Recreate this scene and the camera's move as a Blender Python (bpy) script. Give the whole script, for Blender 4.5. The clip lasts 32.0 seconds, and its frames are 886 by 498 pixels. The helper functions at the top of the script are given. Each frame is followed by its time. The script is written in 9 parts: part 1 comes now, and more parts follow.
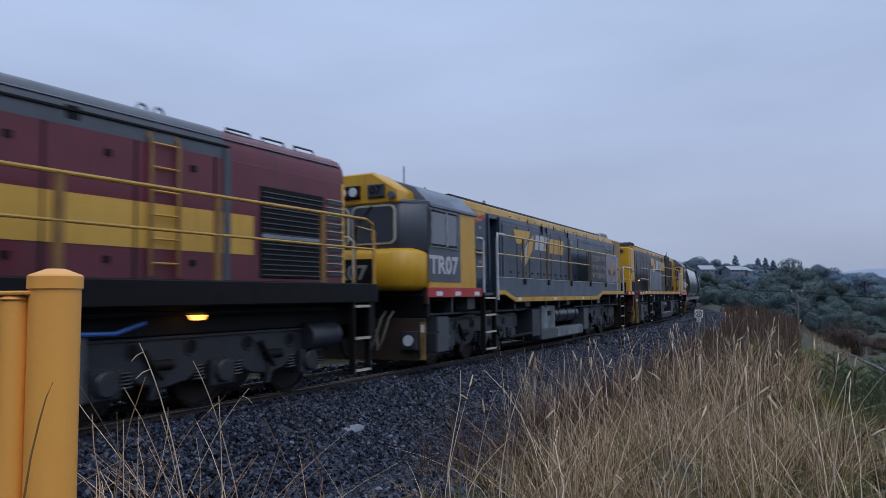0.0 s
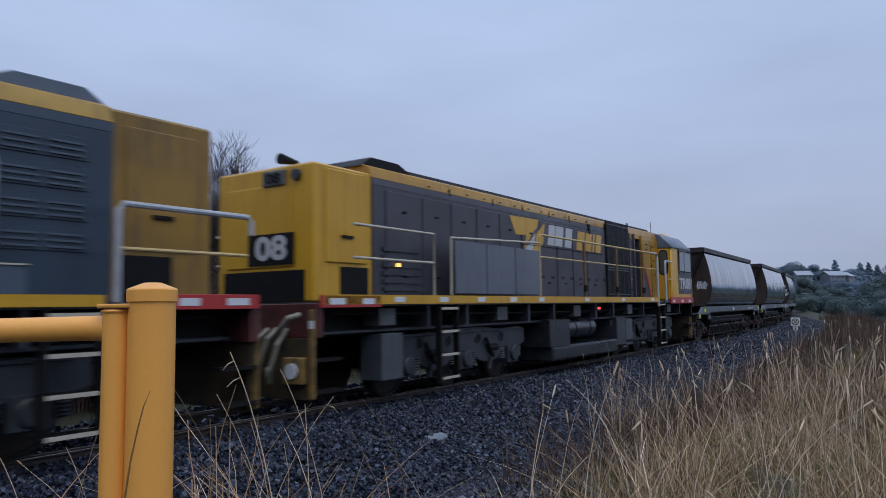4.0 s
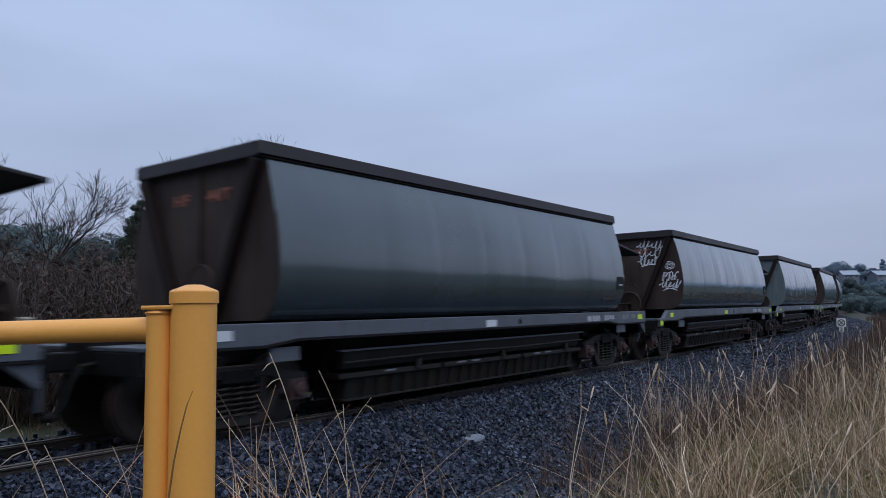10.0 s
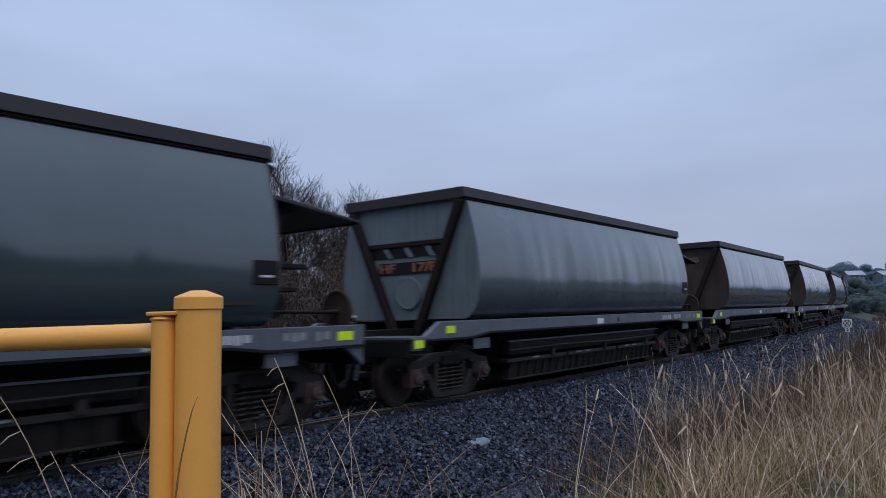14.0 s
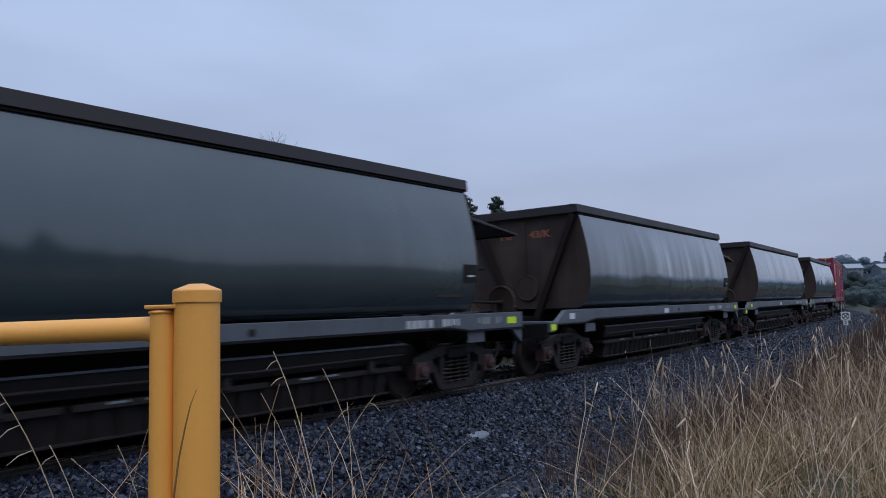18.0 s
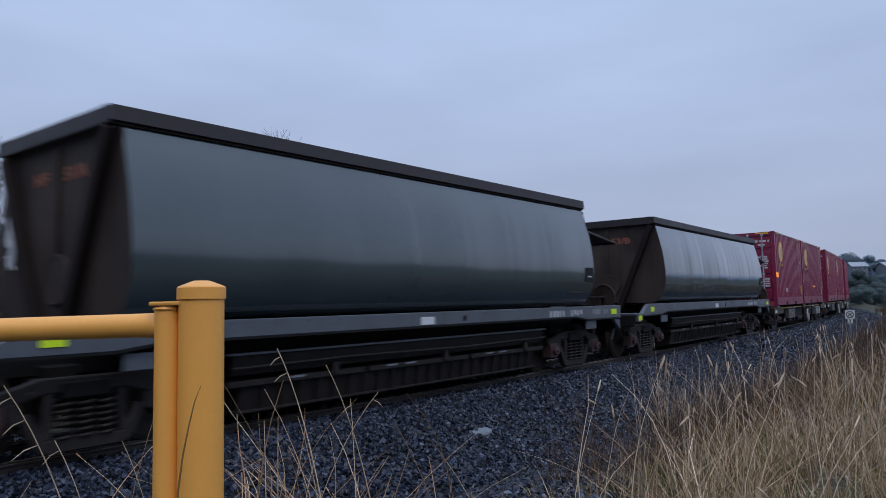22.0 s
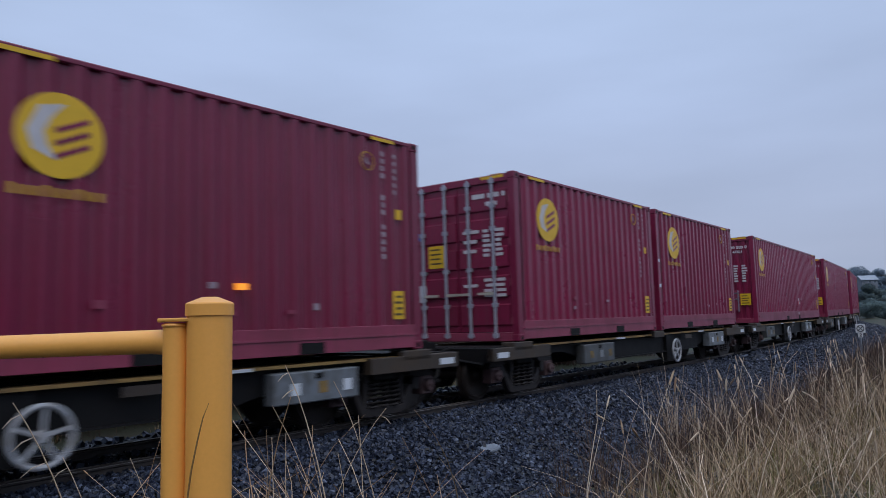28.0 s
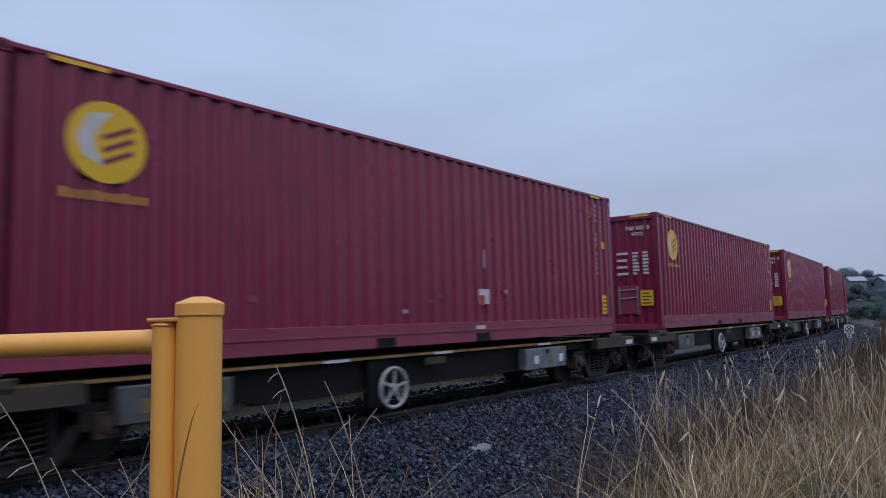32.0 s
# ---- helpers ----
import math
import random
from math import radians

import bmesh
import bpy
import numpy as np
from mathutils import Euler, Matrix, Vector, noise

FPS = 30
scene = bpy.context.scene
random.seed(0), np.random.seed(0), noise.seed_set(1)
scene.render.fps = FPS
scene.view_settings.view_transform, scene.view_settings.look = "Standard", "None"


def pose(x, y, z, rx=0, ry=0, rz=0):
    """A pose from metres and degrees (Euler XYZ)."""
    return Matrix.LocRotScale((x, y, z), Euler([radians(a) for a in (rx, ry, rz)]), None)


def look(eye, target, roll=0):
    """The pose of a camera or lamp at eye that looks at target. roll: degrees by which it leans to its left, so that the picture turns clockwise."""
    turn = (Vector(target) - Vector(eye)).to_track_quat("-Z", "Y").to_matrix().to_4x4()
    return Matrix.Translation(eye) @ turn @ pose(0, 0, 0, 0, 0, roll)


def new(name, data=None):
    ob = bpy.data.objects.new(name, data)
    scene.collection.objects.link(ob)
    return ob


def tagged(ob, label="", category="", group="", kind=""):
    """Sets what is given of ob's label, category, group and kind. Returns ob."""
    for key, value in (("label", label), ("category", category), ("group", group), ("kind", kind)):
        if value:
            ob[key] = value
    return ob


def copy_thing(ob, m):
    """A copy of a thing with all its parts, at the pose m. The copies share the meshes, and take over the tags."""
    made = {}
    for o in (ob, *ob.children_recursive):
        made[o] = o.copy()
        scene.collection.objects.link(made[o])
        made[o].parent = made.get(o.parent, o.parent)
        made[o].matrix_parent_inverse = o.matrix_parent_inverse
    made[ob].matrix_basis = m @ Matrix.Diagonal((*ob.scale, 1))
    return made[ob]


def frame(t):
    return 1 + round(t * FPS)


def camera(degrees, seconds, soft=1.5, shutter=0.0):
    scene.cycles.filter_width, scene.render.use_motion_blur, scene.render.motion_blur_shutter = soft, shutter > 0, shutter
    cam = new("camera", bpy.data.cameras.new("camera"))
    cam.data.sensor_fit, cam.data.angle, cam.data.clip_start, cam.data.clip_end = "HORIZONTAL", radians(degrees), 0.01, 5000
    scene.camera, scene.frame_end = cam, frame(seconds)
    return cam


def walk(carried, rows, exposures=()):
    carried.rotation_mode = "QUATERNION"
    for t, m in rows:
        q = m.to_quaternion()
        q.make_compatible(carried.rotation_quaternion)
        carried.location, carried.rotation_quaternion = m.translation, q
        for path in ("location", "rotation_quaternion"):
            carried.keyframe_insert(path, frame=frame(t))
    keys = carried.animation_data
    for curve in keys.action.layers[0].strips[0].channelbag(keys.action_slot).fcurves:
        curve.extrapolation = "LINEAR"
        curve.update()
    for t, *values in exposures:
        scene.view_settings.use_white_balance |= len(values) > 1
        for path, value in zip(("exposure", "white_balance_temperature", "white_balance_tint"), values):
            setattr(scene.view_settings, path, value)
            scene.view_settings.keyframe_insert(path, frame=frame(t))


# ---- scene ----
cam = camera(62.5, 32.0, soft=0.45, shutter=0.5)
PATH = [
    (0.0, pose(-0.009, 0.007, 1.347, 94.196, 0.613, 2.485)),
    (0.5, pose(-0.010, 0.007, 1.346, 94.090, 0.504, 2.656)),
    (1.0, pose(-0.008, 0.012, 1.345, 94.169, 0.872, 3.019)),
    (1.5, pose(-0.007, 0.006, 1.350, 94.304, 0.868, 3.895)),
    (2.0, pose(-0.000, 0.000, 1.350, 94.490, 1.046, 5.248)),
    (2.5, pose(-0.003, 0.006, 1.354, 94.579, 0.917, 6.418)),
    (3.0, pose(0.001, 0.001, 1.353, 94.710, 0.983, 7.459)),
    (3.5, pose(-0.000, 0.004, 1.355, 94.769, 0.821, 8.310)),
    (5.5, pose(-0.001, -0.001, 1.354, 95.455, 0.902, 10.088)),
    (6.0, pose(0.000, 0.001, 1.355, 95.476, 0.831, 10.564)),
    (6.5, pose(0.002, -0.005, 1.353, 95.510, 0.944, 11.043)),
    (7.0, pose(0.000, 0.001, 1.358, 95.483, 0.869, 11.483)),
    (7.5, pose(-0.002, 0.001, 1.357, 95.438, 0.947, 11.645)),
    (8.0, pose(-0.004, 0.004, 1.356, 95.335, 0.914, 11.676)),
    (8.5, pose(-0.001, -0.000, 1.356, 95.224, 0.812, 11.701)),
    (9.0, pose(0.001, -0.002, 1.356, 95.067, 0.764, 11.697)),
    (9.5, pose(-0.001, 0.001, 1.355, 94.906, 0.723, 11.747)),
    (10.0, pose(-0.001, 0.001, 1.355, 95.030, 0.823, 11.760)),
    (10.5, pose(-0.002, 0.002, 1.357, 95.231, 0.945, 11.760)),
    (11.0, pose(-0.001, -0.002, 1.356, 95.369, 0.944, 11.779)),
    (11.5, pose(-0.001, 0.001, 1.357, 95.341, 1.013, 11.837)),
    (12.0, pose(-0.000, -0.000, 1.355, 95.301, 1.154, 11.900)),
    (12.5, pose(-0.000, -0.002, 1.357, 95.238, 1.039, 11.971)),
    (13.0, pose(0.001, -0.001, 1.357, 95.271, 1.162, 12.064)),
    (13.5, pose(0.001, -0.002, 1.356, 95.301, 1.192, 12.109)),
    (14.0, pose(0.002, -0.003, 1.355, 95.322, 1.276, 12.114)),
    (14.5, pose(0.001, -0.002, 1.355, 95.232, 1.256, 12.124)),
    (16.5, pose(0.001, 0.001, 1.356, 94.906, 1.291, 12.060)),
    (17.0, pose(0.001, -0.000, 1.355, 94.960, 1.377, 12.032)),
    (17.5, pose(0.001, -0.000, 1.354, 94.897, 1.385, 12.033)),
    (18.0, pose(0.001, 0.001, 1.352, 94.849, 1.406, 12.034)),
    (18.5, pose(0.002, -0.000, 1.355, 94.783, 1.292, 12.055)),
    (19.0, pose(0.002, 0.001, 1.355, 94.774, 1.231, 12.052)),
    (19.5, pose(-0.001, 0.004, 1.355, 94.746, 1.202, 12.023)),
    (20.0, pose(0.001, -0.000, 1.355, 94.744, 1.230, 12.048)),
    (20.5, pose(0.002, -0.002, 1.354, 94.746, 1.296, 12.085)),
    (21.0, pose(0.004, -0.003, 1.354, 94.729, 1.299, 12.111)),
    (21.5, pose(0.003, -0.001, 1.355, 94.655, 1.239, 12.160)),
    (22.0, pose(0.002, -0.002, 1.356, 94.570, 1.136, 12.306)),
    (22.5, pose(0.003, -0.002, 1.357, 94.517, 1.074, 12.498)),
    (23.0, pose(0.001, 0.000, 1.358, 94.536, 0.996, 12.600)),
    (23.5, pose(0.001, -0.000, 1.355, 94.740, 1.196, 12.711)),
    (24.0, pose(0.002, -0.003, 1.357, 94.820, 1.104, 12.758)),
    (24.5, pose(0.001, -0.002, 1.356, 94.905, 1.234, 12.763)),
    (26.5, pose(0.000, -0.002, 1.355, 95.543, 1.415, 12.741)),
    (27.0, pose(0.003, -0.005, 1.358, 95.629, 1.328, 12.781)),
    (27.5, pose(0.002, -0.004, 1.358, 95.694, 1.324, 12.830)),
    (28.0, pose(0.001, -0.003, 1.356, 95.784, 1.352, 12.880)),
    (28.5, pose(-0.000, -0.001, 1.355, 95.852, 1.336, 12.927)),
    (29.0, pose(0.000, -0.001, 1.358, 95.801, 1.152, 12.889)),
    (29.5, pose(-0.002, 0.003, 1.356, 95.829, 1.234, 12.720)),
    (30.0, pose(0.002, -0.004, 1.356, 95.825, 1.234, 12.512)),
    (30.5, pose(0.001, -0.002, 1.355, 95.838, 1.323, 12.366)),
    (31.0, pose(0.002, -0.003, 1.356, 95.795, 1.264, 12.315)),
    (31.5, pose(0.001, -0.003, 1.357, 95.741, 1.177, 12.254)),
    (32.0, pose(-0.000, 0.001, 1.359, 95.723, 1.173, 12.202)),
]
walk(cam, PATH)
# ---- light: an overcast winter evening ----
world = bpy.data.worlds.new("overcast_dusk")
scene.world = world
world.use_nodes = True
wn, wl = world.node_tree.nodes, world.node_tree.links
wn.clear()
w_out = wn.new("ShaderNodeOutputWorld")
w_sky = wn.new("ShaderNodeTexSky")
w_sky.sky_type, w_sky.sun_disc = "NISHITA", False
w_sky.sun_elevation, w_sky.sun_rotation = radians(55), radians(151)
w_co = wn.new("ShaderNodeTexCoord")
w_sep = wn.new("ShaderNodeSeparateXYZ")
wl.new(w_co.outputs["Generated"], w_sep.inputs[0])
w_ramp = wn.new("ShaderNodeValToRGB")          # cloud deck by height over the horizon
w_ramp.color_ramp.elements[0].position, w_ramp.color_ramp.elements[0].color = 0.0, (0.335, 0.402, 0.558, 1)
w_ramp.color_ramp.elements[1].position, w_ramp.color_ramp.elements[1].color = 1.0, (0.85, 1.05, 1.37, 1)
e = w_ramp.color_ramp.elements.new(0.08); e.color = (0.398, 0.464, 0.638, 1)
e = w_ramp.color_ramp.elements.new(0.26); e.color = (0.433, 0.534, 0.768, 1)
e = w_ramp.color_ramp.elements.new(0.45); e.color = (0.45, 0.574, 0.83, 1)
wl.new(w_sep.outputs["Z"], w_ramp.inputs[0])
w_map = wn.new("ShaderNodeMapping"); w_map.inputs["Scale"].default_value = (1.2, 1.2, 4.5)
wl.new(w_co.outputs["Generated"], w_map.inputs[0])
w_noise = wn.new("ShaderNodeTexNoise")
w_noise.inputs["Scale"].default_value, w_noise.inputs["Detail"].default_value, w_noise.inputs["Roughness"].default_value = 2.2, 5, 0.45
wl.new(w_map.outputs[0], w_noise.inputs["Vector"])
w_nr = wn.new("ShaderNodeMapRange")
w_nr.inputs["From Min"].default_value, w_nr.inputs["From Max"].default_value = 0.3, 0.72
w_nr.inputs["To Min"].default_value, w_nr.inputs["To Max"].default_value = 1.07, 0.91
wl.new(w_noise.outputs["Fac"], w_nr.inputs["Value"])
w_mul = wn.new("ShaderNodeVectorMath"); w_mul.operation = "SCALE"
wl.new(w_ramp.outputs[0], w_mul.inputs[0]); wl.new(w_nr.outputs[0], w_mul.inputs["Scale"])
w_b1 = wn.new("ShaderNodeBackground"); w_b1.inputs["Strength"].default_value = 0.05
w_b2 = wn.new("ShaderNodeBackground"); w_b2.inputs["Strength"].default_value = 1.0
wl.new(w_sky.outputs[0], w_b1.inputs[0]); wl.new(w_mul.outputs[0], w_b2.inputs[0])
w_mix = wn.new("ShaderNodeMixShader"); w_mix.inputs[0].default_value = 0.96
wl.new(w_b1.outputs[0], w_mix.inputs[1]); wl.new(w_b2.outputs[0], w_mix.inputs[2]); wl.new(w_mix.outputs[0], w_out.inputs[0])

sun = new("sun", bpy.data.lights.new("sun", "SUN"))
sun.data.energy, sun.data.angle, sun.data.color = 1.0, radians(50), (1.0, 0.93, 0.86)
sun.matrix_world = look((0, 0, 60), (-12, 22, 24))
scene.view_settings.exposure = 0.0

# ---- materials ----
def shader(name, col, rough=0.6, metal=0.0, col2=None, scale=3.0, mixed=0.5, grain=0.12, bump=0.0, bump_scale=60.0,
           streak=0.0, streak_col=(0.05, 0.045, 0.04), rough_var=0.15, spec=0.5, island=0.0, obj=0.0, coat=0.0):
    m = bpy.data.materials.new(name)
    m.use_nodes = True
    n, l = m.node_tree.nodes, m.node_tree.links
    b = n["Principled BSDF"]
    tc = n.new("ShaderNodeTexCoord")
    big = n.new("ShaderNodeTexNoise")
    big.inputs["Scale"].default_value, big.inputs["Detail"].default_value = scale, 6
    l.new(tc.outputs["Object"], big.inputs["Vector"])
    fine = n.new("ShaderNodeTexNoise")
    fine.inputs["Scale"].default_value, fine.inputs["Detail"].default_value = bump_scale, 4
    l.new(tc.outputs["Object"], fine.inputs["Vector"])
    mr = n.new("ShaderNodeMapRange")
    mr.inputs["From Min"].default_value, mr.inputs["From Max"].default_value = 0.38, 0.66
    mr.inputs["To Max"].default_value = mixed
    l.new(big.outputs["Fac"], mr.inputs["Value"])
    mix = n.new("ShaderNodeMix"); mix.data_type = "RGBA"
    c2 = col2 or tuple(c * 0.72 for c in col)
    mix.inputs[6].default_value, mix.inputs[7].default_value = (*col, 1), (*c2, 1)
    l.new(mr.outputs[0], mix.inputs[0])
    colour = mix.outputs[2]
    if streak:
        mp = n.new("ShaderNodeMapping"); mp.inputs["Scale"].default_value = (7.0, 7.0, 0.45)
        l.new(tc.outputs["Object"], mp.inputs[0])
        sn = n.new("ShaderNodeTexNoise"); sn.inputs["Scale"].default_value, sn.inputs["Detail"].default_value = 1.6, 5
        l.new(mp.outputs[0], sn.inputs["Vector"])
        sr = n.new("ShaderNodeMapRange")
        sr.inputs["From Min"].default_value, sr.inputs["From Max"].default_value, sr.inputs["To Max"].default_value = 0.5, 0.75, streak
        l.new(sn.outputs["Fac"], sr.inputs["Value"])
        m2 = n.new("ShaderNodeMix"); m2.data_type = "RGBA"
        m2.inputs[7].default_value = (*streak_col, 1)
        l.new(sr.outputs[0], m2.inputs[0]); l.new(colour, m2.inputs[6])
        colour = m2.outputs[2]
    hsv = n.new("ShaderNodeHueSaturation")
    l.new(colour, hsv.inputs["Color"])
    vr = n.new("ShaderNodeMapRange")
    vr.inputs["To Min"].default_value, vr.inputs["To Max"].default_value = 1 - grain, 1 + grain
    l.new(fine.outputs["Fac"], vr.inputs["Value"])
    value = vr.outputs[0]
    if island or obj:
        src = n.new("ShaderNodeNewGeometry").outputs["Random Per Island"] if island else n.new("ShaderNodeObjectInfo").outputs["Random"]
        k = island or obj
        ir = n.new("ShaderNodeMapRange")
        ir.inputs["To Min"].default_value, ir.inputs["To Max"].default_value = 1 - k, 1 + k
        l.new(src, ir.inputs["Value"])
        mm = n.new("ShaderNodeMath"); mm.operation = "MULTIPLY"
        l.new(value, mm.inputs[0]); l.new(ir.outputs[0], mm.inputs[1])
        value = mm.outputs[0]
    l.new(value, hsv.inputs["Value"])
    l.new(hsv.outputs[0], b.inputs["Base Color"])
    rr = n.new("ShaderNodeMapRange")
    rr.inputs["To Min"].default_value, rr.inputs["To Max"].default_value = max(rough - rough_var, 0.03), min(rough + rough_var, 1.0)
    l.new(big.outputs["Fac"], rr.inputs["Value"]); l.new(rr.outputs[0], b.inputs["Roughness"])
    b.inputs["Metallic"].default_value = metal
    b.inputs["Specular IOR Level"].default_value = spec
    b.inputs["Coat Weight"].default_value = coat
    b.inputs["Coat Roughness"].default_value = 0.12
    if bump:
        bp = n.new("ShaderNodeBump"); bp.inputs["Strength"].default_value, bp.inputs["Distance"].default_value = bump, 0.01
        l.new(fine.outputs["Fac"], bp.inputs["Height"]); l.new(bp.outputs[0], b.inputs["Normal"])
    return m


def glow(name, col, power):
    m = bpy.data.materials.new(name)
    m.use_nodes = True
    b = m.node_tree.nodes["Principled BSDF"]
    b.inputs["Base Color"].default_value = (*col, 1)
    b.inputs["Emission Color"].default_value, b.inputs["Emission Strength"].default_value = (*col, 1), power
    return m


def leafy(name, cols, rough=0.75, sub=0.0, patch=0.0, patch_scale=1.2, patch_col=(0.45, 0.40, 0.36), each=0.0):
    """Blades, twigs and leaves: one colour of the ramp for each island, tinted in patches."""
    m = bpy.data.materials.new(name)
    m.use_nodes = True
    n, l = m.node_tree.nodes, m.node_tree.links
    b = n["Principled BSDF"]
    g = n.new("ShaderNodeNewGeometry")
    r = n.new("ShaderNodeValToRGB")
    r.color_ramp.interpolation = "LINEAR"
    els = r.color_ramp.elements
    els[0].color, els[1].color = (*cols[0], 1), (*cols[-1], 1)
    for i, c in enumerate(cols[1:-1]):
        e = els.new((i + 1) / (len(cols) - 1)); e.color = (*c, 1)
    l.new(g.outputs["Random Per Island"], r.inputs[0])
    col = r.outputs[0]
    if patch:
        no = n.new("ShaderNodeTexNoise")
        no.inputs["Scale"].default_value, no.inputs["Detail"].default_value = patch_scale, 3
        l.new(g.outputs["Position"], no.inputs["Vector"])
        mr = n.new("ShaderNodeMapRange")
        mr.inputs["From Min"].default_value, mr.inputs["From Max"].default_value = 0.42, 0.66
        mr.inputs["To Min"].default_value, mr.inputs["To Max"].default_value = 0.0, patch
        l.new(no.outputs["Fac"], mr.inputs["Value"])
        mx = n.new("ShaderNodeMix"); mx.data_type, mx.blend_type = "RGBA", "MULTIPLY"
        l.new(mr.outputs[0], mx.inputs["Factor"])
        l.new(col, mx.inputs["A"]); mx.inputs["B"].default_value = (*patch_col, 1)
        col = mx.outputs["Result"]
    if each:
        oi = n.new("ShaderNodeObjectInfo")
        mr = n.new("ShaderNodeMapRange")
        mr.inputs["To Min"].default_value, mr.inputs["To Max"].default_value = 1 - each, 1 + each
        l.new(oi.outputs["Random"], mr.inputs["Value"])
        sc = n.new("ShaderNodeVectorMath"); sc.operation = "SCALE"
        l.new(col, sc.inputs[0]); l.new(mr.outputs[0], sc.inputs["Scale"])
        col = sc.outputs[0]
    l.new(col, b.inputs["Base Color"])
    b.inputs["Roughness"].default_value = rough
    b.inputs["Specular IOR Level"].default_value = 0.25
    if sub:
        t = n.new("ShaderNodeBsdfTranslucent"); l.new(col, t.inputs[0])
        x = n.new("ShaderNodeMixShader"); x.inputs[0].default_value = sub
        l.new(b.outputs[0], x.inputs[1]); l.new(t.outputs[0], x.inputs[2])
        l.new(x.outputs[0], n["Material Output"].inputs[0])
    return m


def glass(name, col=(0.048, 0.066, 0.082)):
    m = bpy.data.materials.new(name)
    m.use_nodes = True
    b = m.node_tree.nodes["Principled BSDF"]
    b.inputs["Base Color"].default_value = (*col, 1)
    b.inputs["Roughness"].default_value = 0.05
    b.inputs["Specular IOR Level"].default_value = 1.0
    b.inputs["IOR"].default_value = 1.65
    return m


HOPPER_GREY = shader("hopper_grey_green_paint", (0.043, 0.062, 0.072), 0.20, col2=(0.035, 0.051, 0.059), scale=1.3, streak=0.06, streak_col=(0.075, 0.085, 0.09), grain=0.08, rough_var=0.03, bump=0.01, bump_scale=25, spec=0.7, obj=0.12, coat=1.0)
HOPPER_PALE = shader("hopper_dented_grey_paint", (0.062, 0.084, 0.102), 0.22, col2=(0.050, 0.069, 0.083), scale=1.3, streak=0.15, streak_col=(0.09, 0.10, 0.11), grain=0.08, rough_var=0.04, bump=0.02, bump_scale=25, spec=0.7, coat=0.9)
HOPPER_LIGHT = shader("hopper_pale_grey_paint", (0.115, 0.150, 0.165), 0.42, col2=(0.09, 0.115, 0.13), scale=2.0, streak=0.5, streak_col=(0.05, 0.05, 0.05))
HOPPER_BROWN = shader("hopper_grimy_brown_end", (0.030, 0.021, 0.019), 0.62, col2=(0.060, 0.046, 0.040), scale=1.3, mixed=0.8, streak=0.35, streak_col=(0.065, 0.050, 0.045), bump=0.06, spec=0.22)
STRUT_BROWN = shader("strut_dark_brown", (0.013, 0.009, 0.009), 0.7, col2=(0.022, 0.014, 0.012), scale=3, spec=0.15)
RIM_BROWN = shader("rim_dark_brown", (0.019, 0.014, 0.017), 0.5, col2=(0.026, 0.020, 0.022), scale=2, spec=0.45)
SILL_GREY = shader("sill_grey_paint", (0.092, 0.106, 0.134), 0.42, col2=(0.066, 0.074, 0.090), scale=2.5, streak=0.4)
UNDER = shader("underframe_black_grime", (0.007, 0.007, 0.008), 0.6, col2=(0.014, 0.012, 0.012), scale=4, bump=0.1, spec=0.2)
GEAR = shader("discharge_gear_brown", (0.017, 0.0145, 0.0145), 0.55, col2=(0.030, 0.024, 0.022), scale=4, streak=0.4, streak_col=(0.045, 0.038, 0.036), bump=0.08, spec=0.3)
BOGIE = shader("bogie_grime", (0.025, 0.0215, 0.022), 0.6, col2=(0.040, 0.032, 0.030), scale=6, bump=0.15, spec=0.25)
AXLEBOX = shader("axlebox_dull_red", (0.080, 0.042, 0.044), 0.6, col2=(0.065, 0.04, 0.038), scale=8)
WHEEL = shader("wheel_brown_steel", (0.028, 0.022, 0.020), 0.5, metal=0.3, col2=(0.05, 0.035, 0.028), scale=9)
LIME = shader("lime_reflector", (0.62, 0.86, 0.02), 0.35, grain=0.03, mixed=0.1)
WHITE = shader("white_reflector", (0.62, 0.66, 0.72), 0.4, mixed=0.2, grain=0.05)
CONT_RED = shader("container_maroon_paint", (0.205, 0.016, 0.054), 0.32, col2=(0.150, 0.012, 0.038), scale=1.1, streak=0.5, streak_col=(0.15, 0.03, 0.055), bump=0.07, bump_scale=18, grain=0.14, spec=0.48, obj=0.1)
CONT_RED2 = shader("container_maroon_rail", (0.27, 0.045, 0.090), 0.36, col2=(0.15, 0.026, 0.046), scale=2.0, streak=0.4, streak_col=(0.10, 0.03, 0.03))
CONT_YEL = shader("container_yellow_print", (0.72, 0.43, 0.015), 0.45, mixed=0.25, scale=6, grain=0.06)
CONT_WHITE = shader("container_white_print", (0.55, 0.53, 0.56), 0.5, mixed=0.35, scale=9)
CONT_DULL = shader("container_worn_yellow_print", (0.60, 0.35, 0.03), 0.5, col2=(0.42, 0.20, 0.04), scale=14, mixed=0.6)
CONT_FAINT = shader("container_worn_pale_print", (0.36, 0.31, 0.36), 0.55, col2=(0.24, 0.13, 0.17), scale=16, mixed=0.7)
LOCK_BAR = shader("dull_galvanised_lock_bar", (0.31, 0.33, 0.40), 0.42, col2=(0.24, 0.22, 0.26), scale=5)
DARK_PRINT = shader("dark_label_print", (0.10, 0.065, 0.02), 0.6, mixed=0.3)
GALV = shader("galvanised_bar", (0.30, 0.33, 0.38), 0.45, metal=0.6, scale=6)
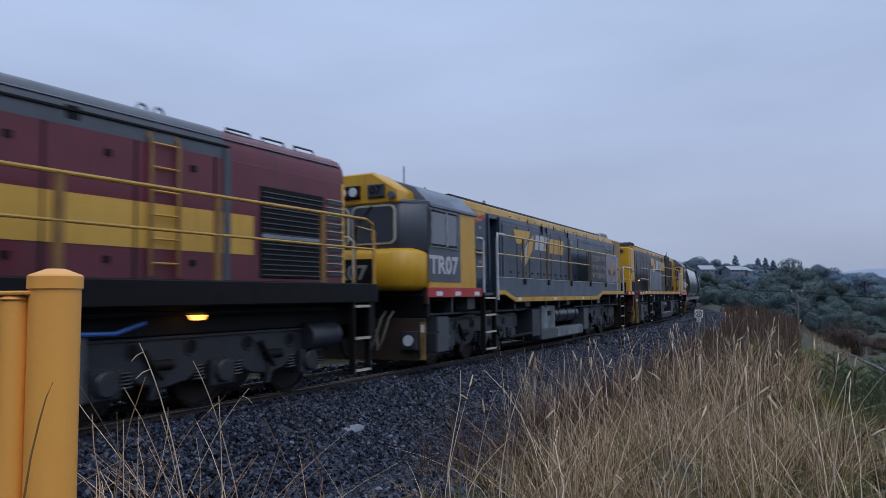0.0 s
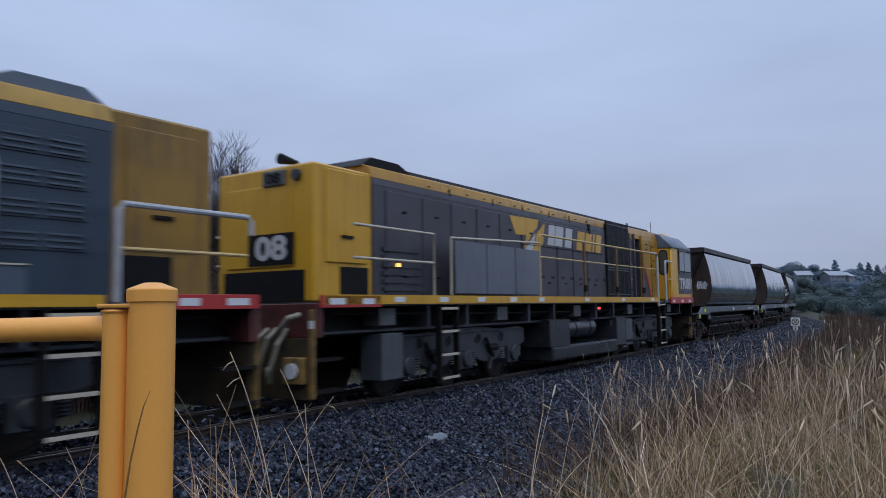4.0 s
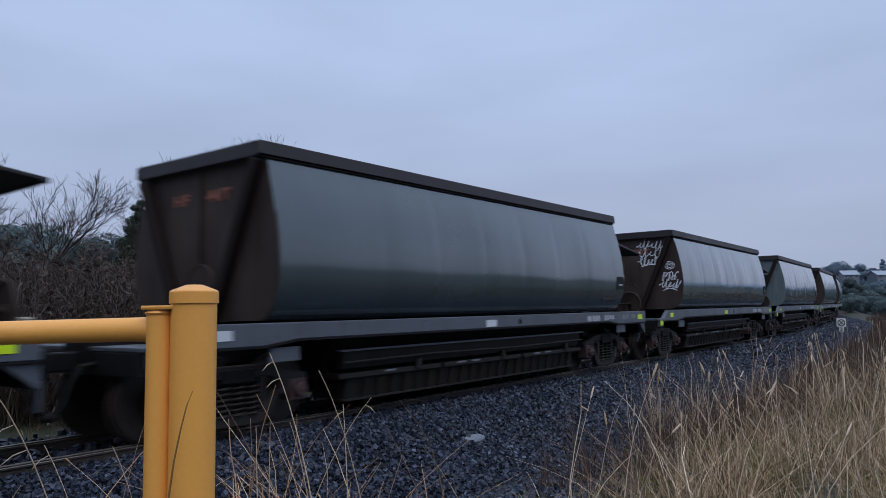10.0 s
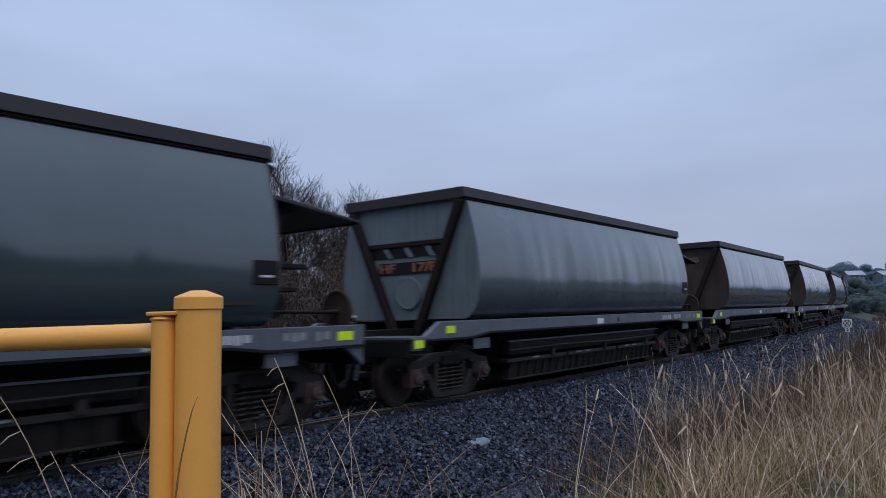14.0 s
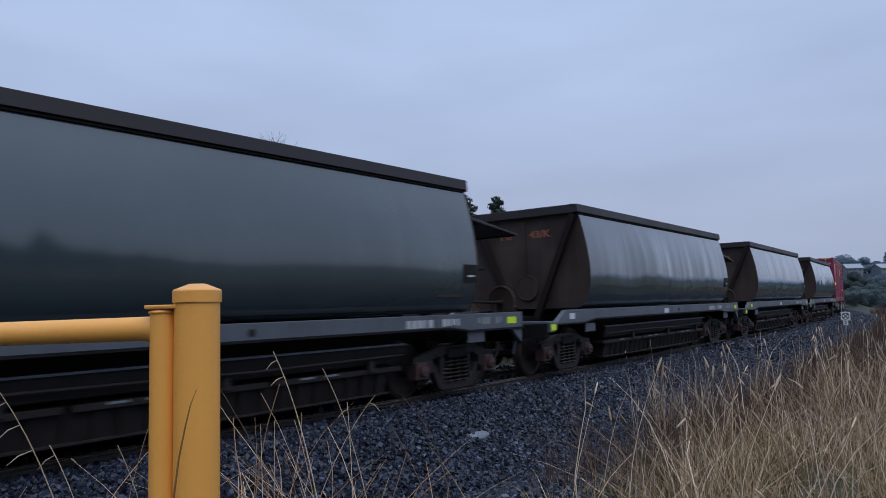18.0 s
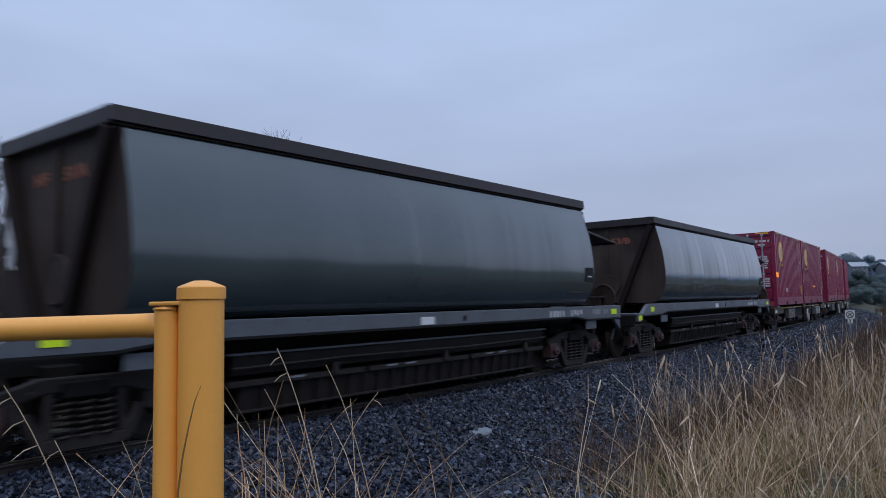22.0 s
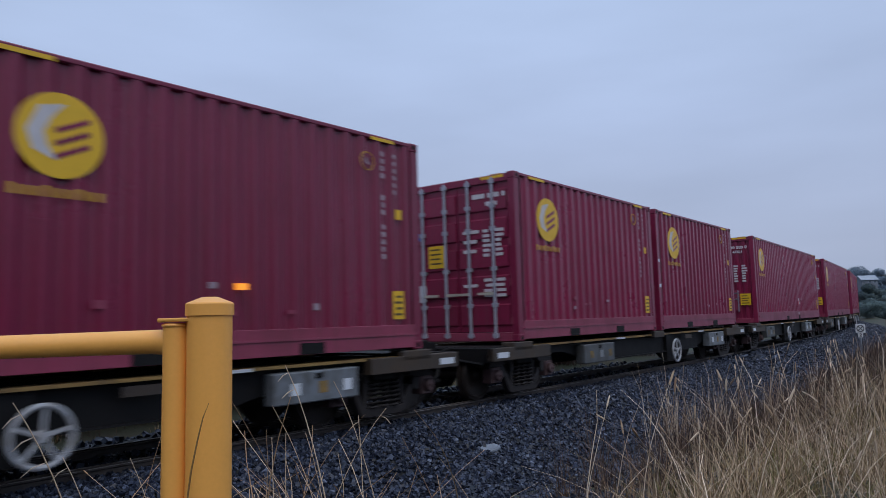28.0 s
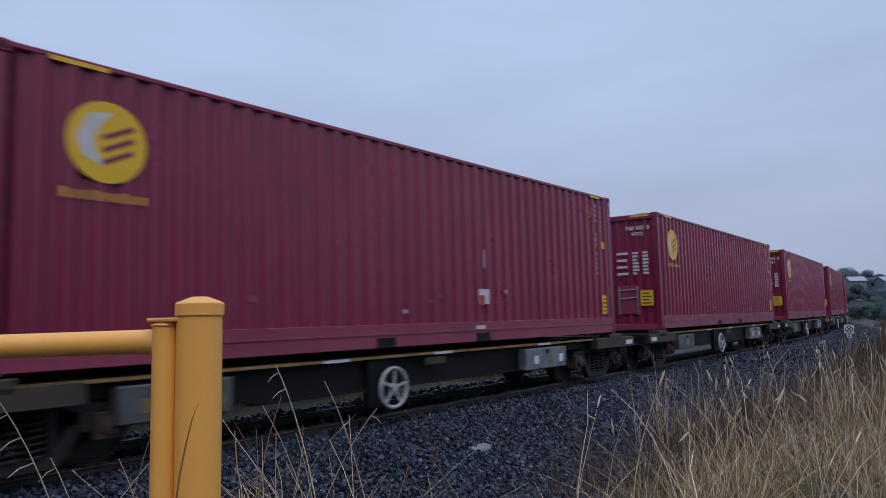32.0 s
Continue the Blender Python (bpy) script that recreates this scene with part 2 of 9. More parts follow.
WAGON_RUST = shader("wagon_brown_rusty_frame", (0.034, 0.025, 0.020), 0.6, col2=(0.075, 0.045, 0.022), scale=3, streak=0.4, bump=0.08)
WAGON_EDGE = shader("wagon_tan_edge", (0.36, 0.215, 0.065), 0.6, col2=(0.09, 0.06, 0.035), scale=2.5, mixed=0.8)
BOX_PALE = shader("pale_equipment_box", (0.19, 0.215, 0.245), 0.45, metal=0.2, col2=(0.10, 0.10, 0.10), scale=5, mixed=0.8, streak=0.5)
HANDWHEEL = shader("white_handwheel", (0.36, 0.38, 0.42), 0.45, col2=(0.25, 0.22, 0.2), scale=12)
LOCO_GREY = shader("loco_slate_grey", (0.027, 0.047, 0.078), 0.34, col2=(0.020, 0.034, 0.056), scale=1.6, streak=0.4, streak_col=(0.045, 0.045, 0.05))
LOCO_MAUVE = shader("loco_charcoal_grey", (0.052, 0.050, 0.068), 0.45, col2=(0.040, 0.039, 0.052), scale=1.6, streak=0.4, streak_col=(0.035, 0.033, 0.035))
LOCO_SKIRT = shader("loco_skirt_grey", (0.068, 0.096, 0.138), 0.40, col2=(0.052, 0.074, 0.106), scale=2.0, streak=0.45)
LOCO_YEL = shader("loco_yellow_paint", (0.56, 0.31, 0.020), 0.36, col2=(0.46, 0.245, 0.016), scale=1.8, streak=0.35, streak_col=(0.22, 0.11, 0.02))
LOCO_YEL3 = shader("loco_grimy_yellow", (0.40, 0.215, 0.020), 0.40, col2=(0.29, 0.15, 0.018), scale=1.4, mixed=0.8, streak=0.65, streak_col=(0.10, 0.062, 0.020))
LOCO_YEL2 = shader("loco_weathered_yellow", (0.44, 0.26, 0.045), 0.45, col2=(0.29, 0.175, 0.035), scale=2.2, streak=0.6, streak_col=(0.09, 0.06, 0.025))
LOCO_ROOF = shader("loco_blue_grey_roof", (0.100, 0.128, 0.180), 0.32, col2=(0.065, 0.08, 0.11), scale=2)
LOCO_RED = shader("loco_red_band", (0.42, 0.03, 0.03), 0.45, col2=(0.3, 0.03, 0.03), scale=4)
LOCO_BLACK = shader("loco_black_grille", (0.007, 0.007, 0.009), 0.6, scale=5, spec=0.2)
OLD_BOGIE = shader("old_loco_bogie_grey", (0.030, 0.034, 0.043), 0.38, col2=(0.015, 0.016, 0.02), scale=5, bump=0.1)
LOCO_UNDER = shader("loco_underframe_grey", (0.038, 0.045, 0.059), 0.40, col2=(0.022, 0.023, 0.026), scale=3, bump=0.1)
BOX_DULL = shader("dull_equipment_box", (0.085, 0.095, 0.105), 0.5, col2=(0.05, 0.048, 0.045), scale=4, mixed=0.8, streak=0.6)
MUSTARD = shader("faded_mustard_print", (0.26, 0.16, 0.045), 0.6, col2=(0.10, 0.075, 0.04), scale=7, mixed=0.9)
DULL_RED = shader("grimy_red_beam", (0.085, 0.017, 0.017), 0.55, col2=(0.03, 0.011, 0.011), scale=5, mixed=0.8)
AIR_TANK = shader("dark_blue_air_tank", (0.020, 0.025, 0.033), 0.3, col2=(0.03, 0.033, 0.04), scale=3, streak=0.4)
TANK_GREY = shader("tank_slate", (0.075, 0.092, 0.112), 0.42, col2=(0.045, 0.050, 0.057), scale=3, streak=0.5)
RAIL_YEL = shader("handrail_dull_yellow", (0.56, 0.42, 0.20), 0.5, col2=(0.36, 0.24, 0.095), scale=8)
TANK_STREAK = shader("streaked_tank_grey", (0.075, 0.090, 0.108), 0.45, col2=(0.30, 0.33, 0.37), scale=2.2, mixed=0.75, streak=0.6, streak_col=(0.05, 0.055, 0.06))
BANNER = shader("banner_slate_blue", (0.017, 0.026, 0.037), 0.45, col2=(0.013, 0.020, 0.029), scale=3)
BANNER_WORD = shader("banner_brownish_grey_print", (0.205, 0.185, 0.190), 0.6, col2=(0.165, 0.15, 0.155), scale=8)
BOARD_PINK = shader("faded_pinkish_grey_board", (0.215, 0.195, 0.235), 0.5, col2=(0.17, 0.165, 0.205), scale=3, mixed=0.6)
MAP_TAN = shader("faded_tan_print", (0.33, 0.21, 0.135), 0.6, col2=(0.26, 0.17, 0.12), scale=6)
MAP_BROWN = shader("faded_brown_print", (0.070, 0.050, 0.052), 0.6, col2=(0.11, 0.075, 0.065), scale=9, mixed=0.7)
SCREEN_GREY = shader("pale_slate_screen", (0.105, 0.122, 0.160), 0.36, col2=(0.085, 0.098, 0.128), scale=1.6, streak=0.3)
PINK_LABEL = shader("faded_pink_label", (0.36, 0.22, 0.25), 0.55, mixed=0.4, scale=12)
END_YEL = shader("sooty_yellow_end", (0.30, 0.165, 0.022), 0.45, col2=(0.17, 0.10, 0.024), scale=1.5, mixed=0.8, streak=0.6)
PALE_RAIL = shader("pale_grey_end_rail", (0.42, 0.45, 0.51), 0.4, col2=(0.30, 0.31, 0.34), scale=7)
PILOT_DIRT = shader("grimy_ochre_pilot", (0.062, 0.046, 0.024), 0.6, col2=(0.020, 0.018, 0.017), scale=4, mixed=0.8)
RED_GLOW = glow("red_marker", (1.0, 0.05, 0.06), 1.2)
PATCH_GREY = shader("scuffed_grey_plate", (0.16, 0.17, 0.19), 0.5, mixed=0.6, scale=9)
RAIL_GREY = shader("handrail_pale", (0.46, 0.43, 0.36), 0.45, scale=8)
RUST_POST = shader("rust_brown_stanchion", (0.13, 0.075, 0.035), 0.6, scale=10)
LETTER = shader("number_pale_print", (0.46, 0.48, 0.52), 0.5, mixed=0.15, grain=0.04)
LETTER_DIM = shader("faded_print", (0.23, 0.25, 0.27), 0.55, mixed=0.4, scale=10)
MAROON = shader("loco_maroon_paint", (0.140, 0.024, 0.038), 0.36, col2=(0.10, 0.021, 0.031), scale=1.7, streak=0.65, streak_col=(0.06, 0.03, 0.036))
ROOF_GREY = shader("grey_hood_roof", (0.075, 0.085, 0.108), 0.42, col2=(0.045, 0.05, 0.065), scale=2.2, streak=0.5, streak_col=(0.06, 0.06, 0.065))
CREAM_YEL = shader("loco_band_yellow", (0.66, 0.39, 0.07), 0.45, col2=(0.55, 0.32, 0.055), scale=2.0, streak=0.3, streak_col=(0.25, 0.14, 0.04))
GLASS = glass("cab_glass")
OLD_RAIL = shader("old_loco_golden_rail", (0.52, 0.30, 0.065), 0.5, col2=(0.30, 0.17, 0.04), scale=6)
OLD_POST = shader("old_loco_ochre_post", (0.26, 0.135, 0.035), 0.55, col2=(0.12, 0.065, 0.03), scale=5)
CAB_GREY = shader("loco_cab_slate", (0.066, 0.078, 0.104), 0.36, col2=(0.052, 0.061, 0.082), scale=1.8, streak=0.3, streak_col=(0.04, 0.042, 0.05))
ORANGE_GLOW = glow("amber_lamp", (1.0, 0.42, 0.08), 3.0)
AMBER_DIM = glow("amber_marker", (1.0, 0.33, 0.03), 0.75)
LAMP_WHITE = shader("lamp_lens", (0.55, 0.60, 0.66), 0.12, mixed=0.1)
POST_YEL = shader("gate_yellow_paint", (0.90, 0.42, 0.092), 0.40, col2=(0.84, 0.38, 0.080), scale=4, grain=0.05, bump=0.05, bump_scale=90, streak=0.12, streak_col=(0.55, 0.24, 0.05))
HOSE_BLUE = shader("blue_hose", (0.03, 0.12, 0.4), 0.5)
HOSE = shader("pale_rubber_hose", (0.25, 0.24, 0.20), 0.6)
BLUE_SPRAY = shader("blue_spray_paint", (0.05, 0.15, 0.30), 0.6, col2=(0.10, 0.22, 0.38), scale=5)
GRAFFITI = shader("pale_spray_paint", (0.70, 0.73, 0.80), 0.6, mixed=0.3, scale=8)
RUST_PRINT = shader("rust_red_print", (0.26, 0.085, 0.05), 0.6, mixed=0.4, scale=14)


# ---- mesh builder ----
class Shape:
    def __init__(self):
        self.v, self.f = [], []

    def add(self, verts, faces):
        k = len(self.v)
        self.v += [tuple(p) for p in verts]
        self.f += [tuple(i + k for i in q) for q in faces]
        return self

    def box(self, x0, x1, y0, y1, z0, z1):
        return self.add([(x, y, z) for x in (x0, x1) for y in (y0, y1) for z in (z0, z1)],
                        [(0, 1, 3, 2), (4, 6, 7, 5), (0, 4, 5, 1), (2, 3, 7, 6), (0, 2, 6, 4), (1, 5, 7, 3)])

    def bar(self, p, q, w, d, up=(0, 0, 1)):
        """A square bar from p to q, w wide and d deep."""
        p, q = Vector(p), Vector(q)
        a = (q - p).normalized()
        s = a.cross(Vector(up))
        if s.length < 1e-4:
            s = a.cross(Vector((1, 0, 0)))
        s.normalize()
        n = s.cross(a)
        s, n = s * w / 2, n * d / 2
        return self.add([o + i * s + j * n for o in (p, q) for i in (-1, 1) for j in (-1, 1)],
                        [(0, 1, 3, 2), (4, 6, 7, 5), (0, 4, 5, 1), (2, 3, 7, 6), (0, 2, 6, 4), (1, 5, 7, 3)])

    def tube(self, pts, r, n=8, cap=True):
        pts = [Vector(p) for p in pts]
        rs = r if isinstance(r, (list, tuple)) else [r] * len(pts)
        rings, side = [], None
        for i, p in enumerate(pts):
            d = (pts[min(i + 1, len(pts) - 1)] - pts[max(i - 1, 0)]).normalized()
            ref = Vector((0, 0, 1)) if abs(d.z) < 0.95 else Vector((0, 1, 0))
            side = d.cross(ref).normalized()
            up = side.cross(d)
            rings.append([p + rs[i] * (math.cos(2 * math.pi * k / n) * side + math.sin(2 * math.pi * k / n) * up) for k in range(n)])
        verts = [q for ring in rings for q in ring]
        faces = [(i * n + k, i * n + (k + 1) % n, (i + 1) * n + (k + 1) % n, (i + 1) * n + k) for i in range(len(pts) - 1) for k in range(n)]
        if cap:
            faces += [tuple(range(n))[::-1], tuple((len(pts) - 1) * n + k for k in range(n))]
        return self.add(verts, faces)

    def disc(self, c, axis, r0, r1, h, n=28):
        """A short drum from radius r0 to r1 along the axis x, y or z."""
        d = Vector({"x": (1, 0, 0), "y": (0, 1, 0), "z": (0, 0, 1)}[axis]) * h / 2
        return self.tube([Vector(c) - d, Vector(c) + d], [r0, r1], n)

    def ring(self, c, axis, R, r, n=32, m=8):
        c = Vector(c)
        a, b, d = {"x": ((0, 1, 0), (0, 0, 1), (1, 0, 0)), "y": ((1, 0, 0), (0, 0, 1), (0, 1, 0)), "z": ((1, 0, 0), (0, 1, 0), (0, 0, 1))}[axis]
        a, b, d = Vector(a), Vector(b), Vector(d)
        verts, faces = [], []
        for i in range(n):
            t = 2 * math.pi * i / n
            o = a * math.cos(t) + b * math.sin(t)
            for k in range(m):
                u = 2 * math.pi * k / m
                verts.append(c + o * (R + r * math.cos(u)) + d * r * math.sin(u))
                faces.append((i * m + k, ((i + 1) % n) * m + k, ((i + 1) % n) * m + (k + 1) % m, i * m + (k + 1) % m))
        return self.add(verts, faces)

    def prism(self, poly, axis, a, b):
        """A polygon extruded along x (poly of y, z), y (x, z) or z (x, y), from a to b."""
        place = {"x": lambda p, t: (t, p[0], p[1]), "y": lambda p, t: (p[0], t, p[1]), "z": lambda p, t: (p[0], p[1], t)}[axis]
        n = len(poly)
        return self.add([place(p, t) for t in (a, b) for p in poly],
                        [tuple(range(n)), tuple(range(2 * n - 1, n - 1, -1))] + [(i, i + n, (i + 1) % n + n, (i + 1) % n) for i in range(n)])

    def grid(self, rows):
        n = len(rows[0])
        return self.add([p for r in rows for p in r], [(i * n + k, i * n + k + 1, (i + 1) * n + k + 1, (i + 1) * n + k) for i in range(len(rows) - 1) for k in range(n - 1)])


def mesh_of(name, shape, material, bevel=0.0, smooth=35, fix=True):
    me = bpy.data.meshes.new(name)
    me.from_pydata(shape.v, [], shape.f)
    if fix or bevel:
        bm = bmesh.new()
        bm.from_mesh(me)
        if fix:
            bmesh.ops.recalc_face_normals(bm, faces=bm.faces)
        if bevel:
            edges = [e for e in bm.edges if len(e.link_faces) == 2 and e.calc_face_angle(0) > 0.6]
            bmesh.ops.bevel(bm, geom=edges, offset=bevel, segments=1, affect="EDGES", clamp_overlap=True)
        bm.to_mesh(me)
        bm.free()
    for mt in material if isinstance(material, (list, tuple)) else [material]:
        me.materials.append(mt)
    if smooth:
        me.polygons.foreach_set("use_smooth", [True] * len(me.polygons))
        me.set_sharp_from_angle(angle=radians(smooth))
    me.update()
    return me


def part(name, shape, material, parent=None, label="", bevel=0.0, smooth=35, fix=True):
    ob = new(name, mesh_of(name, shape, material, bevel, smooth, fix))
    ob.parent = parent
    return tagged(ob, label=label) if label else ob


def thing(name, label, category, group="", kind=""):
    return tagged(new(name), label=label, category=category, group=group, kind=kind)


def lettering(name, text, size, m, material, parent=None, label="", width=None, depth=0.004, bold=0.03):
    cu = bpy.data.curves.new(name, "FONT")
    cu.body, cu.size, cu.align_x, cu.align_y, cu.extrude, cu.resolution_u = text, size, "CENTER", "CENTER", depth, 3
    cu.offset = bold * size
    tmp = bpy.data.objects.new("tmp", cu)
    scene.collection.objects.link(tmp)
    bpy.context.view_layer.update()
    me = bpy.data.meshes.new_from_object(tmp)
    w = max(tmp.dimensions.x, 1e-3)
    bpy.data.objects.remove(tmp); bpy.data.curves.remove(cu)
    me.transform(m @ Matrix.Diagonal(((width / w) if width else 1, 1, 1, 1)))
    me.materials.clear(); me.materials.append(material)
    ob = new(name, me)
    ob.parent = parent
    return tagged(ob, label=label) if label else ob


SIDE = Matrix(((-1, 0, 0, 0), (0, 0, 1, 0), (0, 1, 0, 0), (0, 0, 0, 1)))      # text on the side y+, read from outside
FRONT = Matrix(((0, 0, 1, 0), (1, 0, 0, 0), (0, 1, 0, 0), (0, 0, 0, 1)))      # text on the face x+


def at(x, y, z, m):
    return Matrix.Translation((x, y, z)) @ m


# ---- the track's line ----
TRACK_D, TRACK_YAW, TRACK_GRADE = 7.954, radians(-26.318), 0.00634
STEP = 0.5
_s = np.arange(-260.0, 320.0, STEP)
_c = np.clip(_s, -12, 110)
_k = -0.001554 - 2.253e-5 * _c
_i0 = int(np.argmin(np.abs(_s)))
_turn = np.concatenate([[0], np.cumsum((_k[1:] + _k[:-1]) / 2 * STEP)])
_turn -= _turn[_i0]
_a = TRACK_YAW - _turn
_hx, _hy = -np.sin(_a), np.cos(_a)
_X = np.concatenate([[0], np.cumsum((_hx[1:] + _hx[:-1]) / 2 * STEP)])
_Y = np.concatenate([[0], np.cumsum((_hy[1:] + _hy[:-1]) / 2 * STEP)])
_X += -_X[_i0] - math.cos(TRACK_YAW) * TRACK_D
_Y += -_Y[_i0] - math.sin(TRACK_YAW) * TRACK_D
_Z = TRACK_GRADE * np.clip(_s, -60, 200)


def track(s):
    return Vector((float(np.interp(s, _s, _X)), float(np.interp(s, _s, _Y)), float(np.interp(s, _s, _Z))))


def beside(s, lat, z=0.0):
    """The place at s metres along the track and lat metres to the camera's side of its centre line; z from the rail's top."""
    a = float(np.interp(s, _s, _a))
    return track(s) + Vector((math.cos(a) * lat, math.sin(a) * lat, z))


def beside_many(s, lat, z):
    a = np.interp(s, _s, _a)
    return np.stack([np.interp(s, _s, _X) + np.cos(a) * lat, np.interp(s, _s, _Y) + np.sin(a) * lat, np.interp(s, _s, _Z) + z], -1)


def on_track(s, pivot):
    """The pose of a vehicle with its middle at s: x forward (down the track), y to the camera's side, z up from the rails."""
    p, q = track(s - pivot), track(s + pivot)
    u = (p - q).normalized()
    v = Vector((-u.y, u.x, 0)).normalized()
    w = u.cross(v)
    m = Matrix((u, v, w)).transposed().to_4x4()
    m.translation = (p + q) / 2
    return m


SPEED, S_END = 5.762, 8.42


def run(t):
    """Where the first long-box wagon is at t seconds."""
    return S_END + SPEED * (32.0 - t)


MOVERS = []      # (thing, place in the train, pivot, pose in the vehicle)
WHEELS = []      # (wheelset, pose in its vehicle, radius)

# ---- rolling stock: x forward, y towards the camera's side, z up from the rail ----
def both(shape_fn):
    """A shape made for the side y+ and again for y-."""
    s = Shape()
    for k in (1, -1):
        shape_fn(s, k)
    return s


_wheel_mesh = {}


def wheelset(parent, x, r=0.42, gauge=1.067):
    if r not in _wheel_mesh:
        s = Shape()
        for k in (1, -1):
            y = k * gauge / 2
            s.disc((0, y + k * 0.04, 0), "y", r, r, 0.09, 32)
            s.disc((0, y - k * 0.015, 0), "y", r + 0.028, r + 0.028, 0.03, 32)
            s.ring((0, y + k * 0.088, 0), "y", r - 0.045, 0.022, 32, 6)
            s.disc((0, y + k * 0.11, 0), "y", 0.13, 0.10, 0.09, 18)
        s.tube([(0, -0.85, 0), (0, 0.85, 0)], 0.075, 12)
        for k in (1, -1):
            for i in range(3):
                t = 2 * math.pi * i / 3
                s.disc((math.cos(t) * r * 0.55, k * (gauge / 2 + 0.086), math.sin(t) * r * 0.55), "y", 0.035, 0.035, 0.012, 10)
        _wheel_mesh[r] = mesh_of("wheelset", s, WHEEL)
    ob = new("wheelset", _wheel_mesh[r])
    ob.parent = parent
    ob.matrix_basis = pose(x, 0, r)
    WHEELS.append((ob, (x, 0.0, r), r))
    return ob


_bogie = {}


def coil(x, y, z0, z1, R, r, turns):
    """One helical spring."""
    n = turns * 12
    return Shape().tube([(x + R * math.cos(i * math.pi / 6), y + R * math.sin(i * math.pi / 6), z0 + (z1 - z0) * i / n) for i in range(n + 1)], r, 5)


def freight_bogie(parent, x, half=0.87, box=AXLEBOX):
    """A three-piece bogie: cast side frames with springs, bolster, axleboxes."""
    if "frame" not in _bogie:
        s = Shape()
        y0, y1 = 0.86, 0.97
        # top chord, bottom chord, columns, leaving the spring window open
        s.prism([(-1.04, 0.52), (-1.02, 0.62), (-0.72, 0.67), (-0.42, 0.76), (0.42, 0.76), (0.72, 0.67), (1.02, 0.62), (1.04, 0.52), (0.66, 0.54), (0.38, 0.62), (-0.38, 0.62), (-0.66, 0.54)], "y", y0, y1)
        s.prism([(-0.62, 0.44), (-0.46, 0.14), (-0.38, 0.08), (0.38, 0.08), (0.46, 0.14), (0.62, 0.44), (0.50, 0.46), (0.36, 0.20), (-0.36, 0.20), (-0.50, 0.46)], "y", y0, y1)
        for k in (1, -1):
            s.prism([(k * 0.60, 0.56), (k * 0.74, 0.56), (k * 0.70, 0.36), (k * 0.56, 0.40)], "y", y0 - 0.02, y1 + 0.02)
            s.prism([(k * 0.30, 0.62), (k * 0.38, 0.62), (k * 0.40, 0.20), (k * 0.32, 0.20)], "y", y0, y1)
            s.disc((k * 0.5, y1 + 0.005, 0.62), "y", 0.04, 0.04, 0.05, 12)
        _bogie["frame"] = mesh_of("side_frame", s, BOGIE, bevel=0.012)
        _bogie["springs"] = mesh_of("coil_spring", coil(0, 0.93, 0.20, 0.56, 0.075, 0.019, 6), BOGIE)
        s = Shape().box(-0.24, 0.24, -1.0, 1.0, 0.56, 0.72)
        s.box(-0.16, 0.16, -0.5, 0.5, 0.70, 0.84)
        _bogie["bolster"] = mesh_of("bolster", s, UNDER, bevel=0.015)
        s = Shape().box(-0.13, 0.13, 0.80, 1.0, 0.29, 0.55)
        s.disc((0, 1.02, 0.42), "y", 0.10, 0.085, 0.10, 16)
        s.disc((0, 1.08, 0.42), "y", 0.03, 0.03, 0.03, 8)
        _bogie["axlebox"] = mesh_of("axlebox", s, box, bevel=0.01)
        s = Shape().box(-0.05, 0.05, 0.56, 0.68, 0.22, 0.62)
        _bogie["shoe"] = mesh_of("brake_shoe", s, UNDER, bevel=0.01)
    b = new("bogie")
    b.parent, b.matrix_basis = parent, pose(x, 0, 0)
    for turn in (0, 180):
        o = new("side_frame", _bogie["frame"]); o.parent = b; o.matrix_basis = pose(0, 0, 0, 0, 0, turn)
        for cx in (-0.2, 0.0, 0.2):
            o = new("coil_spring", _bogie["springs"]); o.parent = b; o.matrix_basis = pose(0, 0, 0, 0, 0, turn) @ pose(cx, 0, 0)
    o = new("bolster", _bogie["bolster"]); o.parent = b
    for sx in (-half, half):
        for turn in (0, 180):
            o = new("axlebox", _bogie["axlebox"]); o.parent = b
            o.matrix_basis = pose(sx, 0, 0) @ pose(0, 0, 0, 0, 0, turn)
    for sx in (-1, 1):
        for turn in (0, 180):
            o = new("brake_shoe", _bogie["shoe"]); o.parent = b
            o.matrix_basis = pose(sx * (half - 0.47), 0, 0) @ pose(0, 0, 0, 0, 0, turn)
    for sx in (-half, half):
        wheelset(parent, x + sx)
    return b


def coupler(parent, x, k):
    s = Shape().box(min(x, x + k * 0.5), max(x, x + k * 0.5), -0.09, 0.09, 0.78, 0.98)
    s.prism([(x + k * 0.42, -0.17), (x + k * 0.66, -0.19), (x + k * 0.70, 0.02), (x + k * 0.58, 0.05), (x + k * 0.60, 0.19), (x + k * 0.42, 0.17)], "z", 0.72, 1.02)
    return part("coupler", s, UNDER, parent, bevel=0.015)


def hose(parent, x, k, y=0.35):
    s = Shape().tube([(x, y, 0.86), (x + k * 0.16, y, 0.84), (x + k * 0.30, y + 0.02, 0.66), (x + k * 0.36, y + 0.03, 0.46), (x + k * 0.5, y + 0.02, 0.36)], 0.028, 8)
    s.disc((x + k * 0.52, y + 0.02, 0.36), "x", 0.045, 0.045, 0.09, 10)
    return part("brake_hose", s, UNDER, parent)


BARREL = [(1.235, 3.19), (1.30, 2.97), (1.365, 2.72), (1.415, 2.48), (1.452, 2.22), (1.468, 1.98), (1.456, 1.76), (1.42, 1.58), (1.355, 1.43), (1.27, 1.33), (1.17, 1.265)]


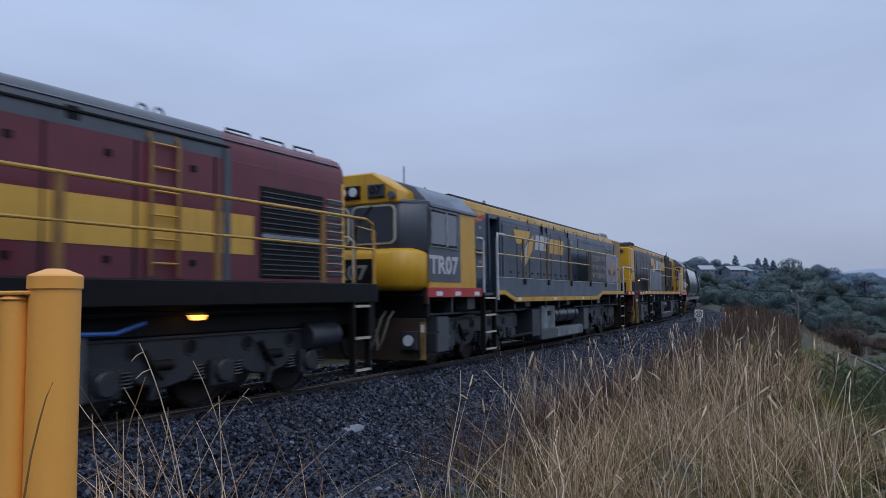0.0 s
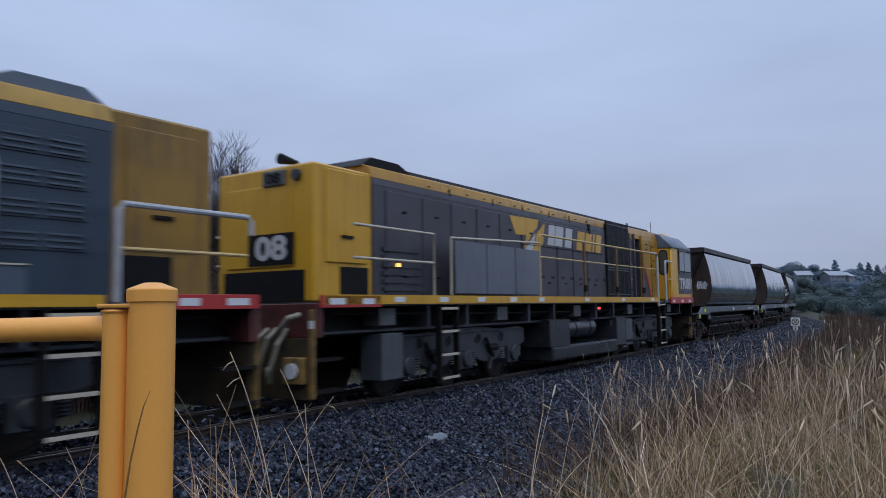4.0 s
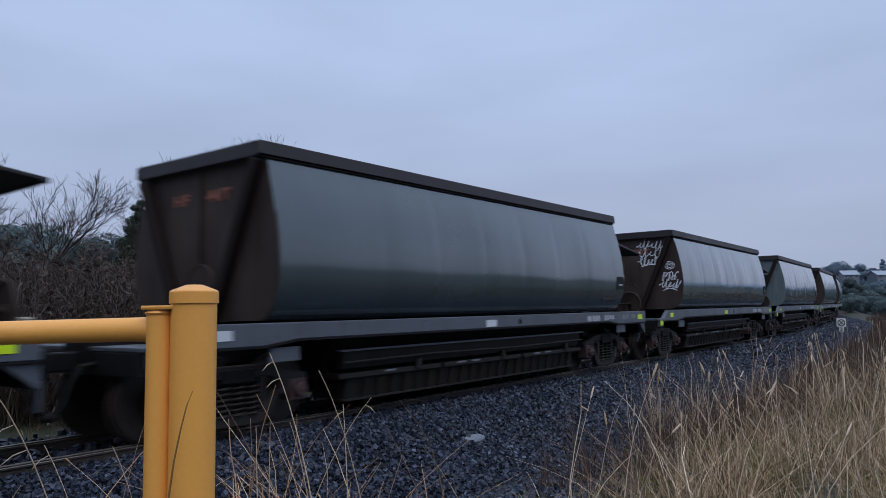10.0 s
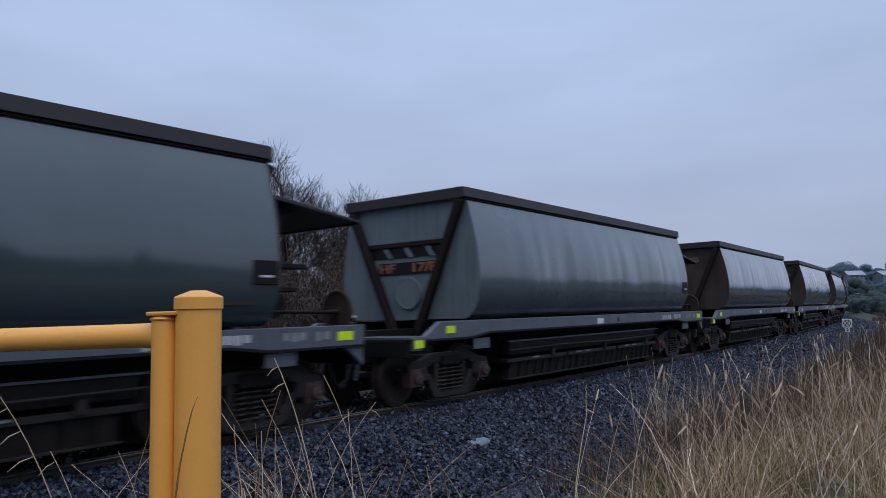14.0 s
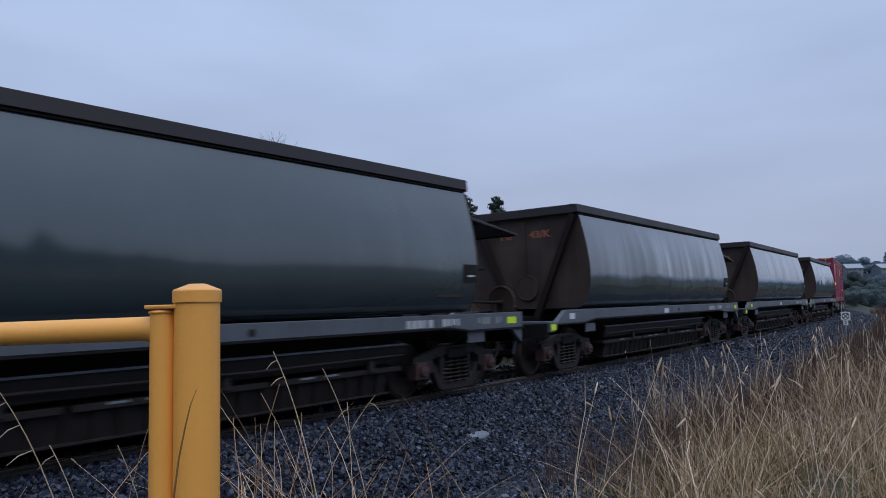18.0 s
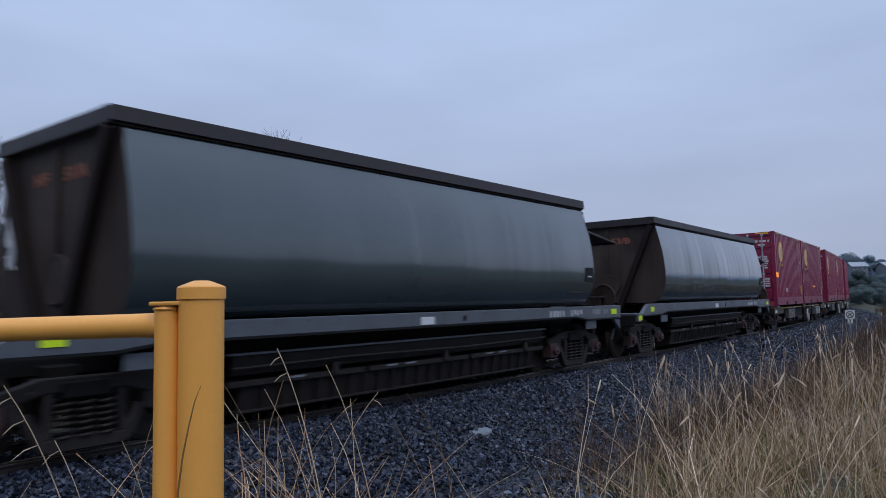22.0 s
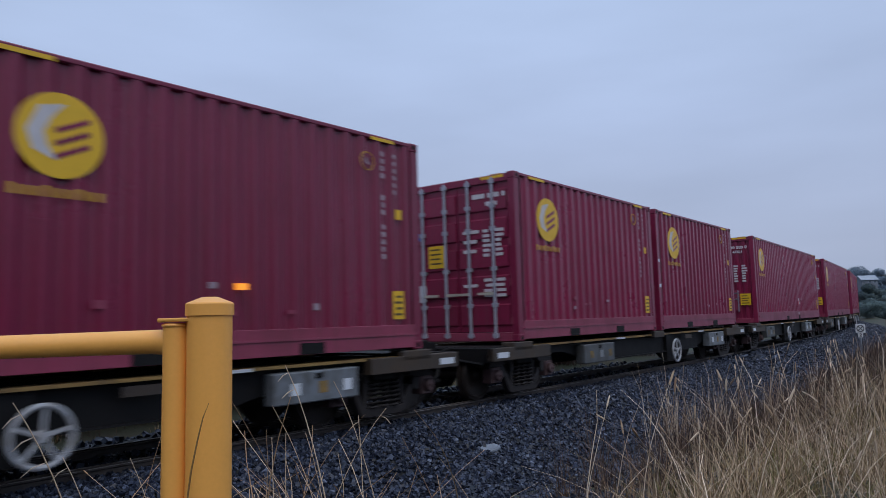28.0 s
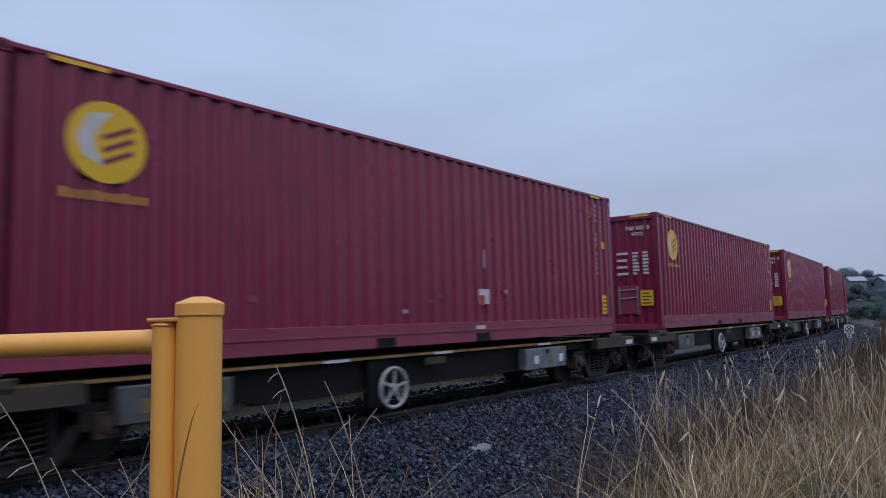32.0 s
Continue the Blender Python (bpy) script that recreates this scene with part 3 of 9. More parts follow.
# scrawls by wagon: across, height, width, rows, with a spiral
TAGS = {3: ((-1.14, 2.44, 0.20, 3, False),), 4: ((-1.10, 1.80, 0.26, 2, False),), 1: ((0.52, 2.42, 0.40, 2, False), (1.13, 2.02, 0.38, 1, False)), 2: ((0.64, 2.98, 0.68, 3, False), (1.12, 2.12, 0.46, 2, True))}


def hopper(seed, front, side, ident="", tags=0, slit=False, marks="lime", group="coal hopper wagons"):
    rng = random.Random(seed)
    g = thing("hopper_wagon", f"dark grey-green bulk hopper wagon with {'pale grey' if slit else 'grimy brown'} ends", "hopper wagon", group)
    xf, xr = 4.66, -4.92
    noise_o = Vector((seed * 7.3, seed * 3.1, 0))
    for k, nm in ((1, "side_sheet"), (-1, "side_sheet")):
        s = Shape()
        rows = []
        nx = 120
        for i in range(nx + 1):
            x = xr + (xf - xr) * i / nx
            r = []
            for j, (y, z) in enumerate(BARREL):
                edge = math.sin(math.pi * j / (len(BARREL) - 1)) * min(1, 6 * min(i, nx - i) / nx)
                d = (0.055 if seed in (4, 6) else 0.034) * noise.noise(Vector((x * 0.8, z * 0.4, 0)) + noise_o) + (0.022 if seed in (4, 6) else 0.009) * noise.noise(Vector((x * 2.4, z * 0.7, 3)) + noise_o)
                seam = -0.010 * max(0, 1 - abs(((x + 5) % 1.2) - 0.6) / 0.10)
                r.append((x, k * (y + edge * (d + seam)), z))
            rows.append(r)
        s.grid(rows)
        part(nm, s, side, g, smooth=60)
    for x0, mt in ((xf, front), (xr, side if slit else HOPPER_BROWN)):
        k = 1 if x0 > 0 else -1
        s = Shape()
        poly = [(y, z) for y, z in BARREL] + [(-y, z) for y, z in reversed(BARREL)]
        s.prism(poly, "x", x0 - k * 0.03, x0)
        part("end_sheet", s, mt, g, "pale grey end sheet" if slit else "brown grimy end sheet")
        # V of struts, centre rib, round cover
        for yy in (1, -1):
            s = Shape().bar((x0 + k * 0.065, yy * 1.17, 3.14), (x0 + k * 0.065, yy * 0.24, 1.02), 0.13, 0.13, (1, 0, 0))
            part("strut", s, STRUT_BROWN, g, bevel=0.01)
        if not slit:
            s = Shape().bar((x0 + k * 0.02, 0, 3.1), (x0 + k * 0.02, 0, 1.9), 0.05, 0.05, (1, 0, 0))
            part("centre_rib", s, mt, g)
        s = Shape().disc((x0 + k * 0.02, 0.04, 1.70), "x", 0.27, 0.26, 0.035, 24)
        s.ring((x0 + k * 0.035, 0.04, 1.70), "x", 0.255, 0.014, 24, 6)
        part("round_cover", s, mt, g)
    if slit:
        s = Shape().box(xf, xf + 0.05, -0.95, 0.95, 2.48, 2.56)
        part("ledge", s, STRUT_BROWN, g, bevel=0.008)
        s = Shape().prism([(-0.85, 2.47), (0.85, 2.47), (0.74, 2.30), (-0.74, 2.30)], "x", xf, xf + 0.012)
        part("vent_slot", s, UNDER, g, "black ventilation slot")
        for yy in (-0.45, 0.0, 0.45):
            part("vent_rib", Shape().prism([(yy - 0.05, 2.47), (yy + 0.05, 2.47), (yy + 0.16, 2.30), (yy + 0.06, 2.30)], "x", xf, xf + 0.03), front, g)
        part("number_plate", Shape().box(xf, xf + 0.015, -0.62, 0.62, 2.02, 2.22), STRUT_BROWN, g)
    # rim round the top
    for k in (1, -1):
        part("side_rim", Shape().prism([(k * 1.235, 3.175), (k * 1.30, 3.175), (k * 1.285, 3.335), (k * 1.10, 3.345), (k * 1.10, 3.31), (k * 1.24, 3.30)], "x", -4.94, 4.78), RIM_BROWN, g, bevel=0.006)
        x0 = 4.70 if k > 0 else -4.94
        part("end_rim", Shape().box(min(x0, x0 + k * 0.075), max(x0, x0 + k * 0.075), -1.235, 1.235, 3.165, 3.34), RIM_BROWN, g, bevel=0.006)
        part("gutter_line", Shape().box(-4.9, 4.74, k * 1.26 - 0.012, k * 1.26 + 0.012, 3.145, 3.172), STRUT_BROWN, g)
    part("coal_load", Shape().grid([[(x, y, 3.02 + 0.2 * noise.noise(Vector((x, y, seed)))) for y in np.linspace(-1.2, 1.2, 9)] for x in np.linspace(-4.85, 4.6, 24)]), UNDER, g, "dark bulk load below the rim")
    # sills with the sloped nose
    for k in (1, -1):
        s = Shape().prism([(5.52, 1.24), (5.90, 1.03), (5.90, 0.985), (4.75, 0.985), (4.25, 1.045), (-4.35, 1.045), (-4.85, 0.985), (-6.36, 0.985), (-6.36, 1.24)], "y", min(k * 1.24, k * 1.34), max(k * 1.24, k * 1.34))
        part("side_sill", s, SILL_GREY, g, bevel=0.008)
        part("sill_flange", Shape().prism([(5.92, 0.984), (4.75, 0.984), (4.25, 1.044), (-4.35, 1.044), (-4.85, 0.984), (-6.36, 0.984), (-6.36, 0.962), (-4.84, 0.962), (-4.34, 1.022), (4.24, 1.022), (4.74, 0.962), (5.92, 0.962)], "y", *sorted((k * 1.18, k * 1.36))), UNDER, g)
        part("gusset", Shape().prism([(-6.36, 0.96), (-6.05, 0.96), (-6.36, 0.72)], "y", min(k * 1.24, k * 1.32), max(k * 1.24, k * 1.32)), SILL_GREY, g, bevel=0.006)
        part("gusset", Shape().prism([(6.12, 1.02), (5.75, 1.02), (5.95, 0.84), (6.12, 0.84)], "y", min(k * 1.24, k * 1.32), max(k * 1.24, k * 1.32)), SILL_GREY, g, bevel=0.006)
        for xx in (4.42, -5.05):
            part("hanging_plate", Shape().box(xx - 0.22, xx + 0.22, k * 1.29 - 0.015, k * 1.29 + 0.015, 0.79, 0.958), SILL_GREY, g, bevel=0.006)
        # edge line and the row of rivets along the sill
        first = None
        for i in range(22):
            if first is None:
                first = part("rivet", Shape().disc((0, 0, 0), "y", 0.014, 0.010, 0.014, 6), SILL_GREY, g)
                rivet = first
            else:
                rivet = new("rivet", first.data)
                rivet.parent = g
            rivet.location = (-6.1 + i * 0.53, k * 1.345, 1.20)
    part("headstock", Shape().box(5.62, 6.16, -1.28, 1.28, 0.99, 1.035), SILL_GREY, g, bevel=0.006)
    part("buffer_beam", Shape().box(6.06, 6.16, -1.22, 1.22, 0.74, 0.985), UNDER, g, bevel=0.01)
    part("rear_platform", Shape().box(-6.36, -4.95, -1.22, 1.22, 1.10, 1.14), UNDER, g, bevel=0.006)
    part("buffer_beam", Shape().box(-6.36, -6.26, -1.22, 1.22, 0.74, 0.96), UNDER, g, bevel=0.01)
    part("centre_sill", Shape().box(-6.3, 6.2, -0.24, 0.24, 0.74, 1.12), UNDER, g)
    # rear awning with its posts, ladder and brake gear
    s = Shape().prism([(-4.92, 2.79), (-6.42, 2.585), (-6.42, 2.54), (-6.36, 2.54), (-6.36, 2.56), (-4.92, 2.74)], "y", -1.26, 1.26)
    part("awning", s, RIM_BROWN, g, "dark sloping awning over the end platform", bevel=0.004)
    for yy in (1.05, -1.05):
        part("awning_bracket", Shape().prism([(-4.93, 2.72), (-5.45, 2.66), (-4.93, 2.20)], "y", yy - 0.02, yy + 0.02), UNDER, g)
    part("platform_rail", Shape().tube([(-4.93, 1.08, 1.43), (-6.14, 1.08, 1.40), (-6.14, 1.08, 1.14)], 0.020), UNDER, g)
    for zz, e in ((1.94, -5.62), (1.66, -5.45)):
        part("platform_step", Shape().box(e, -4.92, 0.88, 1.12, zz, zz + 0.06), UNDER, g, bevel=0.01)
    s = Shape().ring((-6.16, 1.06, 1.42), "x", 0.25, 0.026, 28, 8)
    s.disc((-6.16, 1.06, 1.42), "x", 0.24, 0.24, 0.018, 24)
    s.disc((-6.17, 1.06, 1.42), "x", 0.07, 0.05, 0.07, 14)
    s.tube([(-6.18, 1.06, 1.42), (-5.95, 1.06, 1.42), (-5.95, 1.06, 1.1)], 0.025, 8)
    wheel = part("brake_wheel", s, HOPPER_BROWN, g, "dark dished hand brake wheel")
    part("wheel_handle", Shape().tube([(-6.20, 1.22, 1.34), (-6.32, 1.22, 1.34)], 0.018, 8), RAIL_GREY, wheel, "pale wheel handle")
    part("control_drum", Shape().disc((-5.12, 0.72, 2.24), "y", 0.20, 0.20, 0.5, 20), HOPPER_BROWN, g, bevel=0.01)
    part("brake_cylinder", Shape().tube([(-5.25, 0.35, 1.5), (-5.25, 0.95, 1.5)], 0.16, 14), UNDER, g)
    part("relay_box", Shape().box(-5.6, -5.1, -0.2, 0.5, 1.7, 2.1), UNDER, g, bevel=0.02)
    part("side_recess", Shape().box(-4.88, -4.54, 1.42, 1.474, 1.72, 1.99), UNDER, g, "black square recess near the end", bevel=0.006)
    part("recess_bar", Shape().box(-4.80, -4.64, 1.474, 1.480, 1.80, 1.825), WHITE, g)
    # discharge gear between the bogies
    for k in (1, -1):
        part("chute", Shape().prism([(k * 1.06, 1.26), (k * 0.92, 0.90), (k * 0.66, 0.52), (k * 0.20, 0.40), (k * 0.20, 1.2)], "x", -3.6, 3.35), UNDER, g)
        part("gear_beam", Shape().prism([(k * 0.98, 0.86), (k * 1.10, 0.84), (k * 1.04, 0.60), (k * 0.90, 0.60)], "x", -3.45, 3.25), GEAR, g, bevel=0.012)
        part("beam_lip", Shape().box(-3.55, 3.35, *sorted((k * 1.06, k * 1.135)), 0.835, 0.86), SILL_GREY, g)
        for a, b in ((-3.55, -1.30), (-1.22, 1.05), (1.13, 3.30)):
            part("door_beam", Shape().box(a, b, *sorted((k * 0.55, k * 1.06)), 0.47, 0.545), GEAR, g, bevel=0.012)
        part("lower_pan", Shape().prism([(k * 0.99, 0.47), (k * 0.93, 0.20), (k * 0.3, 0.18), (k * 0.3, 0.47)], "x", -3.3, 3.1), GEAR, g)
        part("pan_edge", Shape().box(-3.35, 3.15, *sorted((k * 0.85, k * 0.99)), 0.17, 0.20), GEAR, g, bevel=0.006)
        for xx in (-2.9, -0.6, 1.7):
            part("door_hinge", Shape().box(xx - 0.05, xx + 0.05, k * 1.06 - 0.04, k * 1.06 + 0.04, 0.50, 0.66), BOGIE, g, bevel=0.01)
        part("air_pipe", Shape().tube([(-3.5, k * 1.12, 0.70), (-1, k * 1.13, 0.68), (1.5, k * 1.12, 0.71), (3.3, k * 1.12, 0.69)], 0.018), BOGIE, g)
    rib = None
    for i in range(22):
        ob = part("pan_rib", Shape().prism([(1.005, 0.46), (1.035, 0.46), (0.975, 0.20), (0.945, 0.20)], "x", -0.02, 0.02), GEAR, g) if rib is None else new("pan_rib", rib)
        rib, ob.parent, ob.location = ob.data, g, (-3.1 + i * 0.28, 0, 0)
    # Short pale bars draw the bright glints along the door beams.
    for xx in (-2.3, -1.9, 0.1, 0.5, 2.2):
        part("worn_edge", Shape().box(xx, xx + 0.22, 1.06, 1.067, 0.515, 0.54), GALV, g)
    for xx in (4.82, -4.95):
        freight_bogie(g, xx)
    coupler(g, 6.12, 1), coupler(g, -6.3, -1), hose(g, 6.14, 1), hose(g, -6.34, -1)
    part("uncoupling_lever", Shape().tube([(-6.40, 1.12, 0.98), (-6.44, 1.12, 0.70), (-6.44, 1.08, 0.52)], 0.03, 8), SILL_GREY, g)
    # reflectors and stencils along the sill
    refl = {"lime": (LIME, LIME), "mixed": (LIME, WHITE), "white": (WHITE, WHITE)}[marks]
    for xx, zz, w, mt, y in ((5.30, 1.115, 0.22, refl[0], 1.343), (6.02, 0.93, 0.20, LIME, 1.323), (-6.02, 1.11, 0.26, LIME, 1.343), (0.15, 1.12, 0.30, refl[1], 1.343)):
        part("reflector", Shape().box(xx - w / 2, xx + w / 2, y, y + 0.006, zz - 0.055, zz + 0.055), mt, g, "lime yellow reflector" if mt is LIME else "white reflector")
    for x0, n in ((-3.35, 5), (-4.15, 4), (-5.05, 3), (-5.55, 2)):
        for i in range(n):
            w = 0.05 + 0.05 * rng.random()
            part("stencil_mark", Shape().box(x0 - i * 0.12 - w, x0 - i * 0.12, 1.341, 1.345, 1.065 + 0.03 * rng.random() * (n < 5), 1.175), LETTER if n >= 4 else LETTER_DIM, g)
    part("bolt_boss", Shape().disc((-0.75, 1.343, 1.13), "y", 0.05, 0.04, 0.01, 12), UNDER, g)
    part("faded_board", Shape().box(-4.6, -3.95, 1.40, 1.404, 1.50, 1.58), HOPPER_BROWN, g)
    if ident:
        a, b = ident.split(" ")
        z = 2.12 if slit else 2.80
        lettering("wagon_letters", a, 0.20, at(xf + (0.018 if slit else 0.004), -0.42, z, FRONT), RUST_PRINT, g, "rust red stencilled letters", width=0.34)
        lettering("wagon_number", b, 0.20, at(xf + (0.018 if slit else 0.004), 0.36, z, FRONT), RUST_PRINT, g, "rust red stencilled number", width=0.50)
    if tags == 2:
        blot = [(-1.10 + 0.15 * math.cos(t) + 0.03 * math.sin(3 * t), 1.82 + 0.30 * math.sin(t) + 0.05 * math.cos(2 * t)) for t in np.linspace(0, 6.0, 18)]
        part("blue_spray", Shape().prism(blot, "x", xf + 0.002, xf + 0.006), BLUE_SPRAY, g, "pale blue sprayed blot")
    # sprayed scrawls: cursive loops, an underline and a spiral
    for cy, cz, w, rows, curl in TAGS.get(tags, ()):
        for row in range(rows):
            z0, n = cz - 0.21 * row, 54
            ww = w * (0.8 + 0.35 * rng.random())
            a, b = rng.uniform(0.55, 0.8), rng.uniform(0, 6)
            pts = [(xf + 0.010, cy - ww / 2 + ww * q / n + 0.045 * math.sin(q * a + b), z0 + (0.090 + 0.05 * math.sin(q * 0.23 + b)) * math.cos(q * a + b * 0.5) + 0.03 * math.sin(q * 0.11 + row)) for q in range(n + 1)]
            part("spray_tag", Shape().tube(pts, 0.013, 5), GRAFFITI, g, "pale sprayed scrawl")
        part("spray_tag", Shape().tube([(xf + 0.010, cy - w * 0.4 + w * 0.8 * q / 8, cz - 0.21 * rows + 0.05 + 0.05 * math.sin(q * 0.4)) for q in range(9)], 0.011, 5), GRAFFITI, g)
        if curl:
            part("spray_tag", Shape().tube([(xf + 0.010, cy + (0.03 + 0.0042 * q) * math.cos(q * 0.5), cz + 0.28 + (0.025 + 0.003 * q) * math.sin(q * 0.5)) for q in range(30)], 0.011, 5), GRAFFITI, g)
    return g


def box_container(L, code="", doors=True, group="maroon containers", yellow=True, spot=0):
    """A high-cube steel container with its base at z 0 and its middle at x 0."""
    h, w = 2.90, 1.24
    g = thing("shipping_container", f"maroon corrugated {'forty' if L > 9 else 'twenty'}-foot container with a yellow disc, on a flat wagon", "container", group)
    X = L / 2
    # corrugated sides
    for k in (1, -1):
        pitch, d = 0.2785, 0.044
        n = int(round((L - 0.40) / pitch))
        p = (L - 0.40) / n
        prof = []
        for i in range(n):
            x = -X + 0.20 + i * p
            prof += [(x + 0.01 * p, 0), (x + 0.31 * p, 0), (x + 0.49 * p, -d), (x + 0.81 * p, -d)]
        prof += [(X - 0.20, 0)]
        z0, z1 = 0.34, h - 0.055
        s = Shape().grid([[(x, k * (w - 0.006 + y), z) for x, y in prof] for z in (z0, z1)])
        part("side_wall", s, CONT_RED, g, smooth=0)
        part("top_rail", Shape().box(-X + 0.15, X - 0.15, k * (w - 0.035) - 0.035, k * (w - 0.035) + 0.035, h - 0.06, h), CONT_RED, g, bevel=0.012)
        s = Shape().prism([(k * (w - 0.05), 0.03), (k * w, 0.03), (k * w, 0.24), (k * (w + 0.004), 0.34), (k * (w - 0.05), 0.34)], "x", -X + 0.15, X - 0.15)
        part("bottom_rail", s, CONT_RED2, g, bevel=0.004)
        part("rail_lip", Shape().box(-X + 0.15, X - 0.15, min(k * (w - 0.01), k * (w + 0.014)), max(k * (w - 0.01), k * (w + 0.014)), 0.20, 0.225), CONT_RED2, g)
        for xx in ((-1.03, 1.03) if L < 9 else (-1.15, 1.15)):
            part("fork_pocket", Shape().box(xx - 0.19, xx + 0.19, min(k * w, k * (w + 0.006)), max(k * w, k * (w + 0.006)), 0.035, 0.165), UNDER, g, "black forklift pocket")
    # corner posts and castings
    for sx in (1, -1):
        for k in (1, -1):
            part("corner_post", Shape().prism([(sx * X, k * (w - 0.004)), (sx * (X - 0.16), k * (w - 0.004)), (sx * (X - 0.16), k * (w - 0.06)), (sx * (X - 0.06), k * (w - 0.14)), (sx * X, k * (w - 0.14))], "z", 0.11, h - 0.11), CONT_RED, g, bevel=0.006)
            for z0 in (0.0, h - 0.112):
                s = Shape().box(min(sx * (X - 0.178), sx * (X + 0.003)), max(sx * (X - 0.178), sx * (X + 0.003)), min(k * (w - 0.162), k * (w + 0.003)), max(k * (w - 0.162), k * (w + 0.003)), z0, z0 + 0.122)
                casting = part("corner_casting", s, CONT_RED, g, bevel=0.012)
                part("casting_hole", Shape().disc((sx * (X - 0.09), k * (w + 0.004), z0 + 0.06), "y", 0.035, 0.035, 0.008, 12), UNDER, casting)
        part("end_header", Shape().box(min(sx * (X - 0.08), sx * (X - 0.005)), max(sx * (X - 0.08), sx * (X - 0.005)), -w + 0.15, w - 0.15, h - 0.14, h - 0.01), CONT_RED, g, bevel=0.006)
        part("end_sill", Shape().box(min(sx * (X - 0.10), sx * (X - 0.004)), max(sx * (X - 0.10), sx * (X - 0.004)), -w + 0.15, w - 0.15, 0.0, 0.15), CONT_RED2, g, bevel=0.006)
    part("roof_sheet", Shape().grid([[(-X + 0.1 + (L - 0.2) * i / (int(L) * 6), y, h - 0.02 - 0.018 * (i % 2)) for y in np.linspace(-w + 0.05, w - 0.05, 3)] for i in range(int(L) * 6 + 1)]), CONT_RED, g, smooth=0)
    part("underside", Shape().box(-X + 0.15, X - 0.15, -w + 0.1, w - 0.1, 0.10, 0.16), UNDER, g)
    # rear face, plain corrugated; the leading face has doors or a ribbed bulkhead
    def ribbed(sx):
        prof = []
        n = 9
        p = (2 * w - 0.28) / n
        for i in range(n):
            y = -w + 0.14 + i * p
            prof += [(y + 0.05 * p, 0), (y + 0.4 * p, 0), (y + 0.55 * p, -0.04), (y + 0.9 * p, -0.04)]
        prof.append((w - 0.14, 0))
        part("end_wall", Shape().grid([[(sx * (X - 0.03 + d), y, z) for y, d in prof] for z in (0.15, h - 0.14)]), CONT_RED, g, smooth=0)
    ribbed(-1)
    if doors:
        for k in (1, -1):
            dy0, dy1 = (0.012, w - 0.145) if k > 0 else (-w + 0.145, -0.012)
            door = part("door", Shape().box(X - 0.075, X - 0.04, dy0, dy1, 0.16, h - 0.15), CONT_RED, g)
            zs = [0.20 + i * (h - 0.40) / 5 for i in range(6)]
            for za, zb in zip(zs, zs[1:]):
                part("pressed_panel", Shape().prism([(X - 0.04, za + 0.06), (X - 0.012, za + 0.085), (X - 0.012, zb - 0.085), (X - 0.04, zb - 0.06)], "y", dy0 + 0.03, dy1 - 0.03), CONT_RED, door, smooth=0)
            for yy in (k * 0.26, k * 0.78):
                s = Shape().tube([(X + 0.012, yy, 0.05), (X + 0.012, yy, h - 0.05)], 0.027, 10)
                for zz in (0.10, 0.62, 1.25, 1.95, 2.35, h - 0.12):
                    s.box(X - 0.03, X + 0.036, yy - 0.05, yy + 0.05, zz - 0.035, zz + 0.035)
                part("locking_bar", s, LOCK_BAR, door, "galvanised locking bar")
                part("door_handle", Shape().box(X + 0.02, X + 0.034, yy - 0.34 * k if k > 0 else yy, yy if k > 0 else yy + 0.34, 0.80, 0.845), RAIL_GREY, door)
            for zz in (0.35, 1.0, 1.7, 2.45):
                part("hinge", Shape().tube([(X - 0.01, k * (w - 0.13), zz - 0.06), (X - 0.01, k * (w - 0.13), zz + 0.06)], 0.022, 8), CONT_RED2, door)
        warn = part("data_plate", Shape().box(X - 0.008, X - 0.002, -0.66, -0.30, 1.33, 1.74), CONT_YEL, g, "yellow warning plate")
        for i in range(4):
            part("plate_line", Shape().box(X - 0.002, X, -0.62, -0.36 - 0.03 * (i % 2), 1.40 + i * 0.085, 1.43 + i * 0.085), DARK_PRINT, warn)
        part("pale_placard", Shape().box(X - 0.008, X - 0.002, -0.98, -0.74, 0.72, 1.02), WHITE, g, "scuffed pale placard")
        for zz in (1.06, 0.97, 0.88, 0.79):
            for a, b in ((0.56, 0.72), (0.82, 1.00)) if zz != 0.97 else ((0.12, 0.42), (0.60, 0.98)):
                part("print_mark", Shape().box(X - 0.006, X - 0.001, a, b, zz - 0.026, zz + 0.026), CONT_WHITE, g)
        part("blue_plate", Shape().box(X - 0.008, X - 0.002, -0.98, -0.84, 1.86, 2.0), HOSE_BLUE, g, "small blue plate")
    else:
        ribbed(1)
        # ventilated hatch frames at the foot of the bulkhead
        for y0 in (-0.70, 0.12):
            hatch = part("hatch_frame", Shape().box(X - 0.03, X - 0.012, y0, y0 + 0.58, 0.40, 1.10), CONT_RED2, g, bevel=0.005)
            for yy in (y0 + 0.05, y0 + 0.53):
                part("hatch_bar", Shape().box(X - 0.012, X + 0.005, yy - 0.02, yy + 0.02, 0.38, 1.10), GALV, hatch)
            for zz in (0.98, 0.78):
                part("hatch_bar", Shape().tube([(X + 0.0, y0 + 0.06, zz), (X + 0.0, y0 + 0.5, zz + 0.03)], 0.016), GALV, hatch)
        warn = part("data_plate", Shape().box(X - 0.008, X - 0.002, 0.72, 1.05, 0.60, 0.98), CONT_YEL, g, "yellow warning plate")
        for i in range(4):
            part("plate_line", Shape().box(X - 0.002, X, 0.76, 1.0 - 0.05 * (i % 2), 0.65 + i * 0.08, 0.68 + i * 0.08), DARK_PRINT, warn)
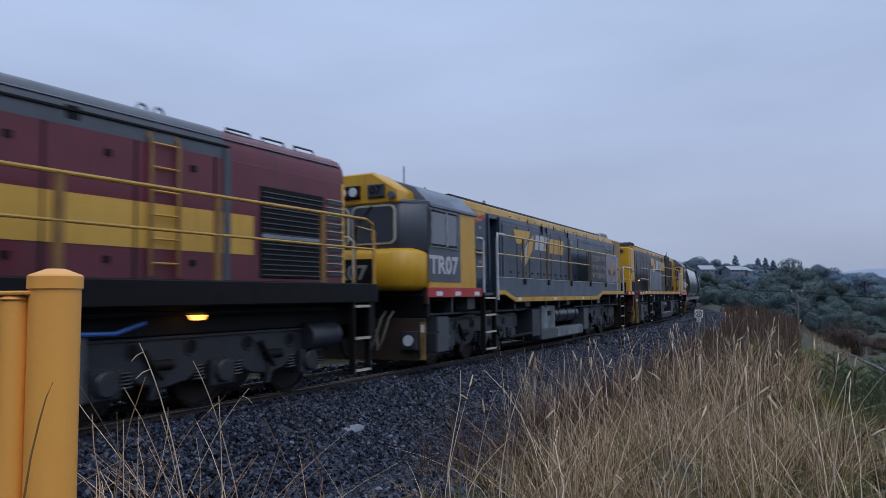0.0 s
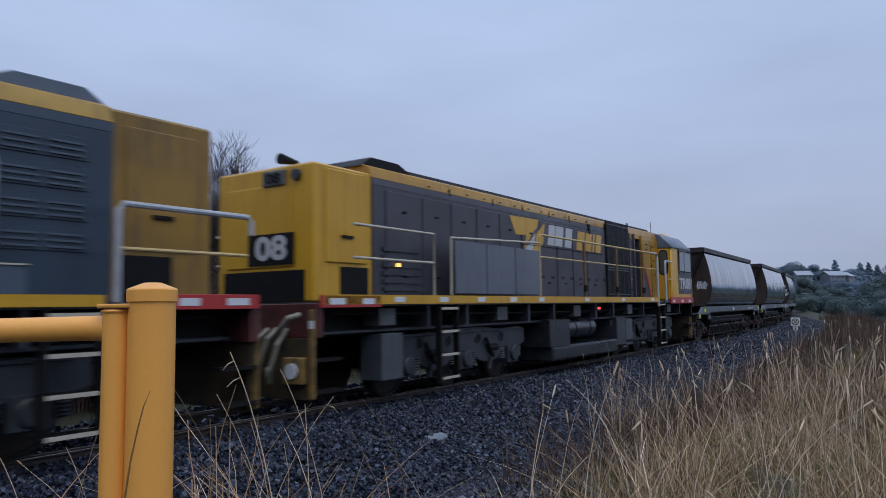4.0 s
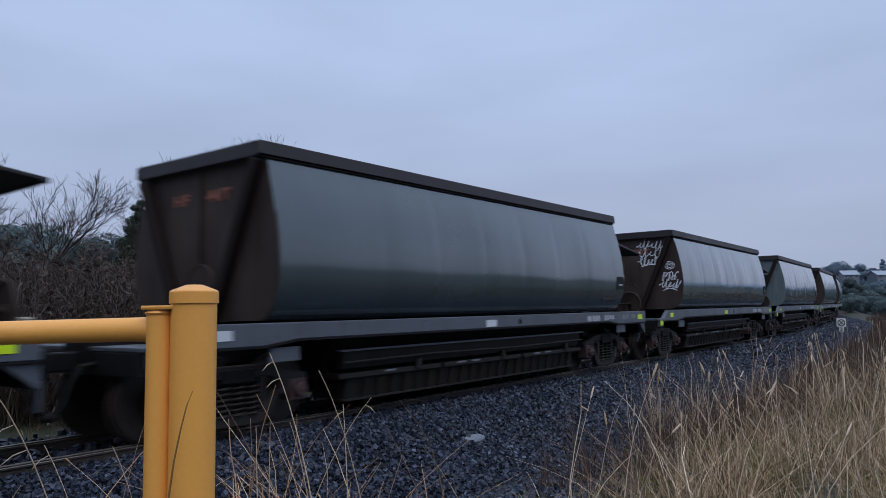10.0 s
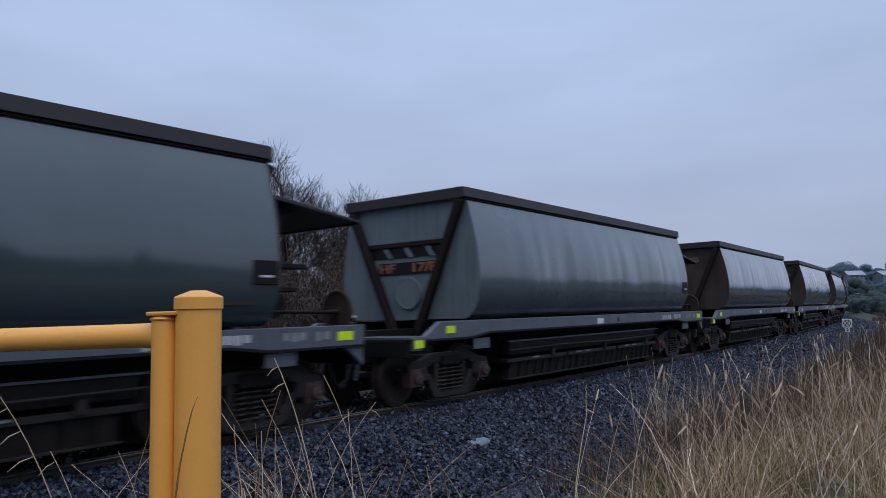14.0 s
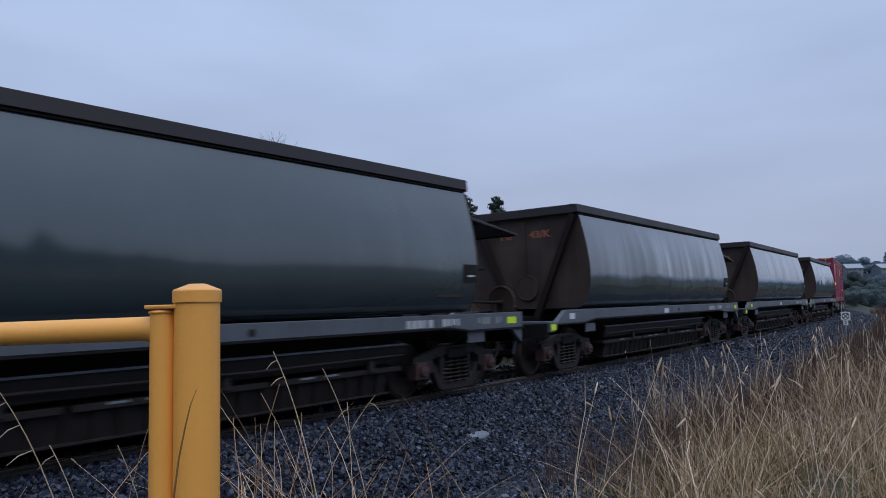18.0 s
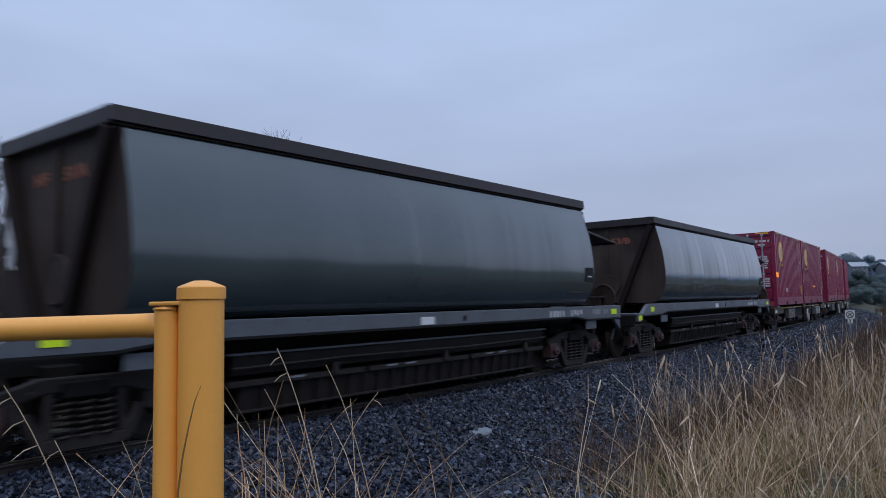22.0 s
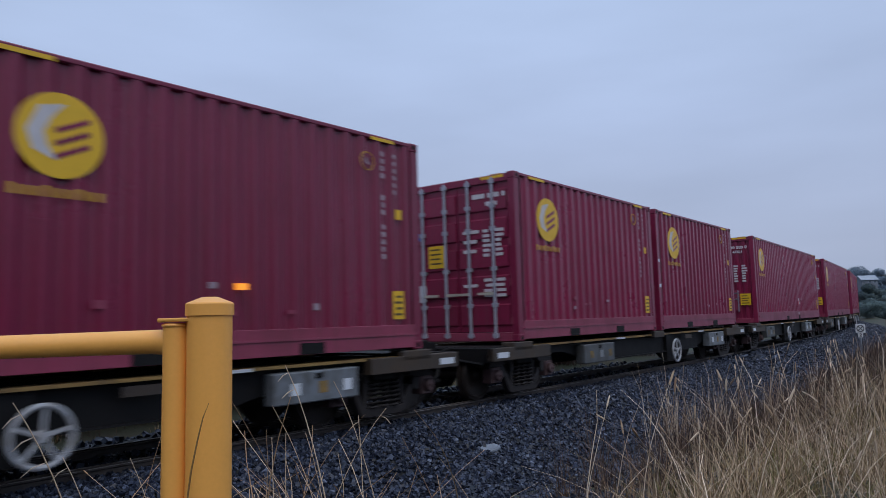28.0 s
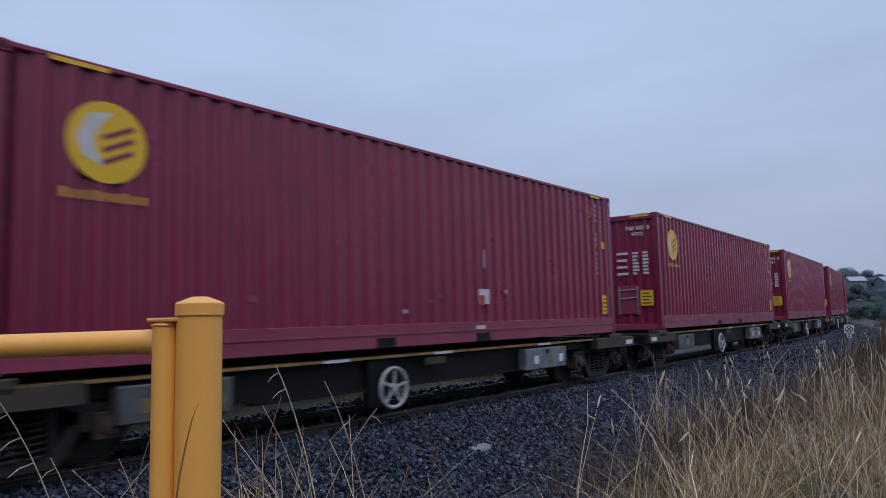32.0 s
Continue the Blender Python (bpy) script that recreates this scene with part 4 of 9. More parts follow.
        part("round_plate", Shape().disc((X - 0.01, -0.78, 1.22), "x", 0.11, 0.11, 0.02, 16), WHITE, g, "white oval plate")
    # rows of small print on the leading face
    rng = random.Random(int(L * 10) + spot)
    for row in range(7 if not doors else 6):
        z = 1.92 - row * 0.085
        wide = 0.26 + 0.08 * rng.random()
        if row % 2 == 0:
            part("print_mark", Shape().box(X - 0.006, X - 0.001, 0.14, 0.14 + wide, z - 0.030, z + 0.030), CONT_WHITE, g)
        for a in (0.56, 0.82):
            part("print_mark", Shape().box(X - 0.006, X - 0.001, a, a + 0.10 + 0.08 * rng.random(), z - 0.026, z + 0.026), CONT_WHITE, g)
    if not code:
        for a, b in ((0.35, 0.62), (0.68, 0.92), (0.98, 1.05)):
            part("print_mark", Shape().box(X - 0.006, X - 0.001, a, b, 2.50, 2.58), CONT_WHITE, g)
        part("print_mark", Shape().box(X - 0.006, X - 0.001, 0.64, 0.88, 2.36, 2.43), CONT_WHITE, g)
    if code:
        a, b = code.split("|")
        lettering("container_number", a, 0.13, at(X - 0.004, 0.72, 2.54, FRONT), CONT_WHITE, g, width=0.62)
        lettering("size_code", b, 0.12, at(X - 0.004, 0.72, 2.39, FRONT), CONT_WHITE, g, width=0.30)
    part("hazard_strip", Shape().box(X - 0.30, X - 0.02, 0.72, 0.98, h + 0.001, h + 0.004), CONT_YEL, g)
    part("hazard_strip", Shape().box(X - 0.012, X - 0.004, 0.55, 1.02, h - 0.075, h - 0.025), CONT_YEL, g)
    part("hazard_strip", Shape().box(X - 1.05, X - 0.50, w + 0.001, w + 0.003, h - 0.075, h - 0.03), CONT_YEL, g)
    part("hazard_strip", Shape().box(-X + 0.50, -X + 0.95, w + 0.001, w + 0.003, h - 0.075, h - 0.03), CONT_YEL, g)
    # the yellow disc with its mark, following the corrugation as a decal plate
    cx, cz, R = X - (1.05 if L > 9 else 1.12), 2.15, 0.395
    disc = part("yellow_disc", Shape().disc((cx, w - 0.002, cz), "y", R, R, 0.004, 40), CONT_YEL, g, "yellow disc emblem")
    part("pale_swoosh", Shape().prism([(cx - 0.04, cz + 0.30), (cx + 0.19, cz + 0.25), (cx + 0.30, cz + 0.02), (cx + 0.24, cz - 0.15), (cx + 0.02, cz - 0.24), (cx + 0.12, cz - 0.10), (cx + 0.15, cz + 0.02), (cx + 0.09, cz + 0.15)], "y", w + 0.001, w + 0.003), CONT_WHITE, disc)
    for zz in (0.08, -0.04, -0.16):
        part("dark_stripe", Shape().prism([(cx + 0.05, cz + zz - 0.07), (cx + 0.05, cz + zz - 0.015), (cx - 0.26, cz + zz + 0.125), (cx - 0.26, cz + zz + 0.07)], "y", w + 0.001, w + 0.003), CONT_RED, disc)
    for i in range(9):
        part("name_bar", Shape().box(cx + 0.43 - i * 0.098 - 0.046, cx + 0.43 - i * 0.098, w - 0.001, w + 0.001, cz - 0.57, cz - (0.485 if i % 3 else 0.47)), CONT_DULL, g)
    # vertical numbers, small emblem, plates
    for i in range(15):
        if i not in (4, 5, 9):
            part("number_bar", Shape().box(-X + 0.71, -X + 0.775, w - 0.001, w + 0.002, 2.625 - i * 0.10, 2.69 - i * 0.10), CONT_FAINT, g)
        if i < 6:
            part("number_bar", Shape().box(-X + 0.48, -X + 0.53, w - 0.001, w + 0.002, 2.625 - i * 0.10, 2.68 - i * 0.10), CONT_FAINT, g)
    part("small_emblem", Shape().ring((-X + 1.02, w, 2.52), "y", 0.12, 0.007, 24, 5), CONT_DULL, g)
    part("small_emblem_mark", Shape().prism([(-X + 0.97, 2.47), (-X + 1.03, 2.48), (-X + 1.08, 2.53), (-X + 1.02, 2.58), (-X + 1.03, 2.53)], "y", w, w + 0.002), CONT_FAINT, g)
    label = part("yellow_label", Shape().box(-X + 0.36, -X + 0.58, w, w + 0.003, 0.42, 0.80), CONT_YEL, g, "yellow warning label")
    for i in range(4):
        part("plate_line", Shape().box(-X + 0.39, -X + 0.55 - 0.03 * (i % 2), w + 0.003, w + 0.005, 0.47 + i * 0.08, 0.50 + i * 0.08), DARK_PRINT, label)
    if spot in (1, 4):
        for zz in (1.62, 1.02):
            part("corner_plate", Shape().box(X - 0.13, X - 0.03, w - 0.003, w + 0.003, zz, zz + 0.08), WHITE, g, "small white corner plate")
    part("yellow_label", Shape().box(-X + 0.38, -X + 0.50, w, w + 0.003, 1.78, 1.92), CONT_YEL, g)
    for i in range(5):
        xx, zz = X - 1.5 - rng.random() * (L - 2.4), 0.45 + 0.35 * rng.random()
        part("patch", Shape().box(xx, xx + 0.07 + 0.05 * rng.random(), w, w + 0.002, zz, zz + 0.03 + 0.05 * rng.random()), CONT_FAINT if i < 2 else CONT_RED2, g)
    if spot == 3:
        part("pale_label", Shape().box(-1.35, -1.05, w, w + 0.003, 0.62, 0.86), CONT_WHITE, g)
        part("pale_label", Shape().box(-1.2, -0.95, w + 0.005, w + 0.008, 0.20, 0.28), CONT_WHITE, g)
        part("pale_label", Shape().box(-1.25, -1.2, w, w + 0.003, 1.2, 1.5), CONT_FAINT, g)
        part("red_patch", Shape().box(-1.22, -1.06, w + 0.003, w + 0.005, 0.60, 0.76), LOCO_RED, g)
    if spot == 0:
        part("pale_notice", Shape().box(0.82, 1.10, w, w + 0.003, 0.55, 0.72), CONT_WHITE, g, "pale scuffed notice")
    if spot == 0:
        part("amber_lamp", Shape().box(X - 0.13, X + 0.02, w + 0.0, w + 0.05, 1.12, 1.30), AMBER_DIM, g, "glowing amber lamp")
    if spot == 1:
        part("amber_lamp", Shape().box(-0.08, 0.06, w + 0.0, w + 0.05, 0.78, 0.85), AMBER_DIM, g, "glowing amber lamp")
    return g


def container_wagon(kind, group="container flat wagons"):
    g = thing("container_wagon", "rust-brown skeletal flat wagon with pale equipment boxes and a white handwheel", "flat wagon", group)
    X = 7.02
    part("centre_sill", Shape().prism([(X - 0.1, 0.86), (X - 0.1, 0.62), (4.4, 0.62), (3.4, 0.40), (-3.4, 0.40), (-4.4, 0.62), (-X + 0.1, 0.62), (-X + 0.1, 0.86)], "y", -0.28, 0.28), UNDER, g, bevel=0.01)
    for k in (1, -1):
        web = [(X - 1.0, 0.84), (X - 1.0, 0.68), (4.3, 0.68), (3.2, 0.44), (-3.2, 0.44), (-4.3, 0.68), (-X + 1.0, 0.68), (-X + 1.0, 0.84)]
        part("side_web", Shape().prism(web, "y", min(k * 0.98, k * 1.02), max(k * 0.98, k * 1.02)), UNDER, g, bevel=0.006)
        part("side_flange", Shape().box(-X + 0.9, X - 0.9, min(k * 0.92, k * 1.16), max(k * 0.92, k * 1.16), 0.838, 0.876), WAGON_EDGE, g, "tan weathered deck edge", bevel=0.004)
        part("lower_flange", Shape().box(-3.2, 3.2, min(k * 0.92, k * 1.08), max(k * 0.92, k * 1.08), 0.42, 0.445), UNDER, g)
        for xx in (-6.1, 0.0, 6.1) if kind == "A" else (-6.1, 6.1):
            part("container_seat", Shape().box(xx - 0.30, xx + 0.30, k * 1.13 - 0.14, k * 1.13 + 0.12, 0.80, 0.945), WAGON_RUST, g, bevel=0.012)
            part("twist_lock", Shape().disc((xx, k * 1.13, 0.952), "z", 0.06, 0.05, 0.02, 10), UNDER, g)
        for xx in (-6.0, -3.0, 3.0, 6.0):
            part("outrigger", Shape().prism([(k * 0.28, 0.84), (k * 1.02, 0.84), (k * 1.02, 0.76), (k * 0.28, 0.60)], "x", xx - 0.05, xx + 0.05), UNDER, g)
        for x0, w in (((3.82, 1.35), (-3.67, 1.32)) if kind == "A" else ((4.87, 1.27), (-2.48, 1.44))):
            eb = part("equipment_box", Shape().box(x0 - w, x0, min(k * 1.03, k * 1.22), max(k * 1.03, k * 1.22), 0.42, 0.79), BOX_DULL if x0 > 0 else BOX_PALE, g, "dull grey equipment box with faded print" if x0 > 0 else "scuffed pale metal equipment box", bevel=0.015)
            part("box_catch", Shape().box(x0 - w * 0.5 - 0.05, x0 - w * 0.5 + 0.05, min(k * 1.22, k * 1.235), max(k * 1.22, k * 1.235), 0.70, 0.76), UNDER, eb)
            for q in (0.18, 0.5, 0.8):
                part("box_label", Shape().box(x0 - w * q - 0.14, x0 - w * q, min(k * 1.222, k * 1.225), max(k * 1.222, k * 1.225), 0.52, 0.66), (LETTER_DIM if q == 0.5 else MUSTARD) if x0 > 0 else (WHITE if q != 0.5 else MUSTARD), eb)
        for xx in (6.75, 2.0, -0.2, -3.2, -6.75):
            part("reflector", Shape().box(xx - 0.22, xx + 0.22, min(k * 1.16, k * 1.168), max(k * 1.16, k * 1.168), 0.835, 0.872) if abs(xx) < 6 else Shape().box(xx - 0.16, xx + 0.16, min(k * 1.25, k * 1.258), max(k * 1.25, k * 1.258), 0.71, 0.80), WHITE, g, "white reflector strip")
        wx = -1.2 if kind == "A" else 0.97
        y = k * 1.20
        s = Shape().ring((wx, y, 0.44), "y", 0.265, 0.026, 36, 8)
        for i in range(5):
            t = 2 * math.pi * i / 5 + 0.4
            s.bar((wx, y, 0.44), (wx + 0.26 * math.cos(t), y, 0.44 + 0.26 * math.sin(t)), 0.035, 0.02, (0, 1, 0))
        s.disc((wx, y, 0.44), "y", 0.06, 0.05, 0.06, 14)
        part("brake_handwheel", s, HANDWHEEL, g, "white spoked handwheel")
        part("handwheel_shaft", Shape().tube([(wx, k * 0.6, 0.44), (wx, k * 1.19, 0.44)], 0.025), UNDER, g)
        part("handwheel_bracket", Shape().box(wx + 0.02, wx + 0.40, min(k * 1.0, k * 1.1), max(k * 1.0, k * 1.1), 0.20, 0.84), UNDER, g)
        part("warning_plate", Shape().box(wx - 1.2, wx - 0.72, min(k * 1.165, k * 1.175), max(k * 1.165, k * 1.175), 0.70, 0.80), WAGON_RUST, g)
        for a, b in ((5.2, X), (-X, -5.2)):
            part("end_sole", Shape().box(a, b, min(k * 1.1, k * 1.25), max(k * 1.1, k * 1.25), 0.66, 0.87), WAGON_RUST, g, bevel=0.008)
    for k in (1, -1):
        part("headstock", Shape().box(min(k * (X - 0.12), k * X), max(k * (X - 0.12), k * X), -1.22, 1.22, 0.64, 0.88), UNDER, g, bevel=0.01)
        part("end_deck", Shape().box(min(k * 6.2, k * (X - 0.1)), max(k * 6.2, k * (X - 0.1)), -1.1, 1.1, 0.86, 0.885), UNDER, g)
        coupler(g, k * X, k), hose(g, k * X, k)
        part("uncoupling_lever", Shape().tube([(k * (X + 0.03), 1.15, 0.86), (k * (X + 0.08), 1.1, 0.62), (k * (X + 0.08), 0.3, 0.72)], 0.02, 6), UNDER, g)
        part("air_reservoir", Shape().tube([(k * 1.2, 0.45, 0.62), (k * 2.4, 0.45, 0.62)], 0.17, 14), UNDER, g)
        freight_bogie(g, k * 5.72)
    part("brake_rod", Shape().tube([(-4.6, 0.2, 0.42), (4.6, 0.2, 0.42)], 0.018), UNDER, g)
    return g

# ---- locomotives ----
def big_bogie(parent, x, mat=LOCO_UNDER, r=0.48):
    """A three-axle loco bogie with a deep cast frame, springs, dampers and axleboxes."""
    b = new("bogie")
    b.parent, b.matrix_basis = parent, pose(x, 0, 0)
    for k in (1, -1):
        s = Shape()
        y0, y1 = (0.84, 0.98) if k > 0 else (-0.98, -0.84)
        s.prism([(-2.3, 0.66), (-2.28, 0.94), (-2.0, 1.0), (-1.3, 0.96), (-0.6, 1.02), (0.6, 1.02), (1.3, 0.96), (2.0, 1.0), (2.28, 0.94), (2.3, 0.66), (1.98, 0.56),
                 (1.42, 0.56), (1.22, 0.42), (0.9, 0.34), (0.52, 0.40), (0.30, 0.56), (-0.30, 0.56), (-0.52, 0.40), (-0.9, 0.34), (-1.22, 0.42), (-1.42, 0.56), (-1.98, 0.56)], "y", y0, y1)
        frame_side = part("side_frame", s, mat, b, bevel=0.02)
        # Flat black discs paint the dark of lightening holes on the uncut frame.
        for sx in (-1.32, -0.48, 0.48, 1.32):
            part("lightening_hole", Shape().disc((sx, k * 0.978, 0.80), "y", 0.085, 0.085, 0.012, 18), UNDER, frame_side, "black disc for the shade in a round lightening hole")
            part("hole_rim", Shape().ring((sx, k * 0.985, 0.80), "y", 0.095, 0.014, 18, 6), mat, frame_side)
        part("frame_rib", Shape().box(-2.1, 2.1, *sorted((k * 0.98, k * 1.02)), 0.915, 0.945), mat, frame_side, bevel=0.006)
        for sx in (-1.7, 0.0, 1.7):
            s = Shape().box(sx - 0.20, sx + 0.20, min(k * 0.80, k * 1.04), max(k * 0.80, k * 1.04), 0.30, 0.64)
            s.disc((sx, k * 1.06, 0.48), "y", 0.16, 0.14, 0.08, 18)
            part("axlebox", s, mat, b, bevel=0.015)
            for q in (-0.32, 0.32):
                part("coil_spring", coil(sx + q, k * 0.93, 0.40, 0.60, 0.075, 0.018, 5), mat, b)
        for sx in (-0.95, 0.95):
            part("damper", Shape().tube([(sx, k * 1.03, 0.46), (sx + 0.26, k * 1.03, 0.80)], 0.032, 10), UNDER, b)
            part("brake_cylinder", Shape().tube([(sx - 0.16, k * 1.0, 0.62), (sx + 0.14, k * 1.0, 0.62)], 0.065, 14), UNDER, b)
            part("brake_rigging", Shape().bar((sx, k * 1.0, 0.60), (sx + 0.12, k * 1.0, 0.24), 0.05, 0.07), mat, b)
        part("sand_box", Shape().box(2.05, 2.55, min(k * 0.80, k * 1.22), max(k * 0.80, k * 1.22), 0.32, 1.0), TANK_GREY, b, bevel=0.02)
        part("sand_pipe", Shape().tube([(2.3, k * 0.9, 0.34), (2.2, k * 0.70, 0.10)], 0.025), mat, b)
    part("bolster", Shape().box(-0.5, 0.5, -0.84, 0.84, 0.6, 1.05), UNDER, b)
    for sx in (-1.7, 0.0, 1.7):
        wheelset(parent, x + sx, r)
    return b


def ladder(parent, x, w, y, z0=0.22, z1=1.45, n=4):
    for xx in (x - w / 2, x + w / 2):
        part("ladder_stile", Shape().box(xx - 0.02, xx + 0.02, min(y, y * 0.93), max(y, y * 0.93), z0, z1), UNDER, parent)
    for i in range(n):
        z = z0 + 0.03 + (z1 - z0 - 0.15) * i / (n - 1)
        tread = part("ladder_tread", Shape().box(x - w / 2 + 0.02, x + w / 2 - 0.02, min(y, y * 0.82), max(y, y * 0.82), z, z + 0.03), UNDER, parent)
        part("tread_edge", Shape().box(x - w / 2 + 0.02, x + w / 2 - 0.02, min(y * 1.001, y * 1.01), max(y * 1.001, y * 1.01), z - 0.005, z + 0.035), RAIL_GREY, tread, "pale step edge")


def rounded(a0, a1, b0, b1, r, n=5):
    """A rectangle's outline with rounded corners."""
    out = []
    for ca, cb, t0 in ((a1 - r, b1 - r, 0), (a0 + r, b1 - r, 90), (a0 + r, b0 + r, 180), (a1 - r, b0 + r, 270)):
        for i in range(n + 1):
            t = radians(t0 + 90 * i / n)
            out.append((ca + r * math.cos(t), cb + r * math.sin(t)))
    return out


def letter_blocks(parent, cells, z0, z1, mat, place, y, lean=0.05):
    """A painted name as leaning blocks: each cell is (start, width)."""
    for a, w in cells:
        part("name_block", place([(a + lean, z0), (a - w + lean, z0), (a - w - lean, z1), (a - lean, z1)], *sorted((y, y + math.copysign(0.003, y)))), mat, parent)


def cut(poly, lo, hi):
    """The stretch of a polygon of (u, z) between u = lo and u = hi."""
    for edge, keep in ((lo, 1), (hi, -1)):
        out = []
        for (a, b), (c, d) in zip(poly, poly[1:] + poly[:1]):
            ina, inc = keep * (a - edge) >= 0, keep * (c - edge) >= 0
            if ina:
                out.append((a, b))
            if ina != inc:
                out.append((edge, b + (d - b) * (edge - a) / (c - a)))
        poly = out
    return poly


def diesel(sg, num, style):
    """A hood diesel with its cab at the end sg * x."""
    g = thing("diesel_locomotive", f"yellow and {'slate' if style == 'skirt' else 'charcoal'} grey diesel locomotive numbered {num}, weathered", "locomotive", "diesel locomotives")
    def X(u):
        return sg * u
    def bx(u0, u1, y0, y1, z0, z1):
        a, b = sorted((X(u0), X(u1)))
        return Shape().box(a, b, y0, y1, z0, z1)
    def px(poly, y0, y1):
        return Shape().prism([(X(u), z) for u, z in poly], "y", y0, y1)
    grey = LOCO_GREY if style == "skirt" else LOCO_MAUVE
    # frame
    part("main_frame", bx(-8.7, 8.4, -0.92, 0.92, 0.98, 1.42), UNDER, g, bevel=0.02)
    for k in (1, -1):
        part("frame_flange", bx(-8.6, 8.3, *sorted((k * 0.92, k * 1.08)), 1.02, 1.07), LOCO_UNDER, g, bevel=0.01)
        for i in range(14):
            u0 = -7.4 + i * 1.13
            part("deck_bracket", px([(u0, 1.40), (u0 + 0.06, 1.40), (u0 + 0.06, 1.07), (u0, 1.07)], *sorted((k * 0.92, k * 1.30))) if i % 3 else bx(u0, u0 + 0.36, *sorted((k * 0.98, k * 1.26)), 1.12, 1.36), LOCO_UNDER if i % 3 else BOX_DULL, g)
        part("cable_run", Shape().tube([(X(-8.3), k * 1.2, 1.30), (X(-4.0), k * 1.2, 1.24), (X(0.5), k * 1.2, 1.22), (X(4.2), k * 1.2, 1.25), (X(8.0), k * 1.2, 1.32)], 0.022, 6), UNDER, g)
    part("deck", bx(-8.75, 8.5, -1.37, 1.37, 1.40, 1.46), LOCO_UNDER, g)
    for k in (1, -1):
        ya, yb = sorted((k * 1.37, k * 1.41))
        if style == "skirt":
            part("deck_edge", px([(5.2, 1.42), (5.2, 1.52), (4.85, 1.52), (4.2, 1.365), (-3.25, 1.365), (-3.9, 1.53), (-6.9, 1.53), (-6.9, 1.42), (-3.85, 1.42), (-3.2, 1.25), (4.15, 1.25), (4.8, 1.42)], ya, yb), LOCO_YEL, g, "yellow deck edge")
            part("skirt", px([(5.2, 1.525), (4.85, 1.525), (4.2, 1.37), (-3.25, 1.37), (-3.9, 1.535), (-6.2, 1.535), (-6.2, 1.78), (5.2, 1.80)], *sorted((k * 1.375, k * 1.40))), LOCO_SKIRT, g, "grey-blue side skirt")
            part("skirt_edge", px([(5.2, 1.80), (-6.2, 1.78), (-6.2, 1.795), (5.2, 1.815)], *sorted((k * 1.37, k * 1.415))), RAIL_GREY, g)
            for i in range(9):
                xx = 4.0 - i * 0.9
                part("edge_label", px([(xx, 1.275), (xx, 1.345), (xx - 0.22, 1.345), (xx - 0.22, 1.275)], *sorted((k * 1.41, k * 1.414))), WHITE if i % 3 == 0 else LOCO_YEL2, g)
        else:
            part("deck_edge", bx(-8.7, 4.95, ya, yb, 1.42, 1.55), LOCO_YEL, g, "yellow deck edge")
            for i in range(11):
                xx = 4.5 - i * 1.15
                if i % 2 == 0 or i > 6:
                    part("edge_label", bx(xx - 0.24, xx, *sorted((k * 1.41, k * 1.414)), 1.445, 1.525), WHITE, g)
        part("red_band", bx(6.12, 8.52, ya, yb, 1.37, 1.555), LOCO_RED, g, "red band under the cab", bevel=0.004)
        for xx in (8.2, 7.4, 6.5):
            part("edge_label", bx(xx - 0.25, xx, *sorted((k * 1.41, k * 1.414)), 1.40, 1.48), WHITE, g)
        part("red_band", bx(-8.75, -7.55, ya, yb, 1.38, 1.54), LOCO_RED, g, bevel=0.004)
        part("edge_label", bx(-8.6, -8.3, *sorted((k * 1.41, k * 1.414)), 1.42, 1.50), WHITE, g)
        part("edge_label", bx(-7.95, -7.7, *sorted((k * 1.41, k * 1.414)), 1.42, 1.50), WHITE, g)
    # hood
    r0, r1 = (4.15, 4.76) if style == "skirt" else (4.15, 4.72)
    for ua, ub, w in ((-7.2, r0, 0.99), (r1, 6.35, 0.99), (r0, r1, 0.80)):
        part("hood" if w > 0.9 else "hood_recess", Shape().prism([(-w, 1.46), (w, 1.46), (w, 3.205), (-w, 3.205)], "x", *sorted((X(ua), X(ub)))), grey, g, bevel=0.012 if w > 0.9 else 0.0)
    band = LOCO_YEL2 if style == "skirt" else LOCO_YEL3
    low = 3.30
    turn = 4.9 if style == "skirt" else 3.9
    for ua, ub, mt in ((-7.2, turn, grey), (turn, 6.35, band)):
        part("hood_shoulder", Shape().prism([(-0.99, 3.20), (-0.975, low), (0.975, low), (0.99, 3.20)], "x", *sorted((X(ua), X(ub)))), mt, g)
    part("hood_roof_band", Shape().prism([(-0.976, low), (-0.93, 3.47), (-0.78, 3.53), (0.78, 3.53), (0.93, 3.47), (0.976, low)], "x", *sorted((X(-7.2), X(6.35)))), band, g, "yellow upper hood band", bevel=0.008)
    part("roof_top", Shape().prism([(-0.80, 3.50), (0.80, 3.50), (0.72, 3.60), (-0.72, 3.60)], "x", *sorted((X(-7.0), X(6.2)))), LOCO_BLACK, g)
    # hood behind the cab in yellow, with the sweeping red edge
    for k in (1, -1):
        y = k * 0.992
        ya, yb = sorted((y, y + k * 0.004))
        if style == "skirt":
            arc = [(6.34, 3.20), (4.95, 3.20), (5.3, 3.12), (5.7, 2.98), (6.0, 2.83), (6.34, 2.60)]
        else:
            arc = [(6.34, 3.20), (3.95, 3.20), (4.35, 2.97), (4.75, 2.70), (5.1, 2.35), (5.35, 2.0), (5.48, 1.7), (5.55, 1.5), (6.34, 1.5)]
